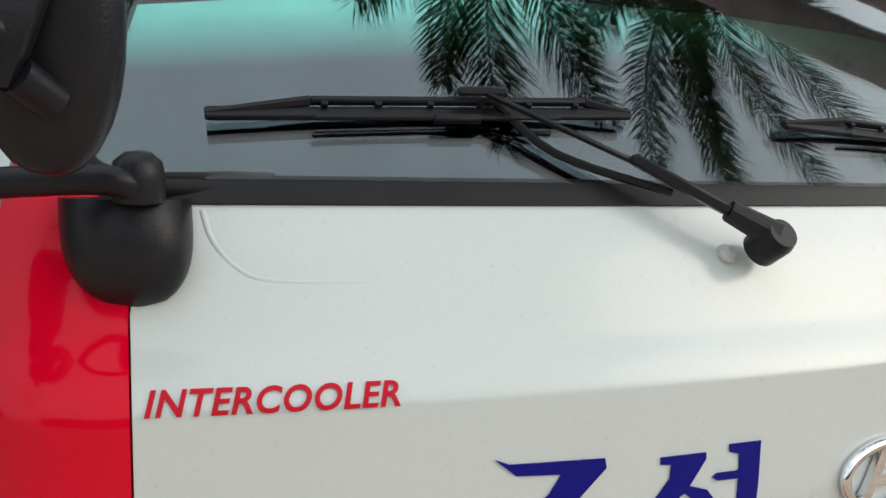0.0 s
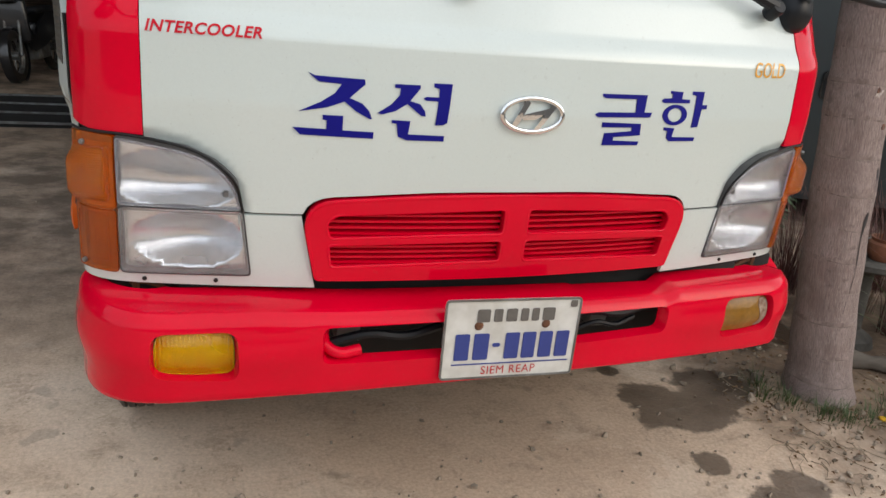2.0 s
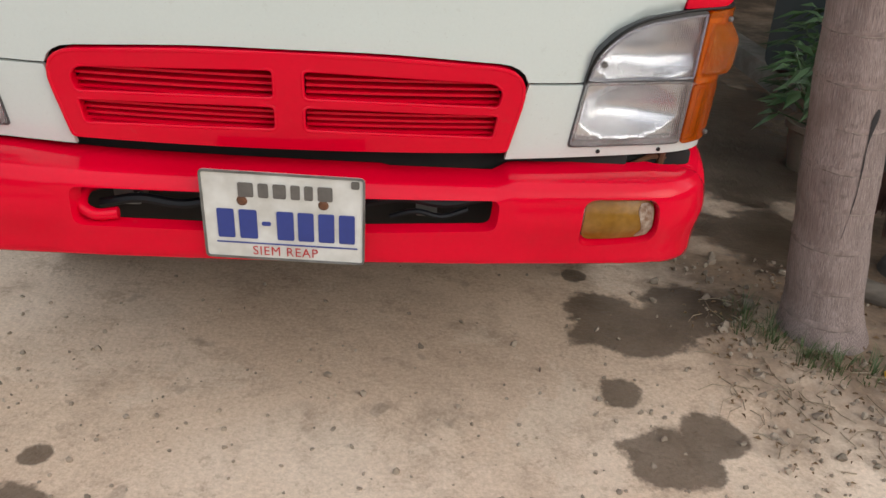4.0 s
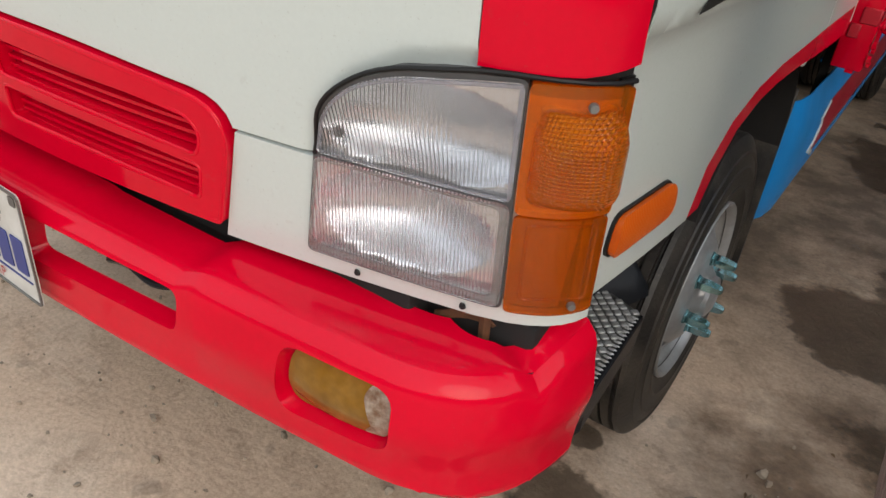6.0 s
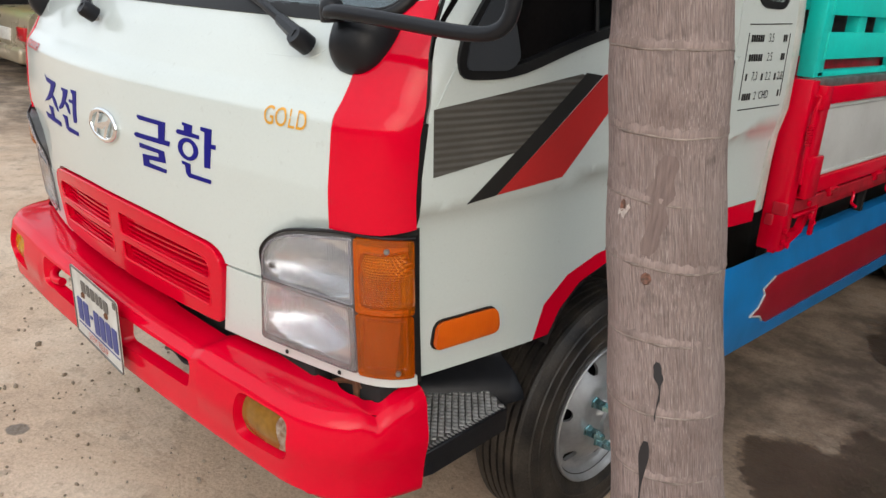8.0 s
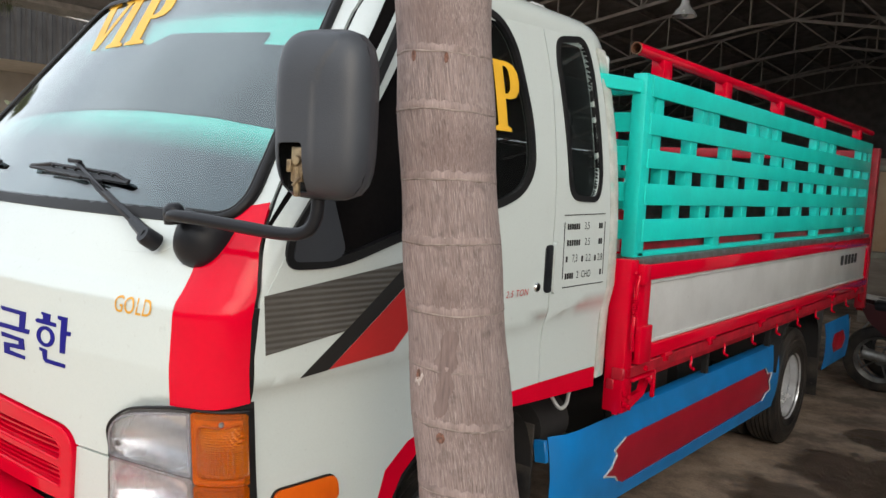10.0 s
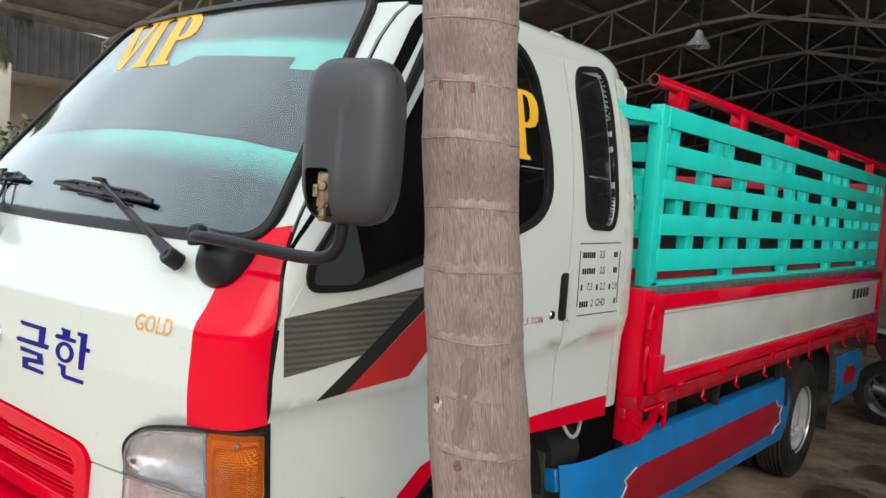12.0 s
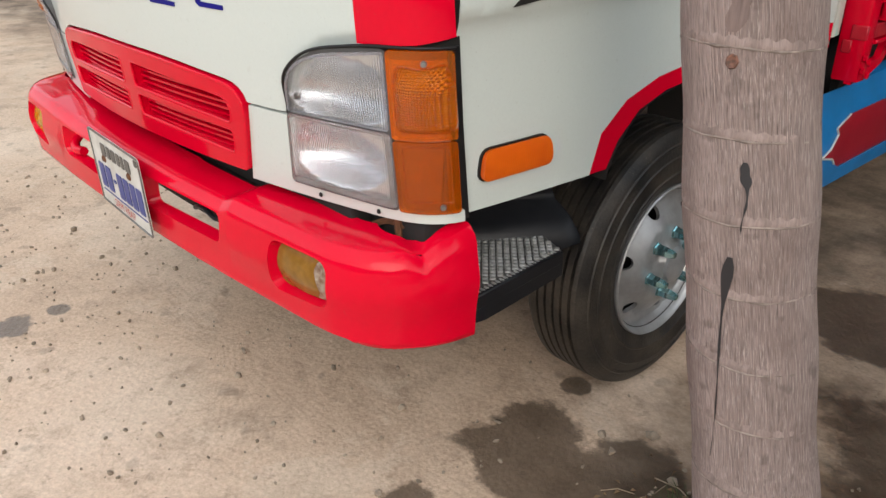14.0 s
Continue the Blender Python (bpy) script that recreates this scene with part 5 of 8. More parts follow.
# ---- wheels and underside ----
def wheel(cx, cy, sgn, front_wheel, dual=False):
    """A wheel whose outer face looks along sgn * x."""
    rr, w = 0.380, 0.19
    m = pose(cx, cy, rr, 0, 90 * sgn, 0) @ Matrix.Diagonal((0.98, 0.98, 1, 1))
    wh = holder("wheel", "", "")
    wh.parent = truck
    prof = [(0.205, -w + 0.01), (0.23, -w), (0.34, -w), (0.372, -w + 0.012), (0.386, -w + 0.03)]
    for k in range(5):
        h = -w + 0.035 + k * 0.026
        prof += [(0.388, h), (0.388, h + 0.018), (0.378, h + 0.020), (0.378, h + 0.024)]
    prof += [(0.388, -0.022), (0.384, -0.012), (0.366, 0.0), (0.352, 0.004), (0.349, 0.008), (0.344, 0.008), (0.341, 0.0055), (0.318, 0.010), (0.315, 0.013), (0.310, 0.013), (0.307, 0.0115), (0.272, 0.0115), (0.269, 0.0135), (0.264, 0.0135), (0.260, 0.010), (0.238, 0.004), (0.222, -0.006), (0.208, -0.012)]
    tyre = part("tyre", lathe(prof, 64, m), RUBBER, wh, "worn black ribbed truck tyre", 30)
    tyre["label"] = "worn black ribbed truck tyre"
    if front_wheel:
        def dish(a, b):
            r = math.hypot(a, b)
            h = float(np.interp(r, [0, 0.055, 0.06, 0.075, 0.115, 0.135, 0.175, 0.205, 0.212, 0.222], [0.035, 0.035, 0.018, 0.012, 0.010, -0.002, -0.030, -0.030, -0.008, 0.0]))
            return m @ Vector((a, b, h))
        holes = [ring2d(0.165 * math.cos(t), 0.165 * math.sin(t), 0.021, 0.021, 16) for t in (math.pi * 2 * k / 6 + 0.3 for k in range(6))]
        rim = part("rim", sheet(ring2d(0, 0, 0.2055, 0.2055, 64), dish, holes=holes, step=0.016, thick=0.012, ref=m @ Vector((0, 0, -3))), RIM, wh, "silver painted steel wheel disc", 60)
        part("rim_flange", lathe([(0.198, -0.036), (0.204, -0.031), (0.209, -0.016), (0.213, -0.004), (0.219, 0.006), (0.2245, 0.009), (0.2275, 0.005), (0.226, -0.006), (0.214, -0.012)], 64, m), RIM, rim)
        # black disc stands in for the shade behind the wheel's holes
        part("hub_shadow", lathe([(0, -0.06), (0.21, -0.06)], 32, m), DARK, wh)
        for k in range(6):
            t = math.pi * 2 * k / 6 + 0.8
            part("wheel_nut", lathe([(0.020, 0.0), (0.020, 0.006), (0.0165, 0.008), (0.0165, 0.036), (0.0145, 0.040), (0.0135, 0.052), (0.009, 0.060), (0, 0.062)], 6, m @ Matrix.Translation((0.088 * math.cos(t), 0.088 * math.sin(t), 0.008))), NUT, rim, "bluish zinc wheel nut and stud", 30)
        part("hub_cap", lathe([(0.052, 0.03), (0.05, 0.042), (0.03, 0.05), (0, 0.051)], 24, m), RIM, rim)
    else:
        prof = [(0.222, 0.002), (0.216, -0.008), (0.205, -0.02), (0.200, -0.06), (0.190, -0.065), (0.185, -0.11), (0.172, -0.12), (0.10, -0.13), (0.09, -0.10), (0.06, -0.095), (0, -0.09)]
        rim = part("rim", lathe(prof, 48, m), BRIGHT, wh, "bright deep-dish rear rim", 30)
        for k in range(6):
            t = math.pi * 2 * k / 6
            part("wheel_nut", lathe([(0.015, 0.0), (0.015, 0.03), (0, 0.032)], 6, m @ Matrix.Translation((0.13 * math.cos(t), 0.13 * math.sin(t), -0.125))), STEEL, rim)
    return wh


for s in (1, -1):
    wheel(s * 0.975, 0.94 if s > 0 else 0.86, s, True)
    wheel(s * 1.0, 4.40, s, False)
    wheel(s * 0.78, 4.40, s, False)
    # step behind the bumper, with its tread plate
    st = [(0.75, 0.21), (0.995, 0.155), (1.005, 0.20), (0.985, 0.475), (0.88, 0.515), (0.77, 0.50)]
    step_ = part("step", sheet([(s * a, b) for a, b in st], plane_xy(0.565), step=0.1, thick=0.06, ref=Vector((0.9, 0.3, 0))), BLACKP, truck, "black step with a chequered steel tread")
    part("tread_plate", sheet([(s * a, b) for a, b in inset(st, 0.006)], plane_xy(0.565), step=0.2, off=0.005, thick=0.004, ref=Vector((0.9, 0.3, 0))), STEEL, step_, "chequered steel tread")
    lugs = []
    for i in range(11):
        for j in range(30):
            x, y = 0.748 + 0.0235 * i + (0.01175 if j % 2 else 0), 0.172 + 0.01175 * j
            if y > 0.182 + (0.995 - x) * 0.18 and x < 0.982 and y < 0.50 - 0.35 * max(0, x - 0.88) and x > 0.762:
                lugs.append(moved(box(-0.0068, 0.0068, -0.0068, 0.0068, 0, 0.005, 0.0018, 1), Matrix.Translation((s * x, y, 0.5695)) @ pose(0, 0, 0, 0, 0, 45)))
    part("tread_lug", join(*lugs), CHECKER, step_)
    part("tread_rim", beam((s * 1.002, 0.17, 0.556), (s * 0.984, 0.462, 0.556), 0.012, 0.034), BLACKP, step_)
    part("tread_edge", join(*[beam((s * (0.985 - 0.016 * k / 22), 0.19 + 0.27 * k / 22, 0.572), (s * (1.002 - 0.016 * k / 22), 0.19 + 0.27 * k / 22, 0.572), 0.005, 0.006) for k in range(22)]), CHECKER, step_, "bright ribbed step edge")
    # black inner wing from the step to the wheel arch
    wing_pts = [(0.20, 0.745), (0.535, 0.745), (0.575, 0.62), (0.57, 0.55), (0.47, 0.53), (0.20, 0.50)]
    part("inner_wing", sheet(wing_pts, (lambda a, b, s=s: (s * (0.965 - 0.24 * max(0, 1 - (a - 0.2) / 0.36) - 0.10 * math.exp(-((b - 0.66) / 0.06) ** 2)), a, b)), step=0.04, thick=0.006, ref=Vector((0, 0.4, 0.6))), BLACKP, truck, "black plastic inner wing")
    ark = [(0.592, 0.72), (0.60, 0.745), (0.63, 0.795), (0.70, 0.855), (0.80, 0.887), (0.92, 0.898), (1.10, 0.895), (1.22, 0.84), (1.28, 0.70), (1.29, 0.50)]
    bm = bmesh.new()
    rows = [[bm.verts.new((s * x, y, z - 0.004)) for x in (1.0, 0.85, 0.65)] for y, z in [(q.x, q.y) for q in bend([(a, b, 0) for a, b in ark], 3)]]
    for a, b in zip(rows, rows[1:]):
        for k in range(2):
            bm.faces.new((a[k], a[k + 1], b[k + 1], b[k]))
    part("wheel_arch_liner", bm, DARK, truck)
    part("mud_flap", box(s * 0.72, s * 1.0, 1.285, 1.295, 0.28, 0.80, 0.003), RUBBER, truck)
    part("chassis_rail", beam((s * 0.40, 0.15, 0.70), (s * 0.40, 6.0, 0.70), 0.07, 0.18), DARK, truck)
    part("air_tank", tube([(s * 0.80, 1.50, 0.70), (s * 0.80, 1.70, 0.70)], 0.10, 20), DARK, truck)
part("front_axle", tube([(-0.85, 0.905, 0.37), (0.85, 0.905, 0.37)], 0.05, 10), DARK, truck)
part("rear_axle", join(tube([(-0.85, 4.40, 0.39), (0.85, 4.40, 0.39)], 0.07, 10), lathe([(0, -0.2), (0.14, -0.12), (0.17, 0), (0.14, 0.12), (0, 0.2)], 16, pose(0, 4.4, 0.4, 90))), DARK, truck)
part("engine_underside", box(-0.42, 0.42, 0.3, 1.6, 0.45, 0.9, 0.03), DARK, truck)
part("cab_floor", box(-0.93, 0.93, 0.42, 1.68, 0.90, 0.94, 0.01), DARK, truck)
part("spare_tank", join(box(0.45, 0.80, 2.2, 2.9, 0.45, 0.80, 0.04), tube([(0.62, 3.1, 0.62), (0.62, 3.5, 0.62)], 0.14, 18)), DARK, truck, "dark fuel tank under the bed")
part("hose", tube(bend([(0.93, 1.50, 0.85), (0.95, 1.53, 0.80), (0.95, 1.58, 0.80), (0.94, 1.62, 0.85)], 5), 0.007, 8), GREYP, truck)

# ---- cargo bed ----
PANELRED = mat("dark_red_panel_paint", (0.36, 0.005, 0.022), 0.36, col2=(0.29, 0.006, 0.018), scale=2.5, fine=0.1, bump=0.05, bscale=40, speck=0.25)
Y0, Y1, ZB, ZT = 1.86, 5.96, 0.985, 1.315
part("bed_deck", box(-1.03, 1.03, Y0, Y1, 0.93, 0.975, 0.004), STEEL, truck)
part("head_board", join(box(-1.04, 1.04, 1.80, 1.86, 0.95, 1.34, 0.006), *[box(x - 0.03, x + 0.03, 1.79, 1.87, 0.95, 1.36, 0.004) for x in (-0.7, -0.25, 0.25, 0.7)]), RED, truck)
part("tail_gate", join(box(-1.06, 1.06, Y1, Y1 + 0.05, 0.98, 1.32, 0.004), *[box(x - 0.035, x + 0.035, Y1 - 0.01, Y1 + 0.06, 0.75, 2.02, 0.004) for x in (-1.05, 1.05)], box(-1.05, 1.05, Y1, Y1 + 0.05, 1.92, 2.0, 0.004)), RED_OLD, truck, "worn red tail gate frame")
for s in (1, -1):
    def X(a, b):
        return (s * a, s * b) if s > 0 else (-b, -a)
    gate = part("side_gate", box(*X(1.045, 1.066), Y0 + 0.10, Y1 - 0.03, ZB, ZT - 0.03, 0.003), GREYP, truck, "pale grey steel side gate in a red frame")
    fr = [box(*X(1.04, 1.085), Y0, Y1, ZT - 0.055, ZT + 0.005, 0.006), box(*X(1.04, 1.085), Y0, Y1, ZB - 0.045, ZB + 0.012, 0.006), box(*X(1.04, 1.08), Y0, Y0 + 0.10, ZB - 0.04, ZT, 0.006), box(*X(1.04, 1.08), Y1 - 0.05, Y1, ZB - 0.04, ZT, 0.006)]
    part("gate_frame", join(*fr), RED, gate, "red painted gate frame")
    part("gate_bead", join(beam((s * 1.07, Y0 + 0.11, ZB + 0.022), (s * 1.07, Y1 - 0.05, ZB + 0.022), 0.01, 0.014), beam((s * 1.07, Y0 + 0.11, ZT - 0.066), (s * 1.07, Y1 - 0.05, ZT - 0.066), 0.01, 0.014)), GREYP, gate)
    part("top_strip", box(*X(1.0, 1.075), Y0 + 0.02, Y1, ZT + 0.004, ZT + 0.032, 0.004), STEEL, gate, "grey steel capping strip")
    part("corner_piece", box(*X(1.055, 1.10), Y0 + 0.0, Y0 + 0.10, ZB - 0.05, ZB + 0.10, 0.006), RED, gate)
    part("corner_piece", box(*X(1.055, 1.10), Y0 - 0.01, Y0 + 0.05, ZT - 0.07, ZT + 0.012, 0.006), RED, gate)
    # front stake post with spring latch
    post = part("corner_post", join(box(*X(0.99, 1.075), 1.785, 1.85, 0.75, 1.345, 0.008)), RED, truck, "red corner post with a spring latch")
    spring = [(s * (1.092 + 0.010 * math.cos(t)), 1.80 + 0.010 * math.sin(t), 1.13 + 0.07 * t / (16 * math.pi)) for t in (math.pi / 4 * k for k in range(65))]
    part("latch_spring", join(tube(spring, 0.0035, 5), tube(bend([(s * 1.092, 1.80, 1.20), (s * 1.095, 1.80, 1.25), (s * 1.095, 1.815, 1.29), (s * 1.09, 1.795, 1.30)], 4), 0.006, 6), tube(bend([(s * 1.092, 1.80, 1.13), (s * 1.095, 1.79, 1.08), (s * 1.095, 1.80, 1.0)], 4), 0.007, 6)), RED, post)
    # under rail, hooks, brackets
    part("under_rail", join(beam((s * 1.05, 1.78, 0.905), (s * 1.05, Y1, 0.905), 0.05, 0.045), beam((s * 1.02, 1.78, 0.86), (s * 1.02, Y1, 0.86), 0.03, 0.04)), RED_OLD, truck, "dusty red under rail")
    for k in range(10):
        y = 2.05 + 0.42 * k
        part("rope_hook", tube(bend([(s * 1.06, y, 0.895), (s * 1.068, y, 0.86), (s * 1.072, y - 0.015, 0.832), (s * 1.095, y - 0.028, 0.824)], 4), 0.0062, 6), RED, truck)
    for y in (2.12, 2.62, 3.35, 4.05, 4.9, 5.6):
        part("gate_hinge", join(tube([(s * 1.082, y, 0.935), (s * 1.082, y + 0.075, 0.935)], 0.011, 8), box(*X(1.05, 1.085), y + 0.02, y + 0.055, 0.905, 0.945, 0.003)), RED, gate)
    gus = [(1.79, 0.742), (1.79, 0.94), (2.16, 0.94), (2.16, 0.905), (2.07, 0.835), (2.02, 0.778), (1.90, 0.745)]
    part("rail_bracket", sheet(gus, plane_yz(s * 1.055), holes=([(1.90, 0.795), (1.90, 0.858), (2.03, 0.862), (1.995, 0.80)],), step=0.06, thick=0.022, ref=Vector((0, 1.95, 0.85))), RED, truck, "red gusset plate with bolts")
    part("bracket_lip", join(beam((s * 1.062, 1.87, 0.868), (s * 1.062, 2.06, 0.868), 0.03, 0.014), beam((s * 1.062, 2.085, 0.76), (s * 1.062, 2.085, 0.93), 0.016, 0.02)), RED, truck)
    for y, z in ((1.79, 0.83), (1.79, 0.79), (1.83, 0.81), (1.83, 0.77), (1.96, 0.905), (2.0, 0.85)):
        part("bolt", lathe([(0.011, 0), (0.011, 0.01), (0, 0.012)], 6, Matrix.Translation((s * 1.078, y, z)) @ pose(0, 0, 0, 0, 90 * s, 0)), RED, truck)
    for y in (2.3, 2.9, 3.6, 5.0, 5.6):
        part("cross_bearer", box(-1.02 if s < 0 else 0.3, -0.3 if s < 0 else 1.02, y, y + 0.05, 0.84, 0.93, 0.004), RED_OLD, truck)
    # blue side guard with a red panel of stepped ends
    gx = lambda a, b, s=s: (s * (1.0 + 0.035 * math.cos((b - 0.52) / 0.19 * 1.2) - 0.02 - 0.06 * max(0, (1.62 - a) / 0.2) ** 2), a, b)
    inner = [(1.80, 0.48), (1.86, 0.50), (1.90, 0.545), (1.88, 0.57), (1.98, 0.60), (3.78, 0.60), (3.82, 0.56), (3.90, 0.555), (3.86, 0.51), (3.90, 0.45), (3.82, 0.44), (3.78, 0.40), (2.0, 0.40), (1.93, 0.43), (1.90, 0.455)]
    guard = part("side_guard", sheet([(1.46, 0.345), (1.46, 0.705), (4.05, 0.705), (4.05, 0.315)], gx, holes=(inner,), step=0.08, thick=0.004, ref=Vector((0, 2.5, 0.5))), BLUE, truck, "blue side guard with a dark red inset panel")
    part("guard_panel", sheet(inner, gx, step=0.12, off=-0.006, thick=0.003, ref=Vector((0, 2.5, 0.5))), PANELRED, guard, "dark red inset panel")
    for a, b in zip(inner, inner[1:] + inner[:1]):
        if max(a[0], b[0]) < 2.0 or min(a[0], b[0]) > 3.77:
            part("white_edge", tube([Vector(gx(*a)) + Vector((s * 0.002, 0, 0)), Vector(gx(*b)) + Vector((s * 0.002, 0, 0))], 0.004, 6), GREYP, guard)
    part("guard_lip", box(*X(0.935, 0.9935), 2.02, 4.05, 0.699, 0.708, 0.002), BLUE, guard)
    for b in (0.40, 0.65):
        part("guard_flange", beam(Vector(gx(1.462, b - 0.04)) + Vector((-s * 0.03, -0.012, 0)), Vector(gx(1.462, b + 0.04)) + Vector((-s * 0.03, -0.012, 0)), 0.05, 0.02), BLUE, guard)
    for y in (1.9, 2.9, 3.9):
        part("guard_stay", beam((s * 0.97, y, 0.60), (s * 0.97, y + 0.02, 0.90), 0.03, 0.03), DARK, guard)
    g2 = part("rear_guard", sheet([(5.18, 0.36), (5.18, 0.70), (5.90, 0.70), (5.90, 0.36)], gx, step=0.1, thick=0.004, ref=Vector((0, 2.5, 0.5))), BLUE, truck, "short blue guard behind the rear wheel")
    part("guard_panel", sheet([(5.35, 0.53), (5.42, 0.60), (5.68, 0.60), (5.75, 0.53), (5.68, 0.46), (5.42, 0.46)], gx, step=0.2, off=0.004, thick=0.003, ref=Vector((0, 2.5, 0.5))), RED_OLD, g2)
    fend = [(3.93, 0.55), (3.97, 0.72), (4.07, 0.83), (4.22, 0.89), (4.40, 0.91), (4.6, 0.89), (4.75, 0.83), (4.85, 0.72), (4.88, 0.5)]
    bm = bmesh.new()
    rows = [[bm.verts.new((s * x, q.x, q.y - dz)) for x, dz in ((1.03, 0.03), (1.03, 0.0), (0.62, 0.0))] for q in bend([(a, b, 0) for a, b in fend], 3)]
    for a, b in zip(rows, rows[1:]):
        for k in range(2):
            bm.faces.new((a[k], a[k + 1], b[k + 1], b[k]))
    part("rear_fender", bm, DARK, truck)
    part("rear_mud_flap", box(*X(0.60, 1.03), 4.93, 4.945, 0.22, 0.86, 0.004), RUBBER, truck)
    # stake rack: five boards on posts
    rx = 1.035
    rack = part("stake_rack", box(*X(rx - 0.06, rx), Y0 + 0.02, Y0 + 0.10, ZT + 0.03, 2.055, 0.006), TEAL, truck, "turquoise painted slatted steel rack")
    part("end_post", box(*X(rx - 0.06, rx), Y1 - 0.08, Y1, ZT + 0.03, 2.055, 0.006), TEAL, rack)
    for z0, z1 in ((1.970, 2.052), (1.826, 1.909), (1.696, 1.769), (1.551, 1.636), (1.406, 1.496)):
        part("board", box(*X(rx - 0.012, rx + 0.006), Y0 + 0.07, Y1 - 0.05, z0, z1, 0.004), TEAL, rack)
    part("bottom_board", box(*X(rx - 0.05, rx), Y0 + 0.05, Y1, ZT + 0.032, ZT + 0.05, 0.003), TEAL, rack)
    for z0, z1, ys in ((1.905, 1.975, (1.99, 2.47, 2.60, 3.18, 3.38, 3.55, 4.35, 4.60, 4.78, 5.60, 5.78)), (1.765, 1.83, (1.98, 2.36, 2.80, 3.28, 3.60, 3.86, 4.38, 4.78, 5.32, 5.62)), (1.632, 1.70, (2.08, 2.33, 2.62, 2.92, 3.22, 3.62, 3.98, 4.30, 4.62, 5.02, 5.26, 5.56)),
                       (1.492, 1.555, (2.22, 2.52, 2.76, 3.08, 3.60, 4.08, 4.50, 4.78, 5.12, 5.52)), (1.345, 1.41, (2.72, 3.58, 4.52, 5.5))):
        for y in ys:
            part("spacer", box(*X(rx - 0.052, rx - 0.006), y, y + 0.075, z0 - 0.01, z1 + 0.01, 0.003), TEAL, rack)
    part("top_rail", tube([(s * (rx - 0.03), Y0 - 0.03, 2.14), (s * (rx - 0.03), Y1 + 0.03, 2.14)], 0.024, 14, False), RED, rack, "red tube rail")
    part("rail_end", lathe([(0.024, 0), (0.019, 0), (0.019, -0.25), (0, -0.25)], 14, pose(s * (rx - 0.03), Y0 - 0.031, 2.14, 90)), RUST, rack)
    for y in (2.03, 2.72, 3.55, 4.45, 5.5):
        part("rail_stub", box(*X(rx - 0.06, rx - 0.004), y, y + 0.08, 2.045, 2.125, 0.003), RED, rack)
# front cross arm of the rack, cargo red board inside
part("rack_cross_arm", join(beam((-1.03, 1.90, 2.0), (1.03, 1.90, 2.0), 0.045, 0.05), *[beam((-1.0, 1.90, z), (1.0, 1.90, z), 0.02, 0.075) for z in (1.45, 1.6, 1.74, 1.87)]), TEAL, truck)
part("rack_arm", beam((0.93, 1.66, 2.005), (1.0, 1.90, 2.005), 0.04, 0.05), TEAL, truck)
part("inner_board", join(box(0.95, 0.97, Y0 + 0.1, Y1 - 0.1, 1.30, 1.40, 0.004), box(-0.97, -0.95, Y0 + 0.1, Y1 - 0.1, 1.30, 1.40, 0.004)), RED_OLD, truck)
for k, a in enumerate((5.12, 5.24, 5.34, 5.44, 5.54)):
    part("mark_bar", sheet(rounded([(a, 1.14), (a, 1.21), (a + 0.07, 1.21), (a + 0.07, 1.14)], 0.01, 2), plane_yz(1.068), step=0.5, thick=0.0015, off=0.001, ref=Vector((0, 5, 1.1))), INK, truck)

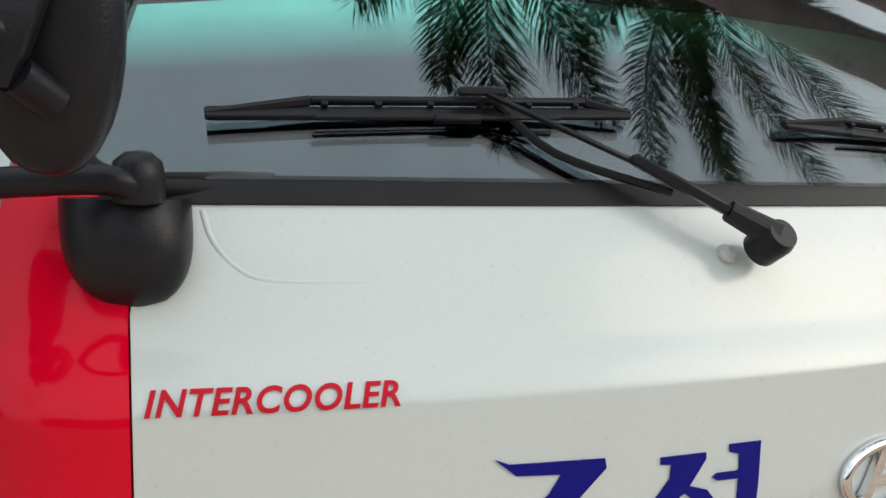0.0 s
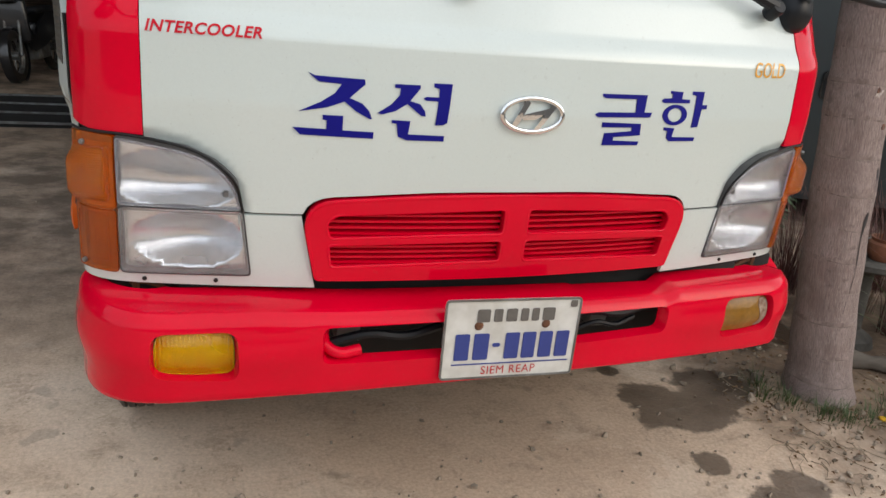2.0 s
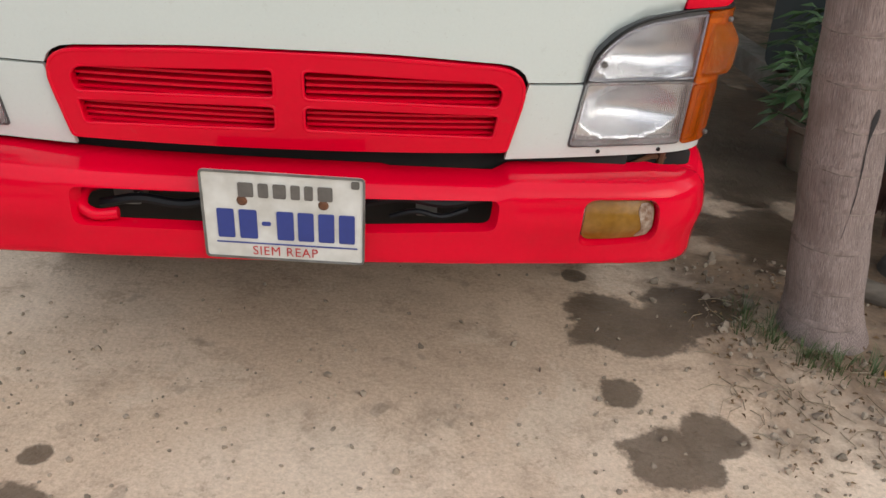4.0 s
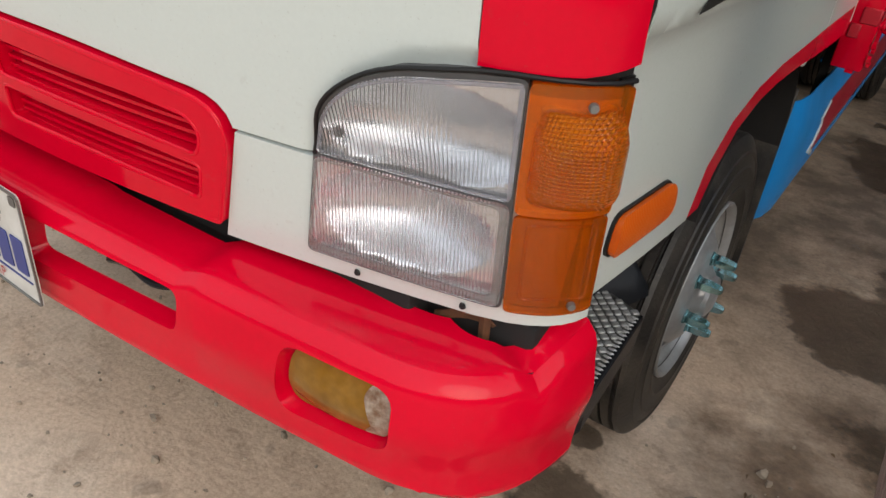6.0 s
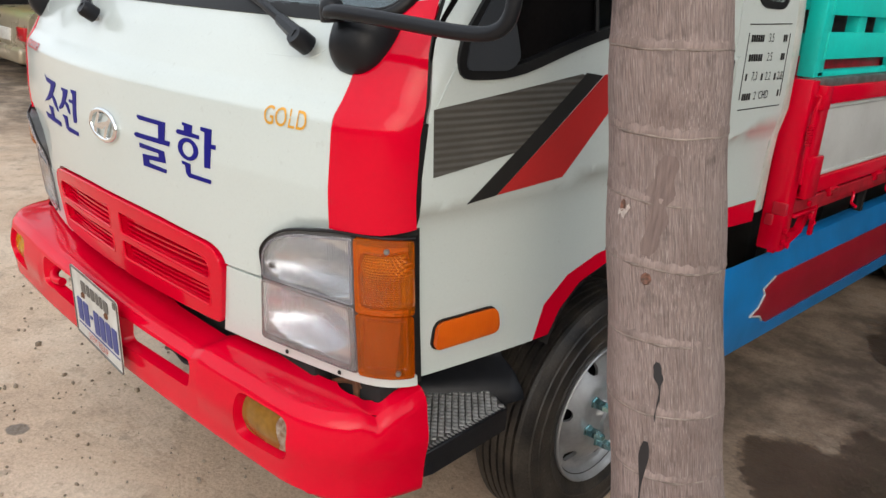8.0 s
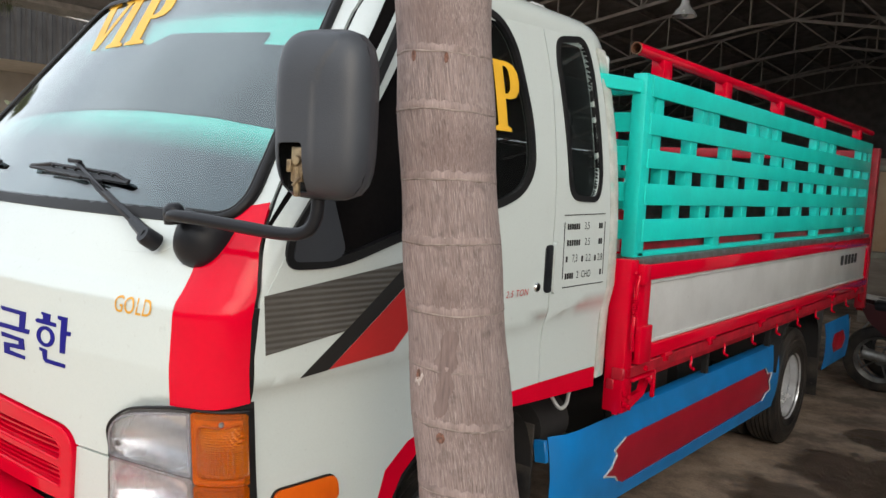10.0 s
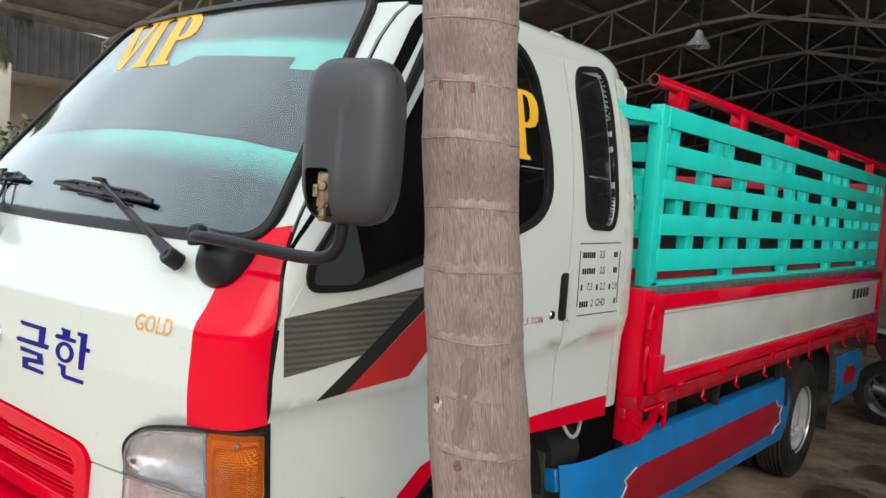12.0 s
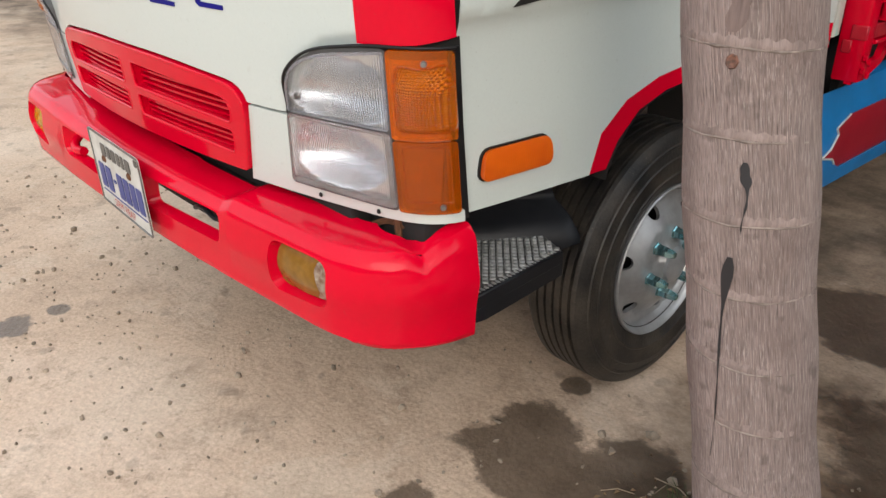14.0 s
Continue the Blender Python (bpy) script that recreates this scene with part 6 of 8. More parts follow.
# ---- ground ----
def ground_material():
    m = bpy.data.materials.new("dirty_concrete")
    m.use_nodes = True
    n, l = m.node_tree.nodes, m.node_tree.links
    b = n["Principled BSDF"]
    tc = n.new("ShaderNodeTexCoord")

    def noise_(scale, detail=8, rough=0.6, dist=0.0):
        q = n.new("ShaderNodeTexNoise")
        q.inputs["Scale"].default_value, q.inputs["Detail"].default_value, q.inputs["Roughness"].default_value, q.inputs["Distortion"].default_value = scale, detail, rough, dist
        l.new(tc.outputs["Object"], q.inputs["Vector"])
        return q.outputs["Fac"]

    def ramp(src, stops):
        r = n.new("ShaderNodeValToRGB")
        r.color_ramp.elements[0].position, r.color_ramp.elements[0].color = stops[0]
        r.color_ramp.elements[1].position, r.color_ramp.elements[1].color = stops[-1]
        for pos, c in stops[1:-1]:
            r.color_ramp.elements.new(pos).color = c
        l.new(src, r.inputs[0])
        return r.outputs[0]

    def mix(fac, a, c, kind="MIX"):
        x = n.new("ShaderNodeMixRGB")
        x.blend_type = kind
        for sock, val in zip(x.inputs, (fac, a, c)):
            if hasattr(val, "is_linked"):
                l.new(val, sock)
            else:
                sock.default_value = val
        return x.outputs[0]

    def math_(op, a, c, d=None):
        x = n.new("ShaderNodeMath")
        x.operation = op
        for sock, val in zip(x.inputs, (a, c) if d is None else (a, c, d)):
            if hasattr(val, "is_linked"):
                l.new(val, sock)
            else:
                sock.default_value = val
        return x.outputs[0]
    base = ramp(noise_(0.9), [(0.32, (0.47, 0.345, 0.245, 1)), (0.5, (0.65, 0.505, 0.380, 1)), (0.66, (0.80, 0.675, 0.550, 1))])
    base = mix(ramp(noise_(4.2, 12, 0.7), [(0.50, (0, 0, 0, 1)), (0.66, (0.75, 0.75, 0.75, 1))]), base, (0.33, 0.245, 0.175, 1))
    base = mix(ramp(noise_(2.3, 12, 0.74, 0.5), [(0.535, (0, 0, 0, 1)), (0.575, (0.62, 0.62, 0.62, 1))]), base, (0.70, 0.585, 0.465, 1))
    base = mix(ramp(noise_(6.5, 12, 0.78, 0.3), [(0.545, (0, 0, 0, 1)), (0.60, (0.55, 0.55, 0.55, 1))]), base, (0.36, 0.262, 0.182, 1))
    base = mix(ramp(noise_(19, 8, 0.7), [(0.60, (0, 0, 0, 1)), (0.66, (0.5, 0.5, 0.5, 1))]), base, (0.24, 0.178, 0.126, 1))
    base = mix(0.34, base, ramp(noise_(75, 8, 0.75), [(0.36, (0.16, 0.118, 0.082, 1)), (0.62, (0.66, 0.555, 0.445, 1))]))
    sep = n.new("ShaderNodeSeparateXYZ")
    l.new(tc.outputs["Object"], sep.inputs[0])
    warp = noise_(2.6, 6)
    wet = None
    for x, y, r in ((1.0, 0.40, 0.24), (1.19, 0.50, 0.20), (1.75, 1.05, 0.38), (1.38, 1.75, 0.30), (1.95, 2.0, 0.75), (2.1, 3.0, 0.65), (1.35, 3.3, 0.42), (1.6, 4.1, 0.6), (2.0, 5.2, 0.8), (-0.604, -0.385, 0.09), (-0.62, -0.24, 0.05), (0.89, 0.06, 0.09), (0.95, -0.19, 0.15), (0.87, 0.73, 0.05), (1.1, -0.1, 0.1), (-1.2, -0.9, 0.08)):
        dx, dy = math_("SUBTRACT", sep.outputs[0], x), math_("SUBTRACT", sep.outputs[1], y)
        d = math_("SQRT", math_("ADD", math_("MULTIPLY", dx, dx), math_("MULTIPLY", dy, dy)), 0)
        k = math_("SUBTRACT", 1.0, math_("DIVIDE", d, r))
        wet = k if wet is None else math_("MAXIMUM", wet, k)
    wet = math_("ADD", wet, math_("MULTIPLY", math_("SUBTRACT", warp, 0.5), 1.7))
    wet = math_("ADD", wet, math_("MULTIPLY", math_("SUBTRACT", noise_(11, 9, 0.72), 0.5), 0.9))
    wetm = ramp(wet, [(0.12, (0, 0, 0, 1)), (0.26, (1, 1, 1, 1))])
    spots = ramp(noise_(7.0, 2, 0.4), [(0.68, (0, 0, 0, 1)), (0.71, (1, 1, 1, 1))])
    base = mix(math_("MULTIPLY", spots, 0.28), base, (0.09, 0.075, 0.06, 1))
    # soil strip by the trees
    sx, sy = math_("DIVIDE", math_("SUBTRACT", sep.outputs[0], 2.62), 1.75), math_("DIVIDE", math_("SUBTRACT", sep.outputs[1], 0.62), 1.12)
    far = math_("SQRT", math_("ADD", math_("MULTIPLY", sx, sx), math_("MULTIPLY", sy, sy)), 0)
    soil = math_("ADD", math_("SUBTRACT", 1.0, far), math_("ADD", math_("MULTIPLY", math_("SUBTRACT", warp, 0.5), 1.1), math_("MULTIPLY", math_("SUBTRACT", noise_(0.8, 5), 0.5), 0.8)))
    soilm = ramp(soil, [(0.0, (0, 0, 0, 1)), (0.3, (1, 1, 1, 1))])
    base = mix(math_("MULTIPLY", soilm, 0.88), base, ramp(noise_(24, 8), [(0.3, (0.075, 0.047, 0.028, 1)), (0.7, (0.20, 0.135, 0.086, 1))]))
    # beyond y = 1, damp and the shed's shade are both put into the colour
    damp_shade = math_("MULTIPLY", ramp(math_("ADD", math_("SUBTRACT", sep.outputs[1], 1.0), math_("MULTIPLY", math_("SUBTRACT", warp, 0.5), 1.6)), [(0.0, (0, 0, 0, 1)), (0.8, (1, 1, 1, 1))]), math_("MULTIPLY", ramp(noise_(1.9, 10, 0.68), [(0.38, (0.42, 0.42, 0.42, 1)), (0.57, (1, 1, 1, 1))]), 0.87))
    base = mix(damp_shade, base, (0.075, 0.057, 0.042, 1))
    base = mix(1.0, base, (1.02, 0.970, 0.925, 1), "MULTIPLY")
    dark = mix(0.72, base, (0.040, 0.026, 0.016, 1))
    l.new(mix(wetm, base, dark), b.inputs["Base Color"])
    rr = n.new("ShaderNodeMapRange")
    rr.inputs["To Min"].default_value, rr.inputs["To Max"].default_value = 0.82, 0.30
    l.new(wetm, rr.inputs[0])
    l.new(rr.outputs[0], b.inputs["Roughness"])
    bp = n.new("ShaderNodeBump")
    bp.inputs["Strength"].default_value, bp.inputs["Distance"].default_value = 0.42, 0.012
    l.new(math_("ADD", math_("MULTIPLY", noise_(70, 8), 0.45), math_("MULTIPLY", noise_(14, 6), 1.6)), bp.inputs["Height"])
    l.new(bp.outputs[0], b.inputs["Normal"])
    return m


GROUND = ground_material()


def soil_z(x, y):
    """The soil is heaped a little round the palm's foot."""
    heap = 0.055 * math.exp(-((x - 1.66) / 0.42) ** 2 - ((y - 0.44) / 0.30) ** 2)
    return heap + 0.006 * math.sin(13 * x + 5 * y) * math.sin(11 * y - 4 * x) * min(1.0, heap / 0.02)


bm = bmesh.new()
xs = sorted(set([-150, -60, -25] + [round(-10 + 0.5 * k, 3) for k in range(41)] + [round(0.7 + 0.04 * k, 3) for k in range(50)] + [25, 60, 150]))
ys = sorted(set([-150, -60, -25] + [round(-10 + 0.5 * k, 3) for k in range(41)] + [round(-0.3 + 0.04 * k, 3) for k in range(38)] + [25, 60, 150]))
grid = [[bm.verts.new((x, y, soil_z(x, y))) for y in ys] for x in xs]
for a, b in zip(grid, grid[1:]):
    for k in range(len(ys) - 1):
        bm.faces.new((a[k], b[k], b[k + 1], a[k + 1]))
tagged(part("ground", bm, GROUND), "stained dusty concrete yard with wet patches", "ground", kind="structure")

# pebbles and crumbs
PEB = mat("pebble", (0.36, 0.29, 0.22), 0.85, col2=(0.17, 0.135, 0.10), scale=6, fine=0.3, bump=0.4)
rng = random.Random(5)
bm = bmesh.new()


def pebble(bm, x, y, r):
    m = Matrix.Translation((x, y, soil_z(x, y) + r * 0.3)) @ pose(0, 0, 0, rng.uniform(0, 360), rng.uniform(0, 360), rng.uniform(0, 360)) @ Matrix.Diagonal((r, r * rng.uniform(0.6, 1), r * rng.uniform(0.5, 0.8), 1))
    got = bmesh.ops.create_icosphere(bm, subdivisions=1, radius=1, matrix=m)
    for v in got["verts"]:
        v.co += Vector((rng.uniform(-1, 1), rng.uniform(-1, 1), rng.uniform(-1, 1))) * r * 0.18


for k in range(750):
    x, y = rng.uniform(-2.2, 1.4), rng.gauss(-0.35, 0.5)
    pebble(bm, x, y, abs(rng.gauss(0, 0.005)) + 0.0025)
for k in range(420):
    x, y = 1.25 + abs(rng.gauss(0, 0.5)), rng.uniform(-0.7, 0.9)
    pebble(bm, x, y, abs(rng.gauss(0, 0.006)) + 0.003)
for k in range(160):
    pebble(bm, rng.uniform(-3.5, -0.9), rng.uniform(0.2, 5.5), abs(rng.gauss(0, 0.004)) + 0.0025)
tagged(part("gravel", bm, PEB), "scattered grey pebbles and crumbs on the concrete", "gravel", kind="stuff")
for x, y, r in ((1.158, 0.69, 0.022), (1.12, 0.56, 0.016), (1.30, 0.56, 0.02), (1.42, 0.50, 0.026), (1.36, 0.30, 0.02), (1.06, 0.60, 0.014)):
    bm = bmesh.new()
    pebble(bm, x, y, r)
    tagged(part("stone", bm, PEB), "small pale grey stone lying on wet soil", "stone", "stones by the palm")

# twigs and dry leaves round the palm's foot
TWIG = mat("dry_twig", (0.34, 0.27, 0.19), 0.85, col2=(0.20, 0.15, 0.10), scale=30, fine=0.3)
DRY = mat("dry_leaf", (0.24, 0.15, 0.075), 0.8, col2=(0.13, 0.085, 0.05), scale=20, fine=0.3)
bt, bl = bmesh.new(), bmesh.new()
for k in range(130):
    x, y, a = 1.22 + abs(rng.gauss(0, 0.5)), rng.gauss(0.12, 0.22), rng.uniform(0, 6.28)
    ln, h = rng.uniform(0.03, 0.13), soil_z(x, y) + rng.uniform(0.001, 0.003)
    q = [Vector((x, y, h)), Vector((x + ln * 0.5 * math.cos(a), y + ln * 0.5 * math.sin(a), h + rng.uniform(0, 0.006))), Vector((x + ln * math.cos(a + 0.25), y + ln * math.sin(a + 0.25), h))]
    n = Vector((-math.sin(a), math.cos(a), 0)) * rng.uniform(0.0006, 0.0012)
    v = [[bt.verts.new(c + o) for o in (n, Vector((0, 0, 0.003)), -n)] for c in q]
    for c, d in zip(v, v[1:]):
        for j in range(2):
            bt.faces.new((c[j], c[j + 1], d[j + 1], d[j]))
for k in range(420):
    x, y, a = 1.2 + abs(rng.gauss(0, 0.6)), rng.gauss(0.2, 0.32), rng.uniform(0, 6.28)
    ln, w = rng.uniform(0.004, 0.014), rng.uniform(0.002, 0.005)
    d, n = Vector((math.cos(a), math.sin(a), 0)), Vector((-math.sin(a), math.cos(a), 0))
    c = Vector((x, y, soil_z(x, y) + 0.005))
    v = [bl.verts.new(c + o) for o in (d * -ln, n * w + Vector((0, 0, rng.uniform(0.002, 0.01))), d * ln, n * -w + Vector((0, 0, rng.uniform(0.002, 0.01))))]
    bl.faces.new(v[:3])
    bl.faces.new((v[0], v[2], v[3]))
tagged(part("twigs", bt, TWIG), "dry twigs strewn over the soil", "twigs", kind="stuff")
tagged(part("leaf_litter", bl, DRY), "curled brown leaf litter over the soil", "leaves", kind="stuff")

# ---- palm trees ----
BARK = mat("palm_bark", (0.318, 0.247, 0.228), 0.88, col2=(0.218, 0.165, 0.150), scale=9, fine=0.75, bump=1.0, bscale=520)
for node in BARK.node_tree.nodes:
    if node.type == "MAPPING":
        # the fibres follow the leaning trunk
        node.vector_type = "TEXTURE"
        node.inputs["Scale"].default_value = (1, 1, 26)
        node.inputs["Rotation"].default_value = (radians(2.0), radians(-10.6), 0)
bn, bl = BARK.node_tree.nodes, BARK.node_tree.links
bsdf = bn["Principled BSDF"]
fibre_map = [q for q in bn if q.type == "MAPPING"][0]
cloth = bsdf.inputs["Base Color"].links[0].from_socket
for sc, lo, hi, tint, amount, src in ((640, 0.57, 0.66, (0.085, 0.062, 0.056), 0.62, True), (760, 0.56, 0.66, (0.52, 0.44, 0.41), 0.55, True), (7, 0.52, 0.70, (0.150, 0.102, 0.090), 0.45, False), (26, 0.62, 0.72, (0.10, 0.075, 0.068), 0.5, False)):
    # dark cracks, pale fibres, damp patches
    nz = bn.new("ShaderNodeTexNoise")
    nz.inputs["Scale"].default_value, nz.inputs["Detail"].default_value = sc, 3
    if src:
        bl.new(fibre_map.outputs[0], nz.inputs["Vector"])
    else:
        wide = bn.new("ShaderNodeTexCoord")
        bl.new(wide.outputs["Object"], nz.inputs["Vector"])
    rng = bn.new("ShaderNodeMapRange")
    rng.inputs["From Min"].default_value, rng.inputs["From Max"].default_value, rng.inputs["To Max"].default_value = lo, hi, amount
    bl.new(nz.outputs["Fac"], rng.inputs[0])
    mx = bn.new("ShaderNodeMixRGB")
    mx.inputs[2].default_value = (*tint, 1)
    bl.new(rng.outputs[0], mx.inputs[0])
    bl.new(cloth, mx.inputs[1])
    cloth = mx.outputs[0]
bl.new(cloth, bsdf.inputs["Base Color"])
BARKRING = mat("palm_ring_scar", (0.30, 0.245, 0.215), 0.9, col2=(0.13, 0.10, 0.085), scale=30, fine=0.3, bump=0.5)
RINGBAND = mat("palm_ring_band", (0.31, 0.24, 0.22), 0.9, col2=(0.20, 0.152, 0.138), scale=30, fine=0.5, bump=0.7, bscale=260, stretch=(1, 1, 0.15))
KNOT = mat("bark_wound", (0.24, 0.11, 0.075), 0.85, col2=(0.08, 0.05, 0.04), scale=120, fine=0.5, bump=0.8)
SAP = mat("sap_stain", (0.24, 0.178, 0.160), 0.88, col2=(0.15, 0.108, 0.098), scale=9, fine=0.6, bump=0.8, bscale=260, stretch=(1, 1, 0.075))
TAR = mat("dried_tar", (0.02, 0.019, 0.022), 0.5, fine=0.2)
LEAF = mat("palm_leaf", (0.045, 0.085, 0.025), 0.5, col2=(0.07, 0.11, 0.035), scale=3, fine=0.2)
LEAF2 = mat("pale_palm_leaf", (0.12, 0.15, 0.07), 0.55, col2=(0.17, 0.17, 0.09), scale=3, fine=0.2)


def frond(base, yaw, rise, length, droop, seed, leaf_len=0.48):
    """A bushy foxtail leaf: a bowed rib with narrow leaflets all round it."""
    r = random.Random(seed)
    d = Vector((math.cos(yaw), math.sin(yaw), 0))
    pts = []
    for k in range(15):
        t = k / 14
        pts.append(Vector(base) + d * length * t * (1 - 0.18 * t) + Vector((0, 0, rise * t - droop * t * t)))
    bm = tube(pts, [0.018 * (1 - 0.85 * k / 14) + 0.002 for k in range(15)], 5)
    for k in range(1, 70):
        t = 0.10 + 0.9 * k / 70
        i = min(13, int(t * 14))
        p = pts[i].lerp(pts[i + 1], t * 14 - i)
        along = (pts[i + 1] - pts[i]).normalized()
        sidev = along.cross(Vector((0, 0, 1))).normalized()
        up = sidev.cross(along)
        ll = leaf_len * (0.35 + 1.2 * math.sin(math.pi * min(1, t * 0.9 + 0.08)) * 0.62) * r.uniform(0.85, 1.12)
        for s in range(5):
            turn = 2 * math.pi * (s + r.uniform(-0.3, 0.3)) / 5 + k * 0.6
            w = along * 0.75 + (sidev * math.cos(turn) + up * math.sin(turn)) * 0.75
            w.normalize()
            q1 = p + w * ll * 0.5 + Vector((0, 0, -0.02))
            q2 = p + w * ll + Vector((0, 0, -0.10 * ll / 0.4 - r.uniform(0, 0.08)))
            wd = along * 0.012
            v = [bm.verts.new(c) for c in (p - wd * 0.5, p + wd * 0.5, q1 + wd, q2, q1 - wd)]
            bm.faces.new((v[0], v[1], v[2], v[4]))
            bm.faces.new((v[4], v[2], v[3]))
    return bm


def palm(base, lean_xy, height, r0, n, seed, leaf, label, marks=False, length=2.3, bow=0.0, curve=0.0):
    r = random.Random(seed)
    tree = holder("palm_tree", label, "palm tree", "palms round the yard", at=base)

    def axis(z):
        e = min(z, 2.0) + 0.5 * (1 - math.exp(-max(0, z - 2.0) / 0.5))
        return Vector((lean_xy[0] * e + bow * e * e, lean_xy[1] * e + curve * max(0.0, z - 2.0) ** 2, z - 0.03 * math.exp(-z / 0.1)))

    def rad(z):
        return r0 * (1 + 0.24 * math.exp(-z / 0.14) + 0.30 * math.exp(-z / 0.05) - 0.06 * min(1.5, z) - 0.05 * min(0.8, max(0.0, z - 1.3))) + 0.0022 * math.sin(z * 22 + seed)
    zs = [height * k / 150 for k in range(151)]
    part("trunk", tube([axis(z) for z in zs], [rad(z) for z in zs], 28), BARK, tree, "grey ringed palm trunk")
    z = 0.12
    while z < min(height, 2.6):
        q = [axis(z) + Vector(((rad(z) - 0.0004) * math.cos(a), (rad(z) - 0.0004) * math.sin(a), 0.0025 * math.sin(2 * a + seed + z * 9) + 0.001 * math.sin(7 * a + z * 31))) for a in (2 * math.pi * k / 28 for k in range(29))]
        part("ring_scar", tube(q, [0.0012 + 0.0009 * (1 + math.sin(3 * k + z * 40)) for k in range(29)], 6, False), BARKRING, tree)
        band, rows_ = bmesh.new(), []
        for k in range(29):
            a = 2 * math.pi * k / 28
            wob = 0.0025 * math.sin(2 * a + seed + z * 9)
            rows_.append([band.verts.new(axis(z + dz) + Vector(((rad(z + dz) + lift) * math.cos(a), (rad(z + dz) + lift) * math.sin(a), wob + 0.0012 * math.sin(5 * a + dz * 900 + z * 17) * (lift < 0)))) for dz, lift in ((-0.002, -0.0006), (0.003, 0.0010), (0.010, 0.0012), (0.018, -0.0006))])
        for p, q in zip(rows_, rows_[1:]):
            for j in range(3):
                band.faces.new((p[j], q[j], q[j + 1], p[j + 1]))
        part("ring_band", band, RINGBAND, tree)
        z += r.uniform(0.11, 0.14)
    for k in range(n):
        yaw = 2 * math.pi * (k / n) + r.uniform(-0.25, 0.25)
        up = r.uniform(0.2, 1.5)
        part("frond", frond(axis(height), yaw, up * length * 0.75, length * r.uniform(0.85, 1.1), r.uniform(0.6, 1.1) * length * 0.85, seed * 50 + k), leaf, tree, "feathery green palm leaf")
    if marks:
        for zc, a0, w, h, turn, tb in ((0.912, -1.12, 0.017, 0.115, -0.06, 0.42), (0.62, -1.36, 0.019, 0.39, -0.43, 0.26)):
            bm = bmesh.new()
            rows = []
            for i in range(25):
                t = i / 24
                zz = zc + h / 2 - h * t
                ww = max(w * math.sin(math.pi * min(1, (t + 0.03) / tb)) ** 0.8 * (1 + 0.18 * math.sin(31 * t)), 0.0052 * (1.15 - t) + 0.0012 * math.sin(23 * t + zc * 7))
                aa = a0 + turn * t + 0.03 * math.sin(7 * t + zc * 5)
                rows.append([bm.verts.new(axis(zz) + Vector(((rad(zz) + 0.0015) * math.cos(aa + q * ww / 0.11), (rad(zz) + 0.0015) * math.sin(aa + q * ww / 0.11), 0))) for q in (-0.5, -0.2, 0.2, 0.5)])
            for a, b in zip(rows, rows[1:]):
                for j in range(3):
                    bm.faces.new((a[j], a[j + 1], b[j + 1], b[j]))
            part("tar_run", bm, TAR, tree, "black run of dried tar")
        scuff = bmesh.new()
        rows = []
        for i in range(9):
            t = i / 8
            aa, zz = -1.90 + 0.27 * t, 1.212 + 0.016 * t + 0.004 * math.sin(9 * t)
            hh = 0.007 * math.sin(math.pi * (0.08 + 0.84 * t)) * (1 + 0.4 * math.sin(17 * t))
            rows.append([scuff.verts.new(axis(z_) + Vector(((rad(z_) + 0.0018) * math.cos(aa), (rad(z_) + 0.0018) * math.sin(aa), 0))) for z_ in (zz - hh, zz + hh)])
        for a, b in zip(rows, rows[1:]):
            scuff.faces.new((a[0], b[0], b[1], a[1]))
        part("scuff", scuff, mat("bare_wood_scuff", (0.62, 0.55, 0.50), 0.8, col2=(0.40, 0.33, 0.30), scale=90, fine=0.3), tree, "pale scuff in the bark")
        for zc, a0, w, h in ((1.275, -0.98, 0.045, 0.10), (1.20, -1.10, 0.035, 0.09)):
            bm = bmesh.new()
            rows = []
            for i in range(11):
                t = i / 10
                zz = zc + h / 2 - h * t
                ww = w * math.sin(math.pi * (0.06 + 0.88 * t)) ** 0.6 * (1 + 0.25 * math.sin(11 * t + zc * 30))
                rows.append([bm.verts.new(axis(zz) + Vector(((rad(zz) + 0.0008) * math.cos(a0 + s * ww / 0.11 - 0.25 * t), (rad(zz) + 0.0008) * math.sin(a0 + s * ww / 0.11 - 0.25 * t), 0))) for s in (-0.5, -0.25, 0, 0.25, 0.5)])
            for a, b in zip(rows, rows[1:]):
                for j in range(4):
                    bm.faces.new((a[j], a[j + 1], b[j + 1], b[j]))
            part("sap_stain", bm, SAP, tree, "reddish brown sap stain")
        for zc, a0 in ((1.849, -1.55), (1.845, -0.85), (1.114, -1.35), (1.229, -1.80)):
            q = axis(zc) + Vector((rad(zc) * math.cos(a0), rad(zc) * math.sin(a0), 0))
            part("knot", lathe([(0.012, -0.003), (0.009, 0.0022), (0.005, 0.0008), (0, 0.0)], 7, Matrix.Translation(q) @ Vector((math.cos(a0), math.sin(a0), 0)).to_track_quat("Z", "Y").to_matrix().to_4x4() @ Matrix.Diagonal((0.75 + 0.3 * math.sin(zc * 40), 1.1, 1, 1))), KNOT, tree)
    return tree


palm((1.626, 0.380, 0), (-0.234, -0.035), 5.8, 0.1102, 12, 1, LEAF, "grey ringed palm tree beside the truck's front wheel", True, length=2.3, bow=0.043, curve=0.06)
palm((3.7, 1.05, 0), (0.02, 0.0), 6.4, 0.12, 17, 2, LEAF, "palm tree growing beside the table and grasses", length=2.7)
palm((-13.6, 3.55, 0), (0.0, 0.02), 4.3, 0.12, 16, 3, LEAF2, "pale drooping palm tree by the white columns", length=2.0)

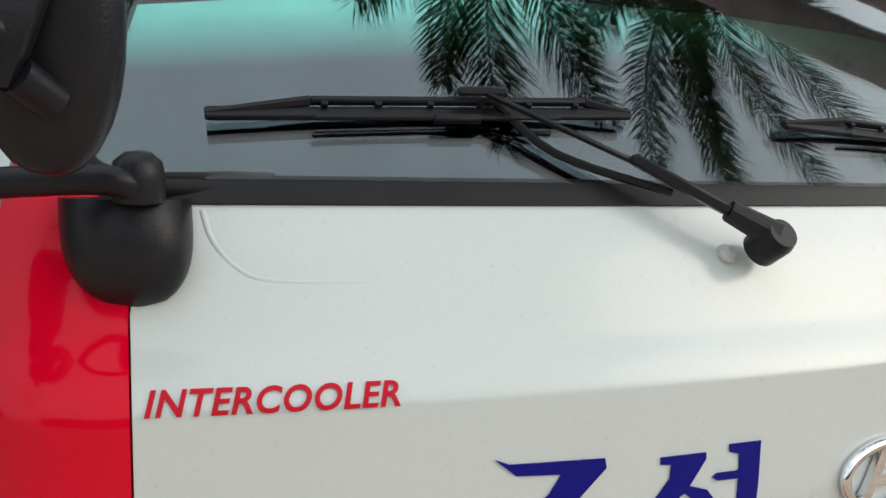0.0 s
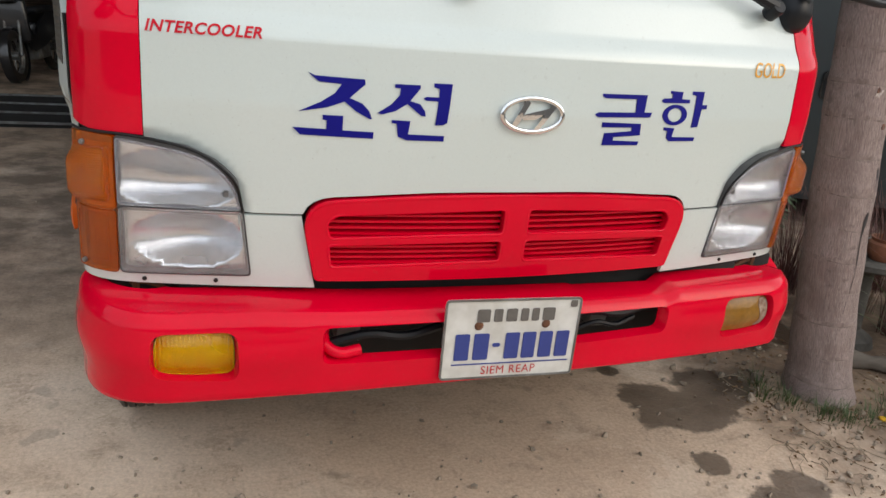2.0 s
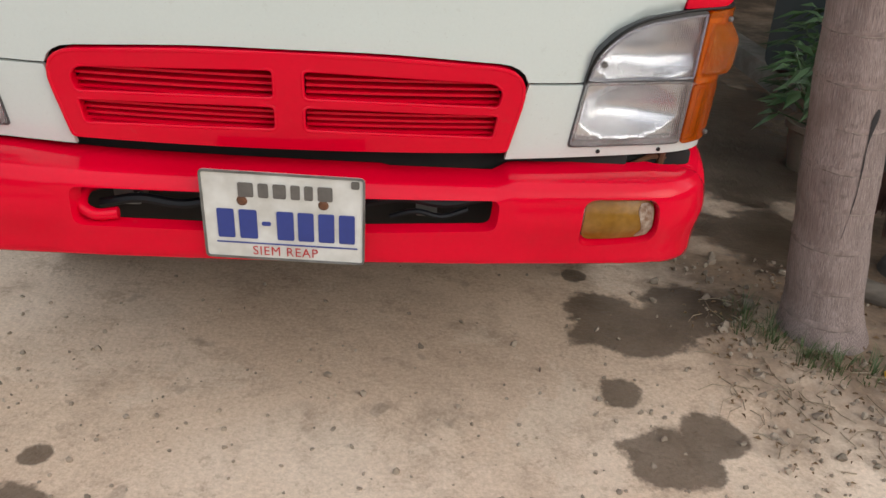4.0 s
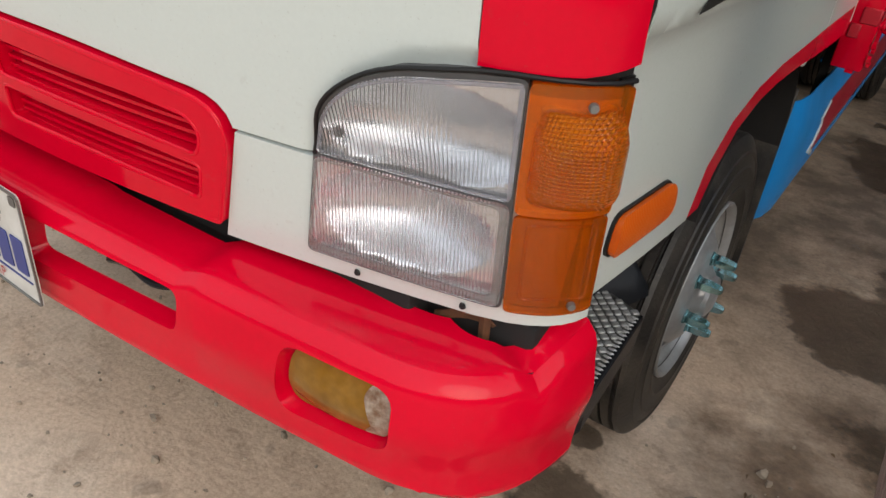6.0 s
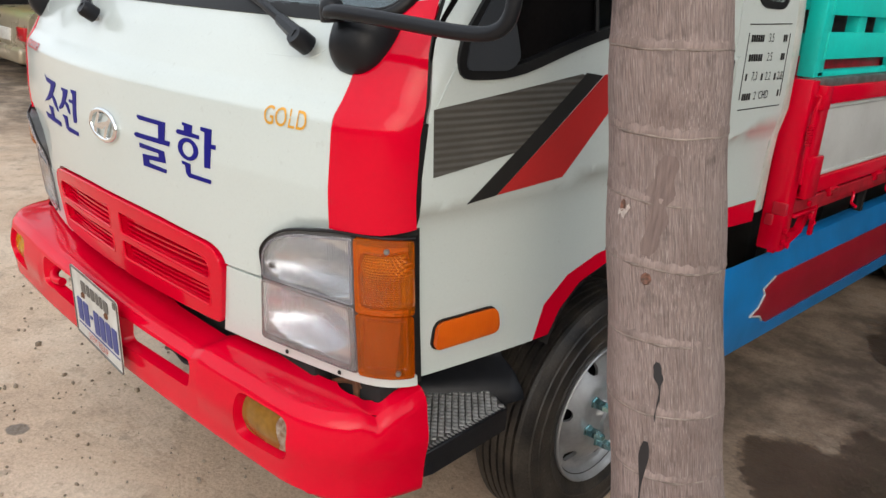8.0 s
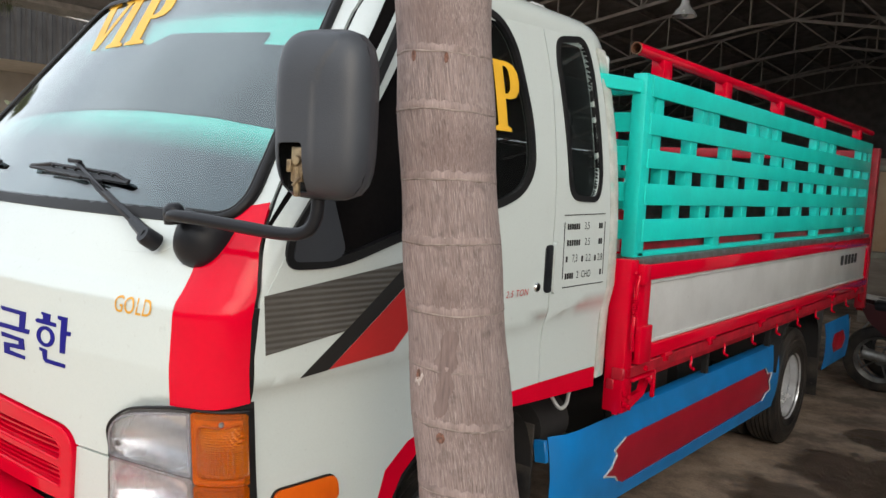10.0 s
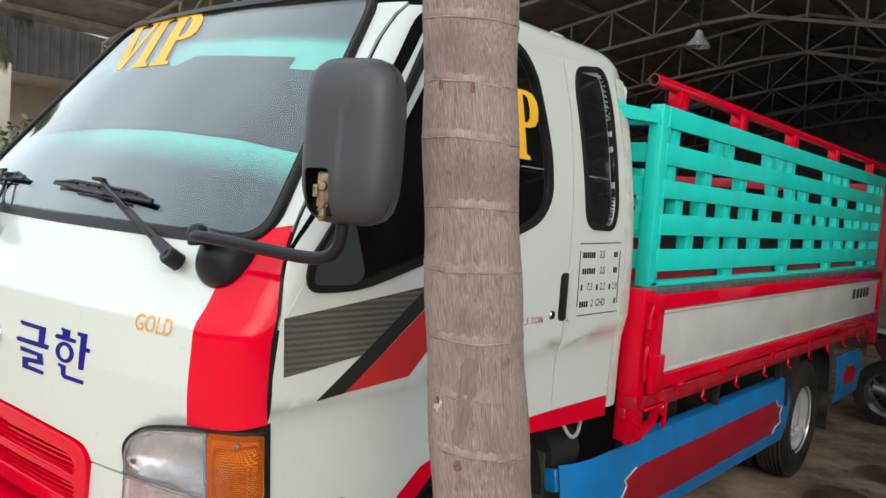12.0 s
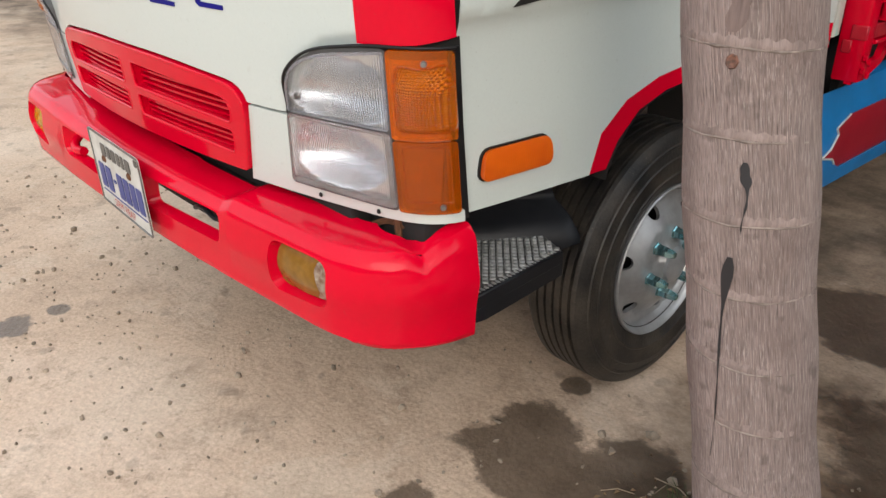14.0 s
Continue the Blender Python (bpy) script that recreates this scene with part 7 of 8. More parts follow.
# ---- things by the trees ----
WOODG = mat("weathered_wood", (0.17, 0.14, 0.11), 0.8, col2=(0.09, 0.075, 0.06), scale=12, fine=0.3, bump=0.6, bscale=60, stretch=(0.15, 1, 1))
STONE = mat("table_stone", (0.10, 0.092, 0.08), 0.85, col2=(0.06, 0.054, 0.047), scale=12, fine=0.3, bump=0.4)
CLAY = mat("terracotta", (0.26, 0.10, 0.05), 0.7, col2=(0.18, 0.07, 0.04), scale=14, fine=0.2)
GRASS = mat("grass_blade", (0.055, 0.09, 0.026), 0.55, col2=(0.09, 0.12, 0.04), scale=5, fine=0.2)
PLUME = mat("dry_red_grass", (0.12, 0.055, 0.05), 0.8, col2=(0.17, 0.09, 0.07), scale=9, fine=0.3)
GREEN = mat("broad_leaf", (0.05, 0.10, 0.03), 0.4, col2=(0.03, 0.065, 0.02), scale=8, fine=0.2)
table = holder("round_table", "weathered grey round stone garden table beside a palm", "table", at=(2.20, 0.82, 0))
part("tabletop", lathe([(0, 0.46), (0.255, 0.46), (0.27, 0.452), (0.27, 0.430), (0.255, 0.42), (0, 0.415)], 40), STONE, table)
part("pedestal", lathe([(0, 0.0), (0.13, 0.0), (0.12, 0.04), (0.06, 0.08), (0.055, 0.35), (0.11, 0.415)], 20), STONE, table)
pot = holder("plant_pot", "small terracotta pot on the table with red grass in it", "pot", at=(2.15, 0.69, 0.46))
cup = part("cup", lathe([(0, 0), (0.026, 0), (0.031, 0.02), (0.034, 0.075), (0.031, 0.075), (0.027, 0.02), (0, 0.012)], 20), mat("pale_blue_enamel", (0.16, 0.26, 0.27), 0.3, fine=0.1, col2=(0.12, 0.2, 0.2)))
cup.location = (2.045, 0.74, 0.46)
tagged(cup, "small pale blue cup standing beside the plant pot", "cup")
part("pot_body", lathe([(0, 0), (0.055, 0), (0.078, 0.04), (0.074, 0.075), (0.062, 0.085), (0.068, 0.10), (0.06, 0.10), (0.05, 0.07), (0, 0.07)], 24), CLAY, pot)


def blades(n, spread, hmin, hmax, width, seed, curl=0.5):
    r = random.Random(seed)
    bm = bmesh.new()
    for k in range(n):
        a, d = r.uniform(0, 6.283), r.uniform(0, spread)
        h, c = r.uniform(hmin, hmax), r.uniform(0.2, 1) * curl
        base = Vector((d * math.cos(a), d * math.sin(a), 0))
        out = Vector((math.cos(a + r.uniform(-0.6, 0.6)), math.sin(a + r.uniform(-0.6, 0.6)), 0))
        wv = out.cross(Vector((0, 0, 1))) * width
        rows = []
        for i in range(6):
            t = i / 5
            p = base + out * h * c * t * t + Vector((0, 0, h * (t - 0.45 * c * t * t * t)))
            rows.append([bm.verts.new(p - wv * (1 - t * 0.92)), bm.verts.new(p + wv * (1 - t * 0.92))])
        for x, y in zip(rows, rows[1:]):
            bm.faces.new((x[0], x[1], y[1], y[0]))
    return bm


part("red_grass", moved(blades(60, 0.05, 0.10, 0.24, 0.003, 8, 0.4), Matrix.Translation((0, 0, 0.08))), PLUME, pot)


def clump(name, at, bm, m, label, cat):
    ob = part(name, bm, m)
    ob.location = at
    return tagged(ob, label, cat, kind="stuff" if name == "grass_tuft" else "")


for k, (x, y, n) in enumerate(((2.35, 0.30, 90), (2.62, 0.45, 90), (2.25, 0.45, 60), (2.8, 0.15, 60), (2.5, -0.05, 50))):
    clump("long_grass", (x, y, 0), blades(n, 0.12, 0.25, 0.62, 0.006, 20 + k, 0.9), GRASS, "clump of long arching green grass", "grass")
for k, (x, y) in enumerate(((2.55, 0.85), (2.75, 0.70), (2.6, 1.15), (2.35, 1.15), (2.9, 1.0), (3.0, 1.4), (2.7, 1.5), (2.4, 1.45))):
    clump("red_plume_grass", (x, y, 0), blades(120, 0.10, 0.45, 0.85, 0.003, 40 + k, 0.9), PLUME, "sprawling clump of dry red plume grass", "grass")
for k, (x, y) in enumerate(((1.43, 0.30), (1.37, 0.38), (1.50, 0.22), (1.58, 0.17), (1.68, 0.16), (1.80, 0.20), (1.40, 0.47), (1.46, 0.36), (1.55, 0.22), (1.88, 0.26))):
    clump("grass_tuft", (x, y, soil_z(x, y) - 0.004), blades(60, 0.07, 0.03, 0.085, 0.0018, 60 + k, 1.0), GRASS, "thin short grass growing at the palm's foot", "grass")


def shrub(at, n, size, seed, label):
    """A potted plant of broad pointed leaves on stalks."""
    r = random.Random(seed)
    sh = holder("shrub", label, "shrub", at=at)
    part("pot", lathe([(0, 0), (0.11, 0), (0.15, 0.20), (0.17, 0.21), (0.17, 0.24), (0.15, 0.24), (0.14, 0.2), (0, 0.2)], 24), mat("cement_pot", (0.24, 0.19, 0.14), 0.85, fine=0.2, bump=0.3), sh)
    bm = bmesh.new()
    st = bmesh.new()
    for k in range(n):
        a, h = r.uniform(0, 6.283), r.uniform(0.25, 1.0) * size
        tip = Vector((math.cos(a) * 0.28 * r.uniform(0.2, 1), math.sin(a) * 0.28 * r.uniform(0.2, 1), 0.2 + h))
        out = Vector((math.cos(a), math.sin(a), r.uniform(-0.5, 0.5))).normalized()
        sd = out.cross(Vector((0, 0, 1))).normalized()
        L, W = r.uniform(0.10, 0.18), r.uniform(0.018, 0.035)
        v = [bm.verts.new(tip + c) for c in (Vector(), out * L * 0.4 + sd * W, out * L + Vector((0, 0, -0.03)), out * L * 0.4 - sd * W, out * L * 0.45 + Vector((0, 0, 0.012)))]
        bm.faces.new((v[0], v[1], v[4]))
        bm.faces.new((v[1], v[2], v[4]))
        bm.faces.new((v[2], v[3], v[4]))
        bm.faces.new((v[3], v[0], v[4]))
        if k % 4 == 0:
            st = join(st, tube([(0, 0, 0.2), tip], 0.004, 5))
    part("leaves", bm, GREEN, sh, "pointed dark green leaves")
    part("stalks", st, GREEN, sh)
    return sh


shrub((2.28, 1.9, 0), 150, 0.36, 4, "leafy green shrub in a cement pot beside the truck")
shrub((2.52, 2.35, 0), 150, 0.5, 5, "leafy green shrub in a cement pot by the kerb")
LOGN = len(bend([(0, 0, 0), (1, 0, 0), (2, 0, 0), (3, 0, 0), (4, 0, 0)], 8))
log = holder("log", "weathered grey log lying in the grass", "log")
part("log_body", tube(bend([(1.84, 0.62, 0.055), (2.08, 0.47, 0.06), (2.25, 0.36, 0.05), (2.6, 0.22, 0.055), (2.9, 0.12, 0.06)], 8), [0.038 + 0.007 * math.sin(k * 0.7) + 0.004 * math.sin(k * 1.9) for k in range(LOGN)], 14), WOODG, log)
YEL = mat("yellow_plastic", (0.75, 0.42, 0.01), 0.4, fine=0.1)
wr = part("plastic_wrapper", beam((1.72, 0.16, soil_z(1.72, 0.16) + 0.006), (1.84, 0.11, soil_z(1.84, 0.11) + 0.010), 0.035, 0.009, 0.003), YEL)
tagged(wr, "flat yellow plastic scrap lying on the soil", "wrapper")
post_ = holder("steel_post", "grey blue painted steel post standing beside the shrubs", "post", at=(2.47, 1.8, 0))
PGREY = mat("grey_blue_post_paint", (0.085, 0.10, 0.115), 0.5, col2=(0.06, 0.072, 0.08), scale=7, fine=0.2, bump=0.1)
part("post_tube", beam((0, 0, -0.02), (-0.10, 0, 2.1), 0.085, 0.06, 0.008), PGREY, post_)
part("foot_plate", box(-0.08, 0.08, -0.07, 0.07, -0.005, 0.012, 0.003), PGREY, post_)
# ---- kerb, sheet metal door, grey pickup ----
KERB = mat("old_concrete", (0.34, 0.31, 0.27), 0.85, col2=(0.22, 0.195, 0.165), scale=7, fine=0.25, bump=0.5)
tagged(part("kerb", join(*[box(2.62, 2.80, 2.2 + 0.86 * k, 2.2 + 0.86 * k + 0.85, -0.02, 0.15, 0.015) for k in range(4)]), KERB), "rough grey concrete kerb", "kerb", kind="structure")
ZINC = mat("corrugated_zinc", (0.60, 0.60, 0.59), 0.5, 0.1, col2=(0.46, 0.46, 0.45), scale=5, fine=0.2, bump=0.1)


def corrugated(x0, x1, z0, z1, pitch, depth, y=0.0, thick=0.004):
    """A ribbed metal sheet standing in a plane of constant y."""
    bm = bmesh.new()
    xs, n = [], int((x1 - x0) / pitch)
    for k in range(n):
        a = x0 + pitch * k
        xs += [(a, 0), (a + pitch * 0.30, 0), (a + pitch * 0.45, depth), (a + pitch * 0.80, depth), (a + pitch * 0.95, 0)]
    lo = [bm.verts.new((x, y - d, z0)) for x, d in xs]
    hi = [bm.verts.new((x, y - d, z1)) for x, d in xs]
    for k in range(len(xs) - 1):
        bm.faces.new((lo[k], lo[k + 1], hi[k + 1], hi[k]))
    return bm


gate_leaf = holder("metal_door", "grey corrugated sheet metal door leaf standing ajar", "door", at=(2.12, 4.85, 0))
part("door_sheet", corrugated(0, 0.62, 0.08, 2.6, 0.085, 0.03), ZINC, gate_leaf)
part("door_frame", join(beam((0, 0.03, 0.08), (0, 0.03, 2.6), 0.04, 0.04), beam((0.6, 0.03, 0.08), (0.6, 0.03, 2.6), 0.04, 0.04), beam((0, 0.03, 0.1), (0.6, 0.03, 0.1), 0.04, 0.04)), STEEL, gate_leaf)
PICK = mat("grey_blue_car_paint", (0.027, 0.036, 0.039), 0.30, 0.1, col2=(0.021, 0.028, 0.031), scale=2, fine=0.05, coat=0.15)
CARGL = mat("dark_car_glass", (0.01, 0.012, 0.013), 0.05, fine=0.05)
pick = holder("pickup", "dusty grey blue pickup truck parked beyond the kerb", "pickup", at=(2.78, 2.95, 0))
pick.rotation_euler = (0, 0, radians(-27))
prof = rounded([(-0.35, 0.20), (-0.38, 0.95), (-0.30, 1.12), (-0.08, 1.16), (0.35, 1.75), (2.3, 1.80), (2.8, 1.18), (4.0, 1.12), (4.05, 0.20)], 0.08, 4)
bm = bmesh.new()
a = [bm.verts.new((x, 0.0 + 0.10 * max(0, (z - 1.1) / 0.7), z)) for x, z in prof]
b = [bm.verts.new((x, 1.75 - 0.10 * max(0, (z - 1.1) / 0.7), z)) for x, z in prof]
bm.faces.new(a)
bm.faces.new(b[::-1])
for k in range(len(a)):
    bm.faces.new((a[k - 1], b[k - 1], b[k], a[k]))
bmesh.ops.recalc_face_normals(bm, faces=bm.faces)
body = part("body", bm, PICK, pick, "grey blue painted body")
side_p = lambda x, z: (x, -0.002 + 0.10 * max(0, (z - 1.1) / 0.7), z)
PKR = Vector((1.5, 0.9, 0.8))
for w in ([(0.08, 1.20), (0.36, 1.62), (0.56, 1.66), (0.60, 1.22)], [(0.90, 1.25), (0.84, 1.68), (2.2, 1.70), (2.55, 1.22)]):
    wo = rounded(w, [0.10, 0.05, 0.05, 0.05], 5)
    if w[0][0] > 0.5:
        part("bright_trim", sheet(inset(wo, -0.030), side_p, holes=(inset(wo, -0.020),), step=0.2, off=0.005, thick=0.006, ref=PKR), GREYP, body)
    part("window", sheet(wo, side_p, step=0.2, off=0.004, thick=0.006, ref=PKR), CARGL, body)
    part("window_trim", sheet(inset(wo, -0.02), side_p, holes=(wo,), step=0.2, off=0.006, thick=0.008, ref=PKR), RUBBER2, body)
handle_o = rounded([(0.765, 0.925), (0.765, 1.105), (0.945, 1.105), (0.945, 0.925)], 0.035, 4)
part("handle_cup", sheet(handle_o, side_p, step=0.05, off=0.003, thick=0.004, ref=PKR), DARK, body, "dark handle recess")
part("handle_rim", sheet(inset(handle_o, -0.008), side_p, holes=(handle_o,), step=0.05, off=0.006, thick=0.008, ref=PKR), CARGL, body)
part("door_handle", box(0.785, 0.925, -0.034, -0.016, 1.03, 1.07, 0.010), CARGL, body, "dark glossy door handle")
for x in (0.68, 2.6):
    part("door_gap", beam((x, -0.002, 0.5), (x, -0.002, 1.18), 0.006, 0.003), DARK, body)
for x in (0.2, 3.3):
    part("wheel", lathe([(0.19, -0.2), (0.34, -0.2), (0.36, -0.16), (0.36, -0.04), (0.34, 0), (0.22, 0.005), (0.19, -0.02), (0.05, -0.03), (0, -0.02)], 32, pose(x, 0.02, 0.36, 90)), RUBBER, pick)

# ---- shed behind the truck ----
ROOFM = ribs(mat("corrugated_roof", (0.46, 0.455, 0.44), 0.5, 0.2, col2=(0.31, 0.305, 0.29), scale=3, fine=0.25), 9, "X", 0.6, 0.03)
TRUSS = mat("painted_truss_steel", (0.52, 0.50, 0.47), 0.6, 0.0, col2=(0.38, 0.36, 0.335), scale=6, fine=0.2)
WALLM = mat("dusty_block_wall", (0.22, 0.21, 0.195), 0.9, col2=(0.14, 0.132, 0.122), scale=4, fine=0.25, bump=0.3)
SX0, SX1, SY0, SY1 = -13.0, 7.5, 3.3, 28.0
ridge = -3.0


def roof_z(x):
    return 6.3 - abs(x - ridge) * 0.20


for x0, x1 in ((SX0, ridge), (ridge, SX1)):
    bm = bmesh.new()
    n = 40
    rows = []
    for k in range(n + 1):
        x = x0 + (x1 - x0) * k / n
        rows.append([bm.verts.new((x, y, roof_z(x))) for y in (SY0, SY1)] + [bm.verts.new((x, y, roof_z(x) + 0.05)) for y in (SY1, SY0)])
    for a, b in zip(rows, rows[1:]):
        for j in range(4):
            bm.faces.new((a[j], a[(j + 1) % 4], b[(j + 1) % 4], b[j]))
    tagged(part("ceiling", bm, ROOFM), "dark corrugated metal shed roof on trusses", "roof", kind="structure")
for y in (3.6, 6.4, 9.8, 13.2, 16.6, 20.0, 23.4, 26.8):
    tr = holder("roof_truss", "pale painted steel roof truss of angle bars", "truss", "trusses of the shed", "structure", at=(0, y, 0))
    nn = 22
    xs_ = [SX0 + (SX1 - SX0) * k / nn for k in range(nn + 1)]
    topc = [(x, 0, roof_z(x) - 0.15) for x in xs_]
    botc = [(x, 0, roof_z(x) - 0.15 - 0.55 - 0.25 * (1 - abs(x - ridge) / 10)) for x in xs_]
    for a, b in zip(topc, topc[1:]):
        part("top_chord", beam(a, b, 0.06, 0.06, 0), TRUSS, tr)
    for a, b in zip(botc, botc[1:]):
        part("bottom_chord", beam(a, b, 0.06, 0.06, 0), TRUSS, tr)
    for k in range(nn):
        part("web_bar", beam(topc[k], botc[k], 0.035, 0.035, 0), TRUSS, tr)
        part("web_bar", beam(botc[k] if k % 2 else topc[k], topc[k + 1] if k % 2 else botc[k + 1], 0.032, 0.032, 0), TRUSS, tr)
for k in range(16):
    x = SX0 + (SX1 - SX0) * (k + 0.5) / 16
    tagged(part("purlin", beam((x, SY0, roof_z(x) - 0.06), (x, SY1, roof_z(x) - 0.06), 0.06, 0.10, 0), TRUSS), "steel roof purlin", "purlin", "purlins of the shed", "structure")
tagged(part("wall_north", box(SX0, SX1, SY1, SY1 + 0.2, 0, 6.4, 0), WALLM), "dusty block wall at the back of the shed", "wall", kind="structure")
# unseen east wall, added to hold back side light and darken window reflections
tagged(part("wall_east", join(box(SX1, SX1 + 0.2, 4.8, SY1, 0, 4.15, 0), box(SX1, SX1 + 0.15, -9.0, 4.8, 0, 1.9, 0)), WALLM), "dusty block side wall added to close in the shed", "wall", kind="structure")
tagged(part("wall_west", box(SX0 - 0.2, SX0, SY0 + 6, SY1, 0, 4.4, 0), WALLM), "dusty block side wall added to close in the shed", "wall", kind="structure")
# unseen wall, added so the paint reflects a darker horizon
tagged(part("wall_south", box(-22, 18, -13.2, -13.0, 0, 3.4, 0), WALLM), "plain weathered wall added behind the camera for reflections", "wall", kind="structure")
for x, y in ((SX0 + 0.3, 3.0), (SX1 - 0.4, 3.0), (3.3, 9.8), (3.3, 16.6), (-6.0, 9.8)):
    tagged(part("column", join(beam((x, y, 0), (x, y, roof_z(x) - 0.5), 0.16, 0.16, 0.01), box(x - 0.16, x + 0.16, y - 0.16, y + 0.16, 0, 0.03, 0.004)), TRUSS), "painted steel shed column", "column", "columns of the shed", "structure")
lampo = holder("hanging_lamp", "unlit bell shaped metal lamp hanging from the shed roof", "lamp", at=(-0.79, 6.4, 3.28))
part("shade", lathe([(0.02, 0.16), (0.035, 0.15), (0.045, 0.10), (0.09, 0.05), (0.12, 0.0), (0.115, 0.0), (0.085, 0.05), (0.03, 0.10), (0, 0.12)], 28), BRIGHT, lampo)
part("cable", tube([(0, 0, 0.15), (0, 0, 1.70)], 0.006, 6), DARK, lampo)
part("bulb", lathe([(0, -0.01), (0.025, 0.01), (0.03, 0.04), (0.015, 0.08)], 16), GREYP, lampo)
# floor grating
gr = holder("floor_grating", "dark steel plate lying on the shed floor", "grating", at=(-2.1, 6.3, 0))
part("plate_sheet", box(-0.45, 0.62, -0.7, 0.8, 0.0, 0.03, 0.004), DARK, gr)
part("rim", join(*[beam((-0.45, y, 0.04), (0.62, y, 0.04), 0.02, 0.02) for y in (-0.7, -0.2, 0.3, 0.8)]), STEEL, gr)


def motorbike(at, turn, paint, label, kind="scooter"):
    """A parked small motorcycle, nose along local +y."""
    m = holder("motorcycle", label, "motorcycle", "motorcycles in the shed", at=at)
    m.rotation_euler = (0, radians(7), radians(turn))
    for y in (-0.62, 0.62):
        w = part("wheel", lathe([(0.20, -0.04), (0.25, -0.045), (0.28, -0.03), (0.29, 0), (0.28, 0.03), (0.25, 0.045), (0.20, 0.04), (0.20, -0.04)], 28, pose(0, y, 0.29, 0, 90, 0)), RUBBER, m)
        part("wheel_rim", lathe([(0.20, -0.03), (0.17, 0), (0.20, 0.03)], 24, pose(0, y, 0.29, 0, 90, 0)), STEEL, w)
        part("hub", join(tube([(-0.05, y, 0.29), (0.05, y, 0.29)], 0.045, 12), *[tube([(0, y, 0.29), (0, y + 0.19 * math.cos(t), 0.29 + 0.19 * math.sin(t))], 0.008, 5) for t in (2 * math.pi * k / 5 for k in range(5))]), STEEL, w)
    side_o = rounded([(-0.72, 0.62), (-0.80, 0.78), (-0.40, 0.76), (-0.05, 0.62), (0.15, 0.48), (0.35, 0.55), (0.45, 0.92), (0.52, 0.92), (0.48, 0.55), (0.30, 0.30), (-0.1, 0.34), (-0.45, 0.42)], 0.05, 3)
    part("fairing", join(sheet(side_o, plane_yz(0.11), step=0.1, thick=0.03, ref=Vector((0, 0, 0.5))), sheet(side_o, plane_yz(-0.11), step=0.1, thick=0.03, ref=Vector((0, 0, 0.5))), box(-0.10, 0.10, -0.42, -0.1, 0.40, 0.62, 0.04)), paint, m)
    part("seat", moved(box(-0.12, 0.12, -0.70, 0.02, 0.72, 0.80, 0.035, 3), Matrix.Translation((0, 0, 0))), BLACKP, m)
    part("front_apron", join(box(-0.17, 0.17, 0.42, 0.52, 0.42, 0.90, 0.04, 3), box(-0.11, 0.11, 0.46, 0.62, 0.86, 1.02, 0.045, 3)), paint, m)
    part("headlamp", box(-0.08, 0.08, 0.60, 0.65, 0.89, 0.99, 0.02, 3), PLAINLENS, m)
    part("handlebar", join(tube(bend([(-0.34, 0.30, 1.02), (-0.2, 0.42, 1.03), (0, 0.45, 1.0), (0.2, 0.42, 1.03), (0.34, 0.30, 1.02)], 4), 0.014, 8), *[tube([(s * 0.22, 0.42, 1.03), (s * 0.28, 0.42, 1.20)], 0.005, 6) for s in (1, -1)]), BLACKP, m)
    for s in (1, -1):
        part("mirror", lathe([(0, 0.012), (0.05, 0.008), (0.055, 0), (0.05, -0.008), (0, -0.012)], 16, pose(s * 0.28, 0.42, 1.22, 80)), BLACKP, m)
    part("fork", join(*[tube([(s * 0.075, 0.62, 0.29), (s * 0.075, 0.48, 0.75)], 0.018, 8) for s in (1, -1)]), STEEL, m)
    part("front_fender", lathe([(0.31, -0.05), (0.325, 0), (0.31, 0.05)], 24, pose(0, 0.62, 0.29, 0, 90, 0)), paint, m)
    part("engine", join(box(-0.10, 0.10, -0.30, 0.15, 0.20, 0.40, 0.03), tube([(0.10, -0.1, 0.25), (0.12, -0.75, 0.36)], [0.02, 0.05], 12)), STEEL, m)
    part("tail_light", box(-0.07, 0.07, -0.83, -0.77, 0.70, 0.77, 0.012), mat("tail_red", (0.4, 0.01, 0.01), 0.2), m)
    part("rear_plate", box(-0.09, 0.09, -0.88, -0.875, 0.48, 0.60, 0.003), PLATE, m)
    return m


WHITEB = mat("bike_white", (0.36, 0.37, 0.38), 0.3, coat=0.4)
BLACKB = mat("bike_black", (0.015, 0.015, 0.017), 0.3, coat=0.5)
REDB = mat("bike_dark_red", (0.045, 0.007, 0.010), 0.35, coat=0.2)
BLUEB = mat("bike_blue", (0.02, 0.10, 0.35), 0.3, coat=0.4)
motorbike((1.80, 7.10, 0.0), 100, WHITEB, "white scooter parked in the shed beside the truck's tail")
motorbike((1.78, 6.50, 0.0), 275, REDB, "dark red motorcycle with a black seat parked behind the truck")
motorbike((1.9, 8.6, 0.0), 255, BLUEB, "blue motorcycle parked in the shed")
motorbike((-2.35, 8.9, 0.0), 170, BLACKB, "black scooter with a number plate parked in the dark shed")
motorbike((-3.3, 8.7, 0.0), 160, BLACKB, "black motorcycle parked in the dark shed")
motorbike((-1.55, 9.6, 0.0), 175, BLACKB, "black motorcycle parked in the dark shed")
PLY = mat("plywood", (0.34, 0.25, 0.15), 0.7, col2=(0.26, 0.19, 0.11), scale=6, fine=0.15, stretch=(0.2, 1, 1))
board_ = part("wooden_board", moved(box(-0.30, 0.34, -0.13, 0.13, -0.010, 0.010, 0.004), pose(1.66, 6.48, 0.835, 0, -6, 12)), PLY)
tagged(board_, "pale plywood board laid over a motorcycle seat", "board")
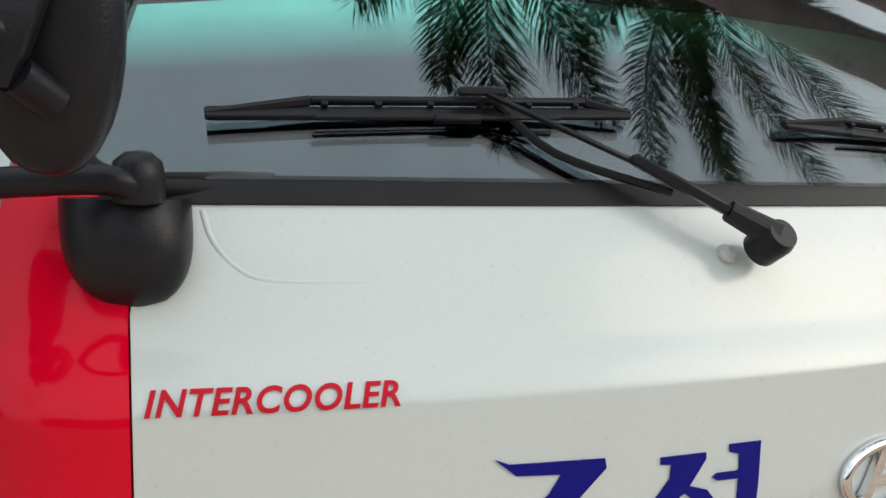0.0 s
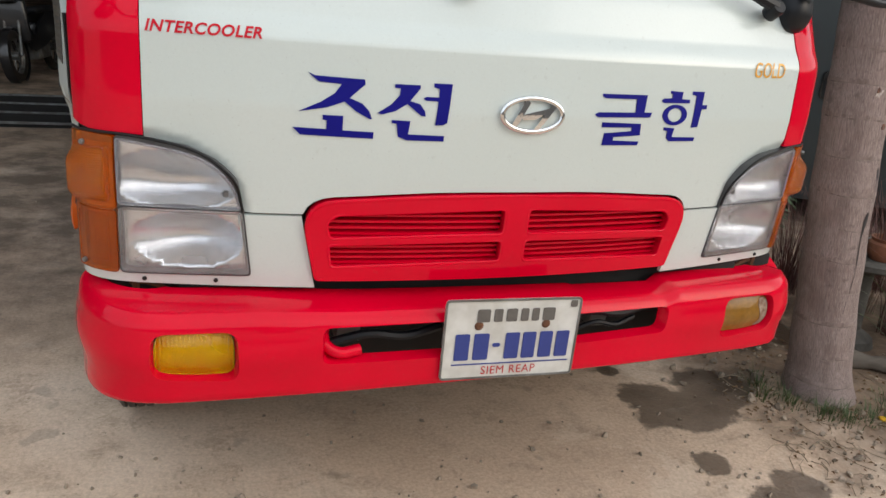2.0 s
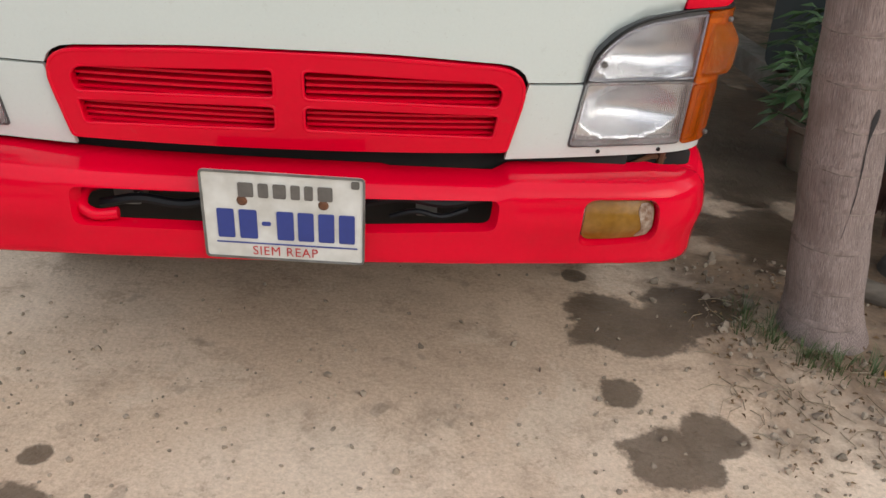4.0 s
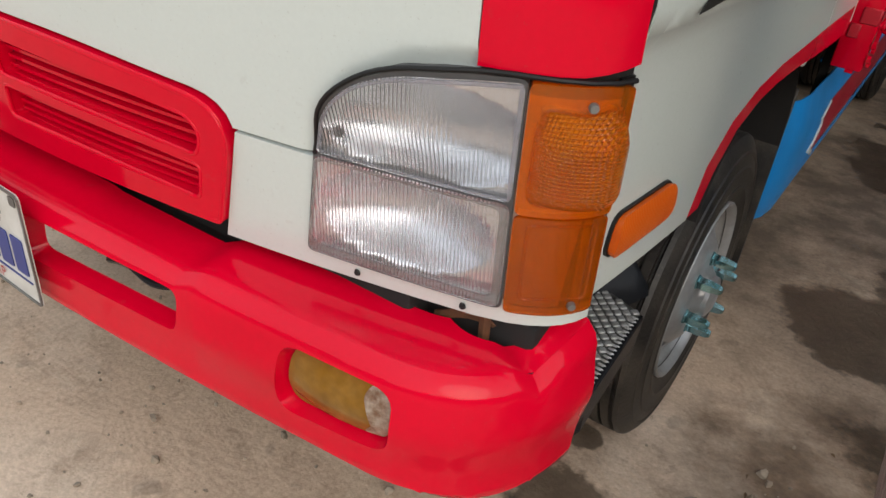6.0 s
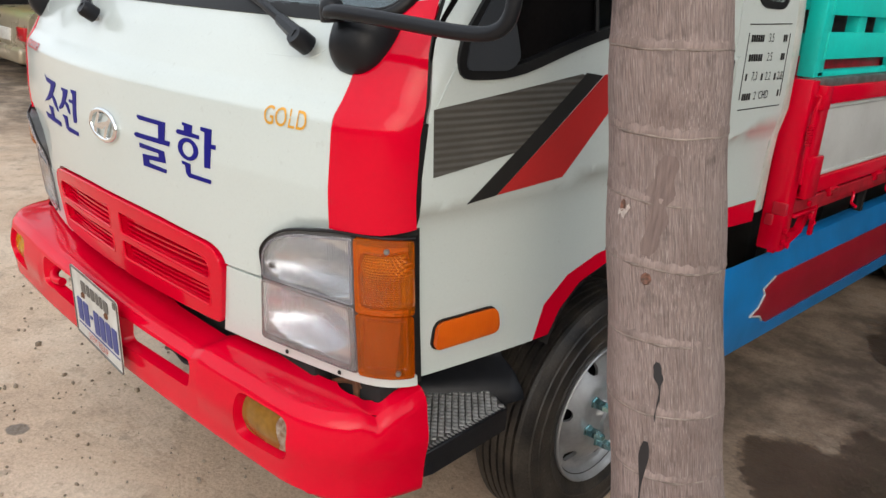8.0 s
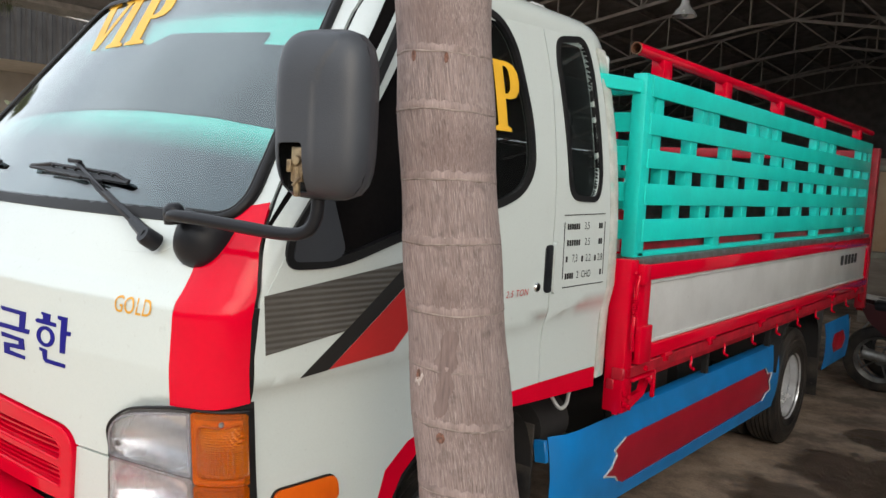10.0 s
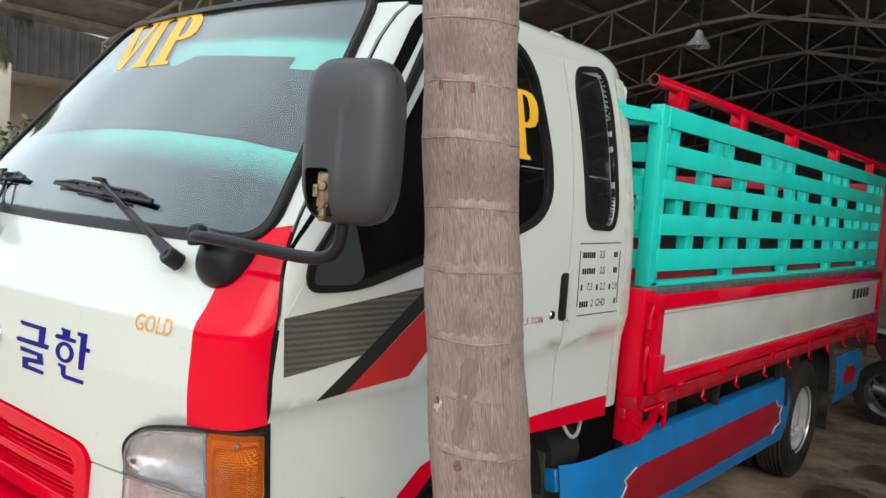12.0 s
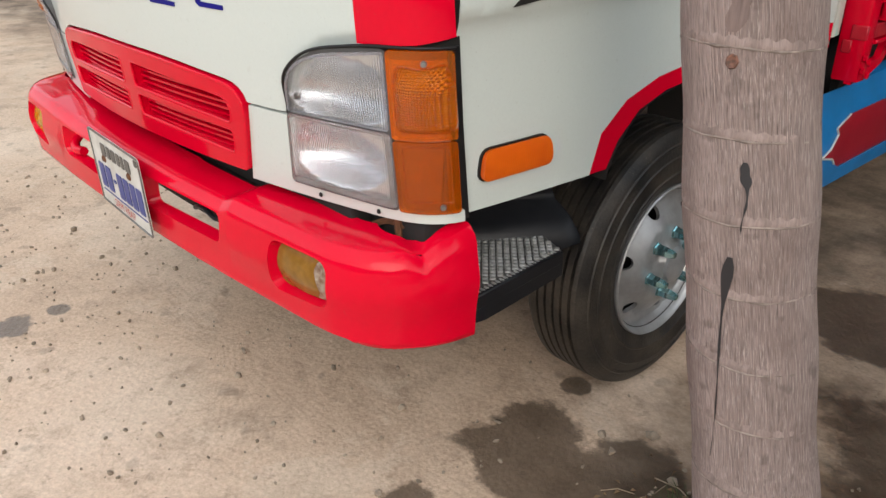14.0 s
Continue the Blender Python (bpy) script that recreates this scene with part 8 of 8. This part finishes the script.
board2 = part("white_board", moved(box(-0.16, 0.16, -0.10, 0.10, -0.008, 0.008, 0.003), pose(1.12, 6.44, 0.79, 0, 3, -10)), GREYP)
tagged(board2, "small whitish board lying on a motorcycle's tail", "board")
plank = part("blue_plank", moved(box(-0.75, 0.75, -0.02, 0.02, -0.04, 0.04, 0.004), pose(1.80, 6.86, 1.26, 0, -8, 4)), BLUEB)
tagged(plank, "blue painted plank resting across the scooter's handlebar", "plank")
cab_ = holder("cabinet", "old wooden cabinet with a faded brown door and pale frame", "cabinet", at=(0.52, 10.7, 0))
PALEW = mat("pale_worn_wood", (0.20, 0.19, 0.15), 0.7, col2=(0.13, 0.12, 0.09), scale=7, fine=0.2)
part("carcass", box(-0.34, 0.34, -0.25, 0.25, 0, 2.06, 0.01), WOODG, cab_)
part("door", box(-0.24, 0.20, -0.275, -0.252, 0.95, 1.98, 0.006), mat("faded_panel", (0.24, 0.14, 0.07), 0.6, col2=(0.30, 0.22, 0.14), scale=3, fine=0.25), cab_)
for x0, x1, z0, z1 in ((-0.34, -0.27, 0.3, 2.06), (0.25, 0.34, 0.3, 2.06), (-0.27, 0.25, 1.99, 2.06), (-0.27, 0.25, 0.86, 0.93)):
    part("door_frame", box(x0, x1, -0.285, -0.252, z0, z1, 0.005), PALEW, cab_)
for k, (x, z, w, c) in enumerate(((-0.2, 2.10, 0.16, WOODG), (0.12, 2.11, 0.2, BLACKP))):
    bx_ = part("box", box(x - w / 2, x + w / 2, -0.15, 0.15, 2.06, z + 0.06, 0.01), c)
    bx_.location = (0.52, 10.7, 0)
    tagged(bx_, "small dark box standing on the old cabinet", "box")
pole_ = part("pole", tube([(0.86, 10.45, 0.0), (0.80, 10.5, 3.1)], 0.035, 10), TRUSS)
tagged(pole_, "pale steel pole leaning by the cabinet", "pole")

# ---- buildings and car beyond the yard ----
CREAM = mat("cream_plaster", (0.55, 0.51, 0.44), 0.8, col2=(0.46, 0.42, 0.36), scale=2, fine=0.1)
FASC = mat("dark_ribbed_fascia", (0.045, 0.042, 0.04), 0.6, col2=(0.03, 0.028, 0.027), scale=3, fine=0.2)
hall = holder("canopy_building", "cream columned building under a dark ribbed fascia", "building", at=(-17.5, 8.2, 0))
for y in (-2.2, 1.2, 4.6):
    part("column", join(box(-0.3, 0.3, y - 0.3, y + 0.3, 0, 4.0, 0.03), box(-0.38, 0.38, y - 0.38, y + 0.38, 0, 0.25, 0.02)), CREAM, hall)
part("back_wall", box(-4.2, -4.0, -4.2, 9, 0, 4.0, 0), CREAM, hall)
part("canopy_slab", box(-4.2, -0.6, -4.2, 9, 3.95, 4.1, 0.01), CREAM, hall)
fa = moved(corrugated(-4.2, 9, 3.9, 6.2, 0.25, 0.05), pose(-0.55, 0, 0, 0, 0, 90))
part("fascia", fa, FASC, hall, "dark ribbed metal fascia")
part("canopy_beam", beam((0.2, 5, 4.7), (0.2, -4.2, 5.4), 0.14, 0.14), TRUSS, hall)
hedge = bmesh.new()
r_ = random.Random(12)
for k in range(1500):
    p = Vector((r_.uniform(-0.5, 0.5), r_.uniform(-3.5, 3.5), 0))
    p.z = r_.uniform(0.1, 1.25 + 0.3 * math.sin(p.y * 2.1))
    out = Vector((r_.uniform(-1, 1), r_.uniform(-1, 1), r_.uniform(-0.4, 1))).normalized()
    sd = out.orthogonal().normalized() * 0.05
    v = [hedge.verts.new(p + c) for c in (Vector(), out * 0.10 + sd, out * 0.22, out * 0.10 - sd)]
    hedge.faces.new(v)
tagged(part("hedge", hedge, LEAF2), "clipped pale green hedge in front of the columns", "hedge", kind="stuff").location = (-15.6, 5.6, 1.15)
tagged(part("planter_wall", box(-16.1, -15.1, 2.0, 9.2, 0, 1.2, 0.03), CREAM), "long cream planter wall under the hedge", "planter", kind="structure")
LIME = mat("lime_green_panel", (0.10, 0.45, 0.03), 0.4, col2=(0.08, 0.38, 0.03), fine=0.1)
van = holder("open_minibus", "black open sided minibus with green and yellow panels", "minibus", at=(-12.0, 1.75, 0))
part("body", join(box(-0.8, 0.8, -2.2, 2.2, 0.40, 1.42, 0.08, 3), box(-0.8, 0.8, -2.2, 2.2, 1.92, 2.03, 0.05, 3)), BLACKB, van)
for y in (-2.1, -0.8, 0.5, 2.1):
    for x in (-0.75, 0.75):
        part("pillar", beam((x, y, 1.38), (x, y, 1.95), 0.06, 0.06), BLACKB, van)
part("green_panel", box(0.72, 0.83, -0.75, 1.42, 1.20, 1.60, 0.03, 3), LIME, van)
part("yellow_panel", join(*[moved(box(0.81, 0.84, -0.16, 0.16, -0.05, 0.05, 0.012, 2), pose(0, y, z, a)) for y, z, a in ((0.3, 1.52, 10), (0.75, 1.30, -14), (1.1, 1.5, 20), (1.28, 1.28, -8), (-0.3, 1.36, 16))], box(0.80, 0.82, -0.7, 1.9, 1.12, 1.17, 0.005)), YEL, van)
for y in (-1.4, 1.4):
    for x in (0.72, -0.72):
        part("wheel", lathe([(0.2, -0.09), (0.30, -0.09), (0.33, -0.05), (0.33, 0.05), (0.30, 0.09), (0.2, 0.09), (0.05, 0.05), (0, 0.05)], 28, pose(x, y, 0.33, 0, 90, 0)), RUBBER, van)
BEIGE = mat("beige_car_paint", (0.36, 0.31, 0.22), 0.28, 0.3, col2=(0.31, 0.265, 0.19), scale=3, fine=0.05, coat=0.4)
car = holder("parked_car", "beige saloon car parked with its tail to the yard", "car", at=(-9.95, 4.62, 0))
tail_red = mat("tail_lamp_red", (0.45, 0.012, 0.02), 0.15, col2=(0.35, 0.01, 0.015))
cprof = rounded([(-2.10, 0.28), (-2.16, 0.55), (-2.10, 0.90), (-1.95, 0.95), (-1.35, 0.97), (-0.75, 1.38), (0.55, 1.42), (1.25, 1.02), (2.05, 0.86), (2.15, 0.30)], 0.09, 4)
bm = bmesh.new()
rows = [[bm.verts.new((x * (1 - 0.20 * max(0, (z - 0.95) / 0.45)), y * (1 - 0.02 * abs(x) ** 3), z)) for y, z in cprof] for x in (-0.85, -0.80, -0.4, 0.0, 0.4, 0.80, 0.85)]
for a, b in zip(rows, rows[1:]):
    for k in range(len(cprof)):
        bm.faces.new((a[k - 1], a[k], b[k], b[k - 1]))
bm.faces.new(rows[0])
bm.faces.new(rows[-1])
bmesh.ops.recalc_face_normals(bm, faces=bm.faces)
part("body", bm, BEIGE, car, "beige painted body")
part("rear_bumper", box(-0.84, 0.84, -2.25, -2.08, 0.28, 0.48, 0.05, 3), BEIGE, car)
part("rear_window", sheet(rounded([(-0.58, 1.02), (-0.48, 1.34), (0.48, 1.34), (0.58, 1.02)], 0.05, 3), lambda a, b: (a, -1.35 + (b - 0.97) * 1.463 - 0.004, b + 0.004), step=0.3, thick=0.004, ref=Vector((0, 1, 0.5))), CARGL, car)
for x in (-0.66, 0.66):
    part("tail_lamp", box(x - 0.15, x + 0.15, -2.155, -2.08, 0.56, 0.74, 0.02, 3), tail_red, car, "red tail lamp")
part("rear_plate", box(-0.24, 0.24, -2.165, -2.13, 0.54, 0.70, 0.004), PLATE, car)
for sx in (-1, 1):
    part("side_window", sheet(rounded([(-1.05, 1.0), (-0.65, 1.32), (0.50, 1.35), (0.95, 1.02)], 0.05, 3), lambda a, b, sx=sx: (sx * (0.853 - 0.17 * max(0, (b - 0.95) / 0.45)), a, b), step=0.3, thick=0.004, ref=Vector((0, 0, 0.8))), CARGL, car)
    for y in (-1.35, 1.35):
        part("wheel", lathe([(0.19, -0.1), (0.29, -0.1), (0.31, -0.05), (0.31, 0.05), (0.28, 0.09), (0.19, 0.08), (0.05, 0.05), (0, 0.05)], 28, pose(sx * 0.78, y, 0.31, 0, 90 * sx, 0)), RUBBER, car)
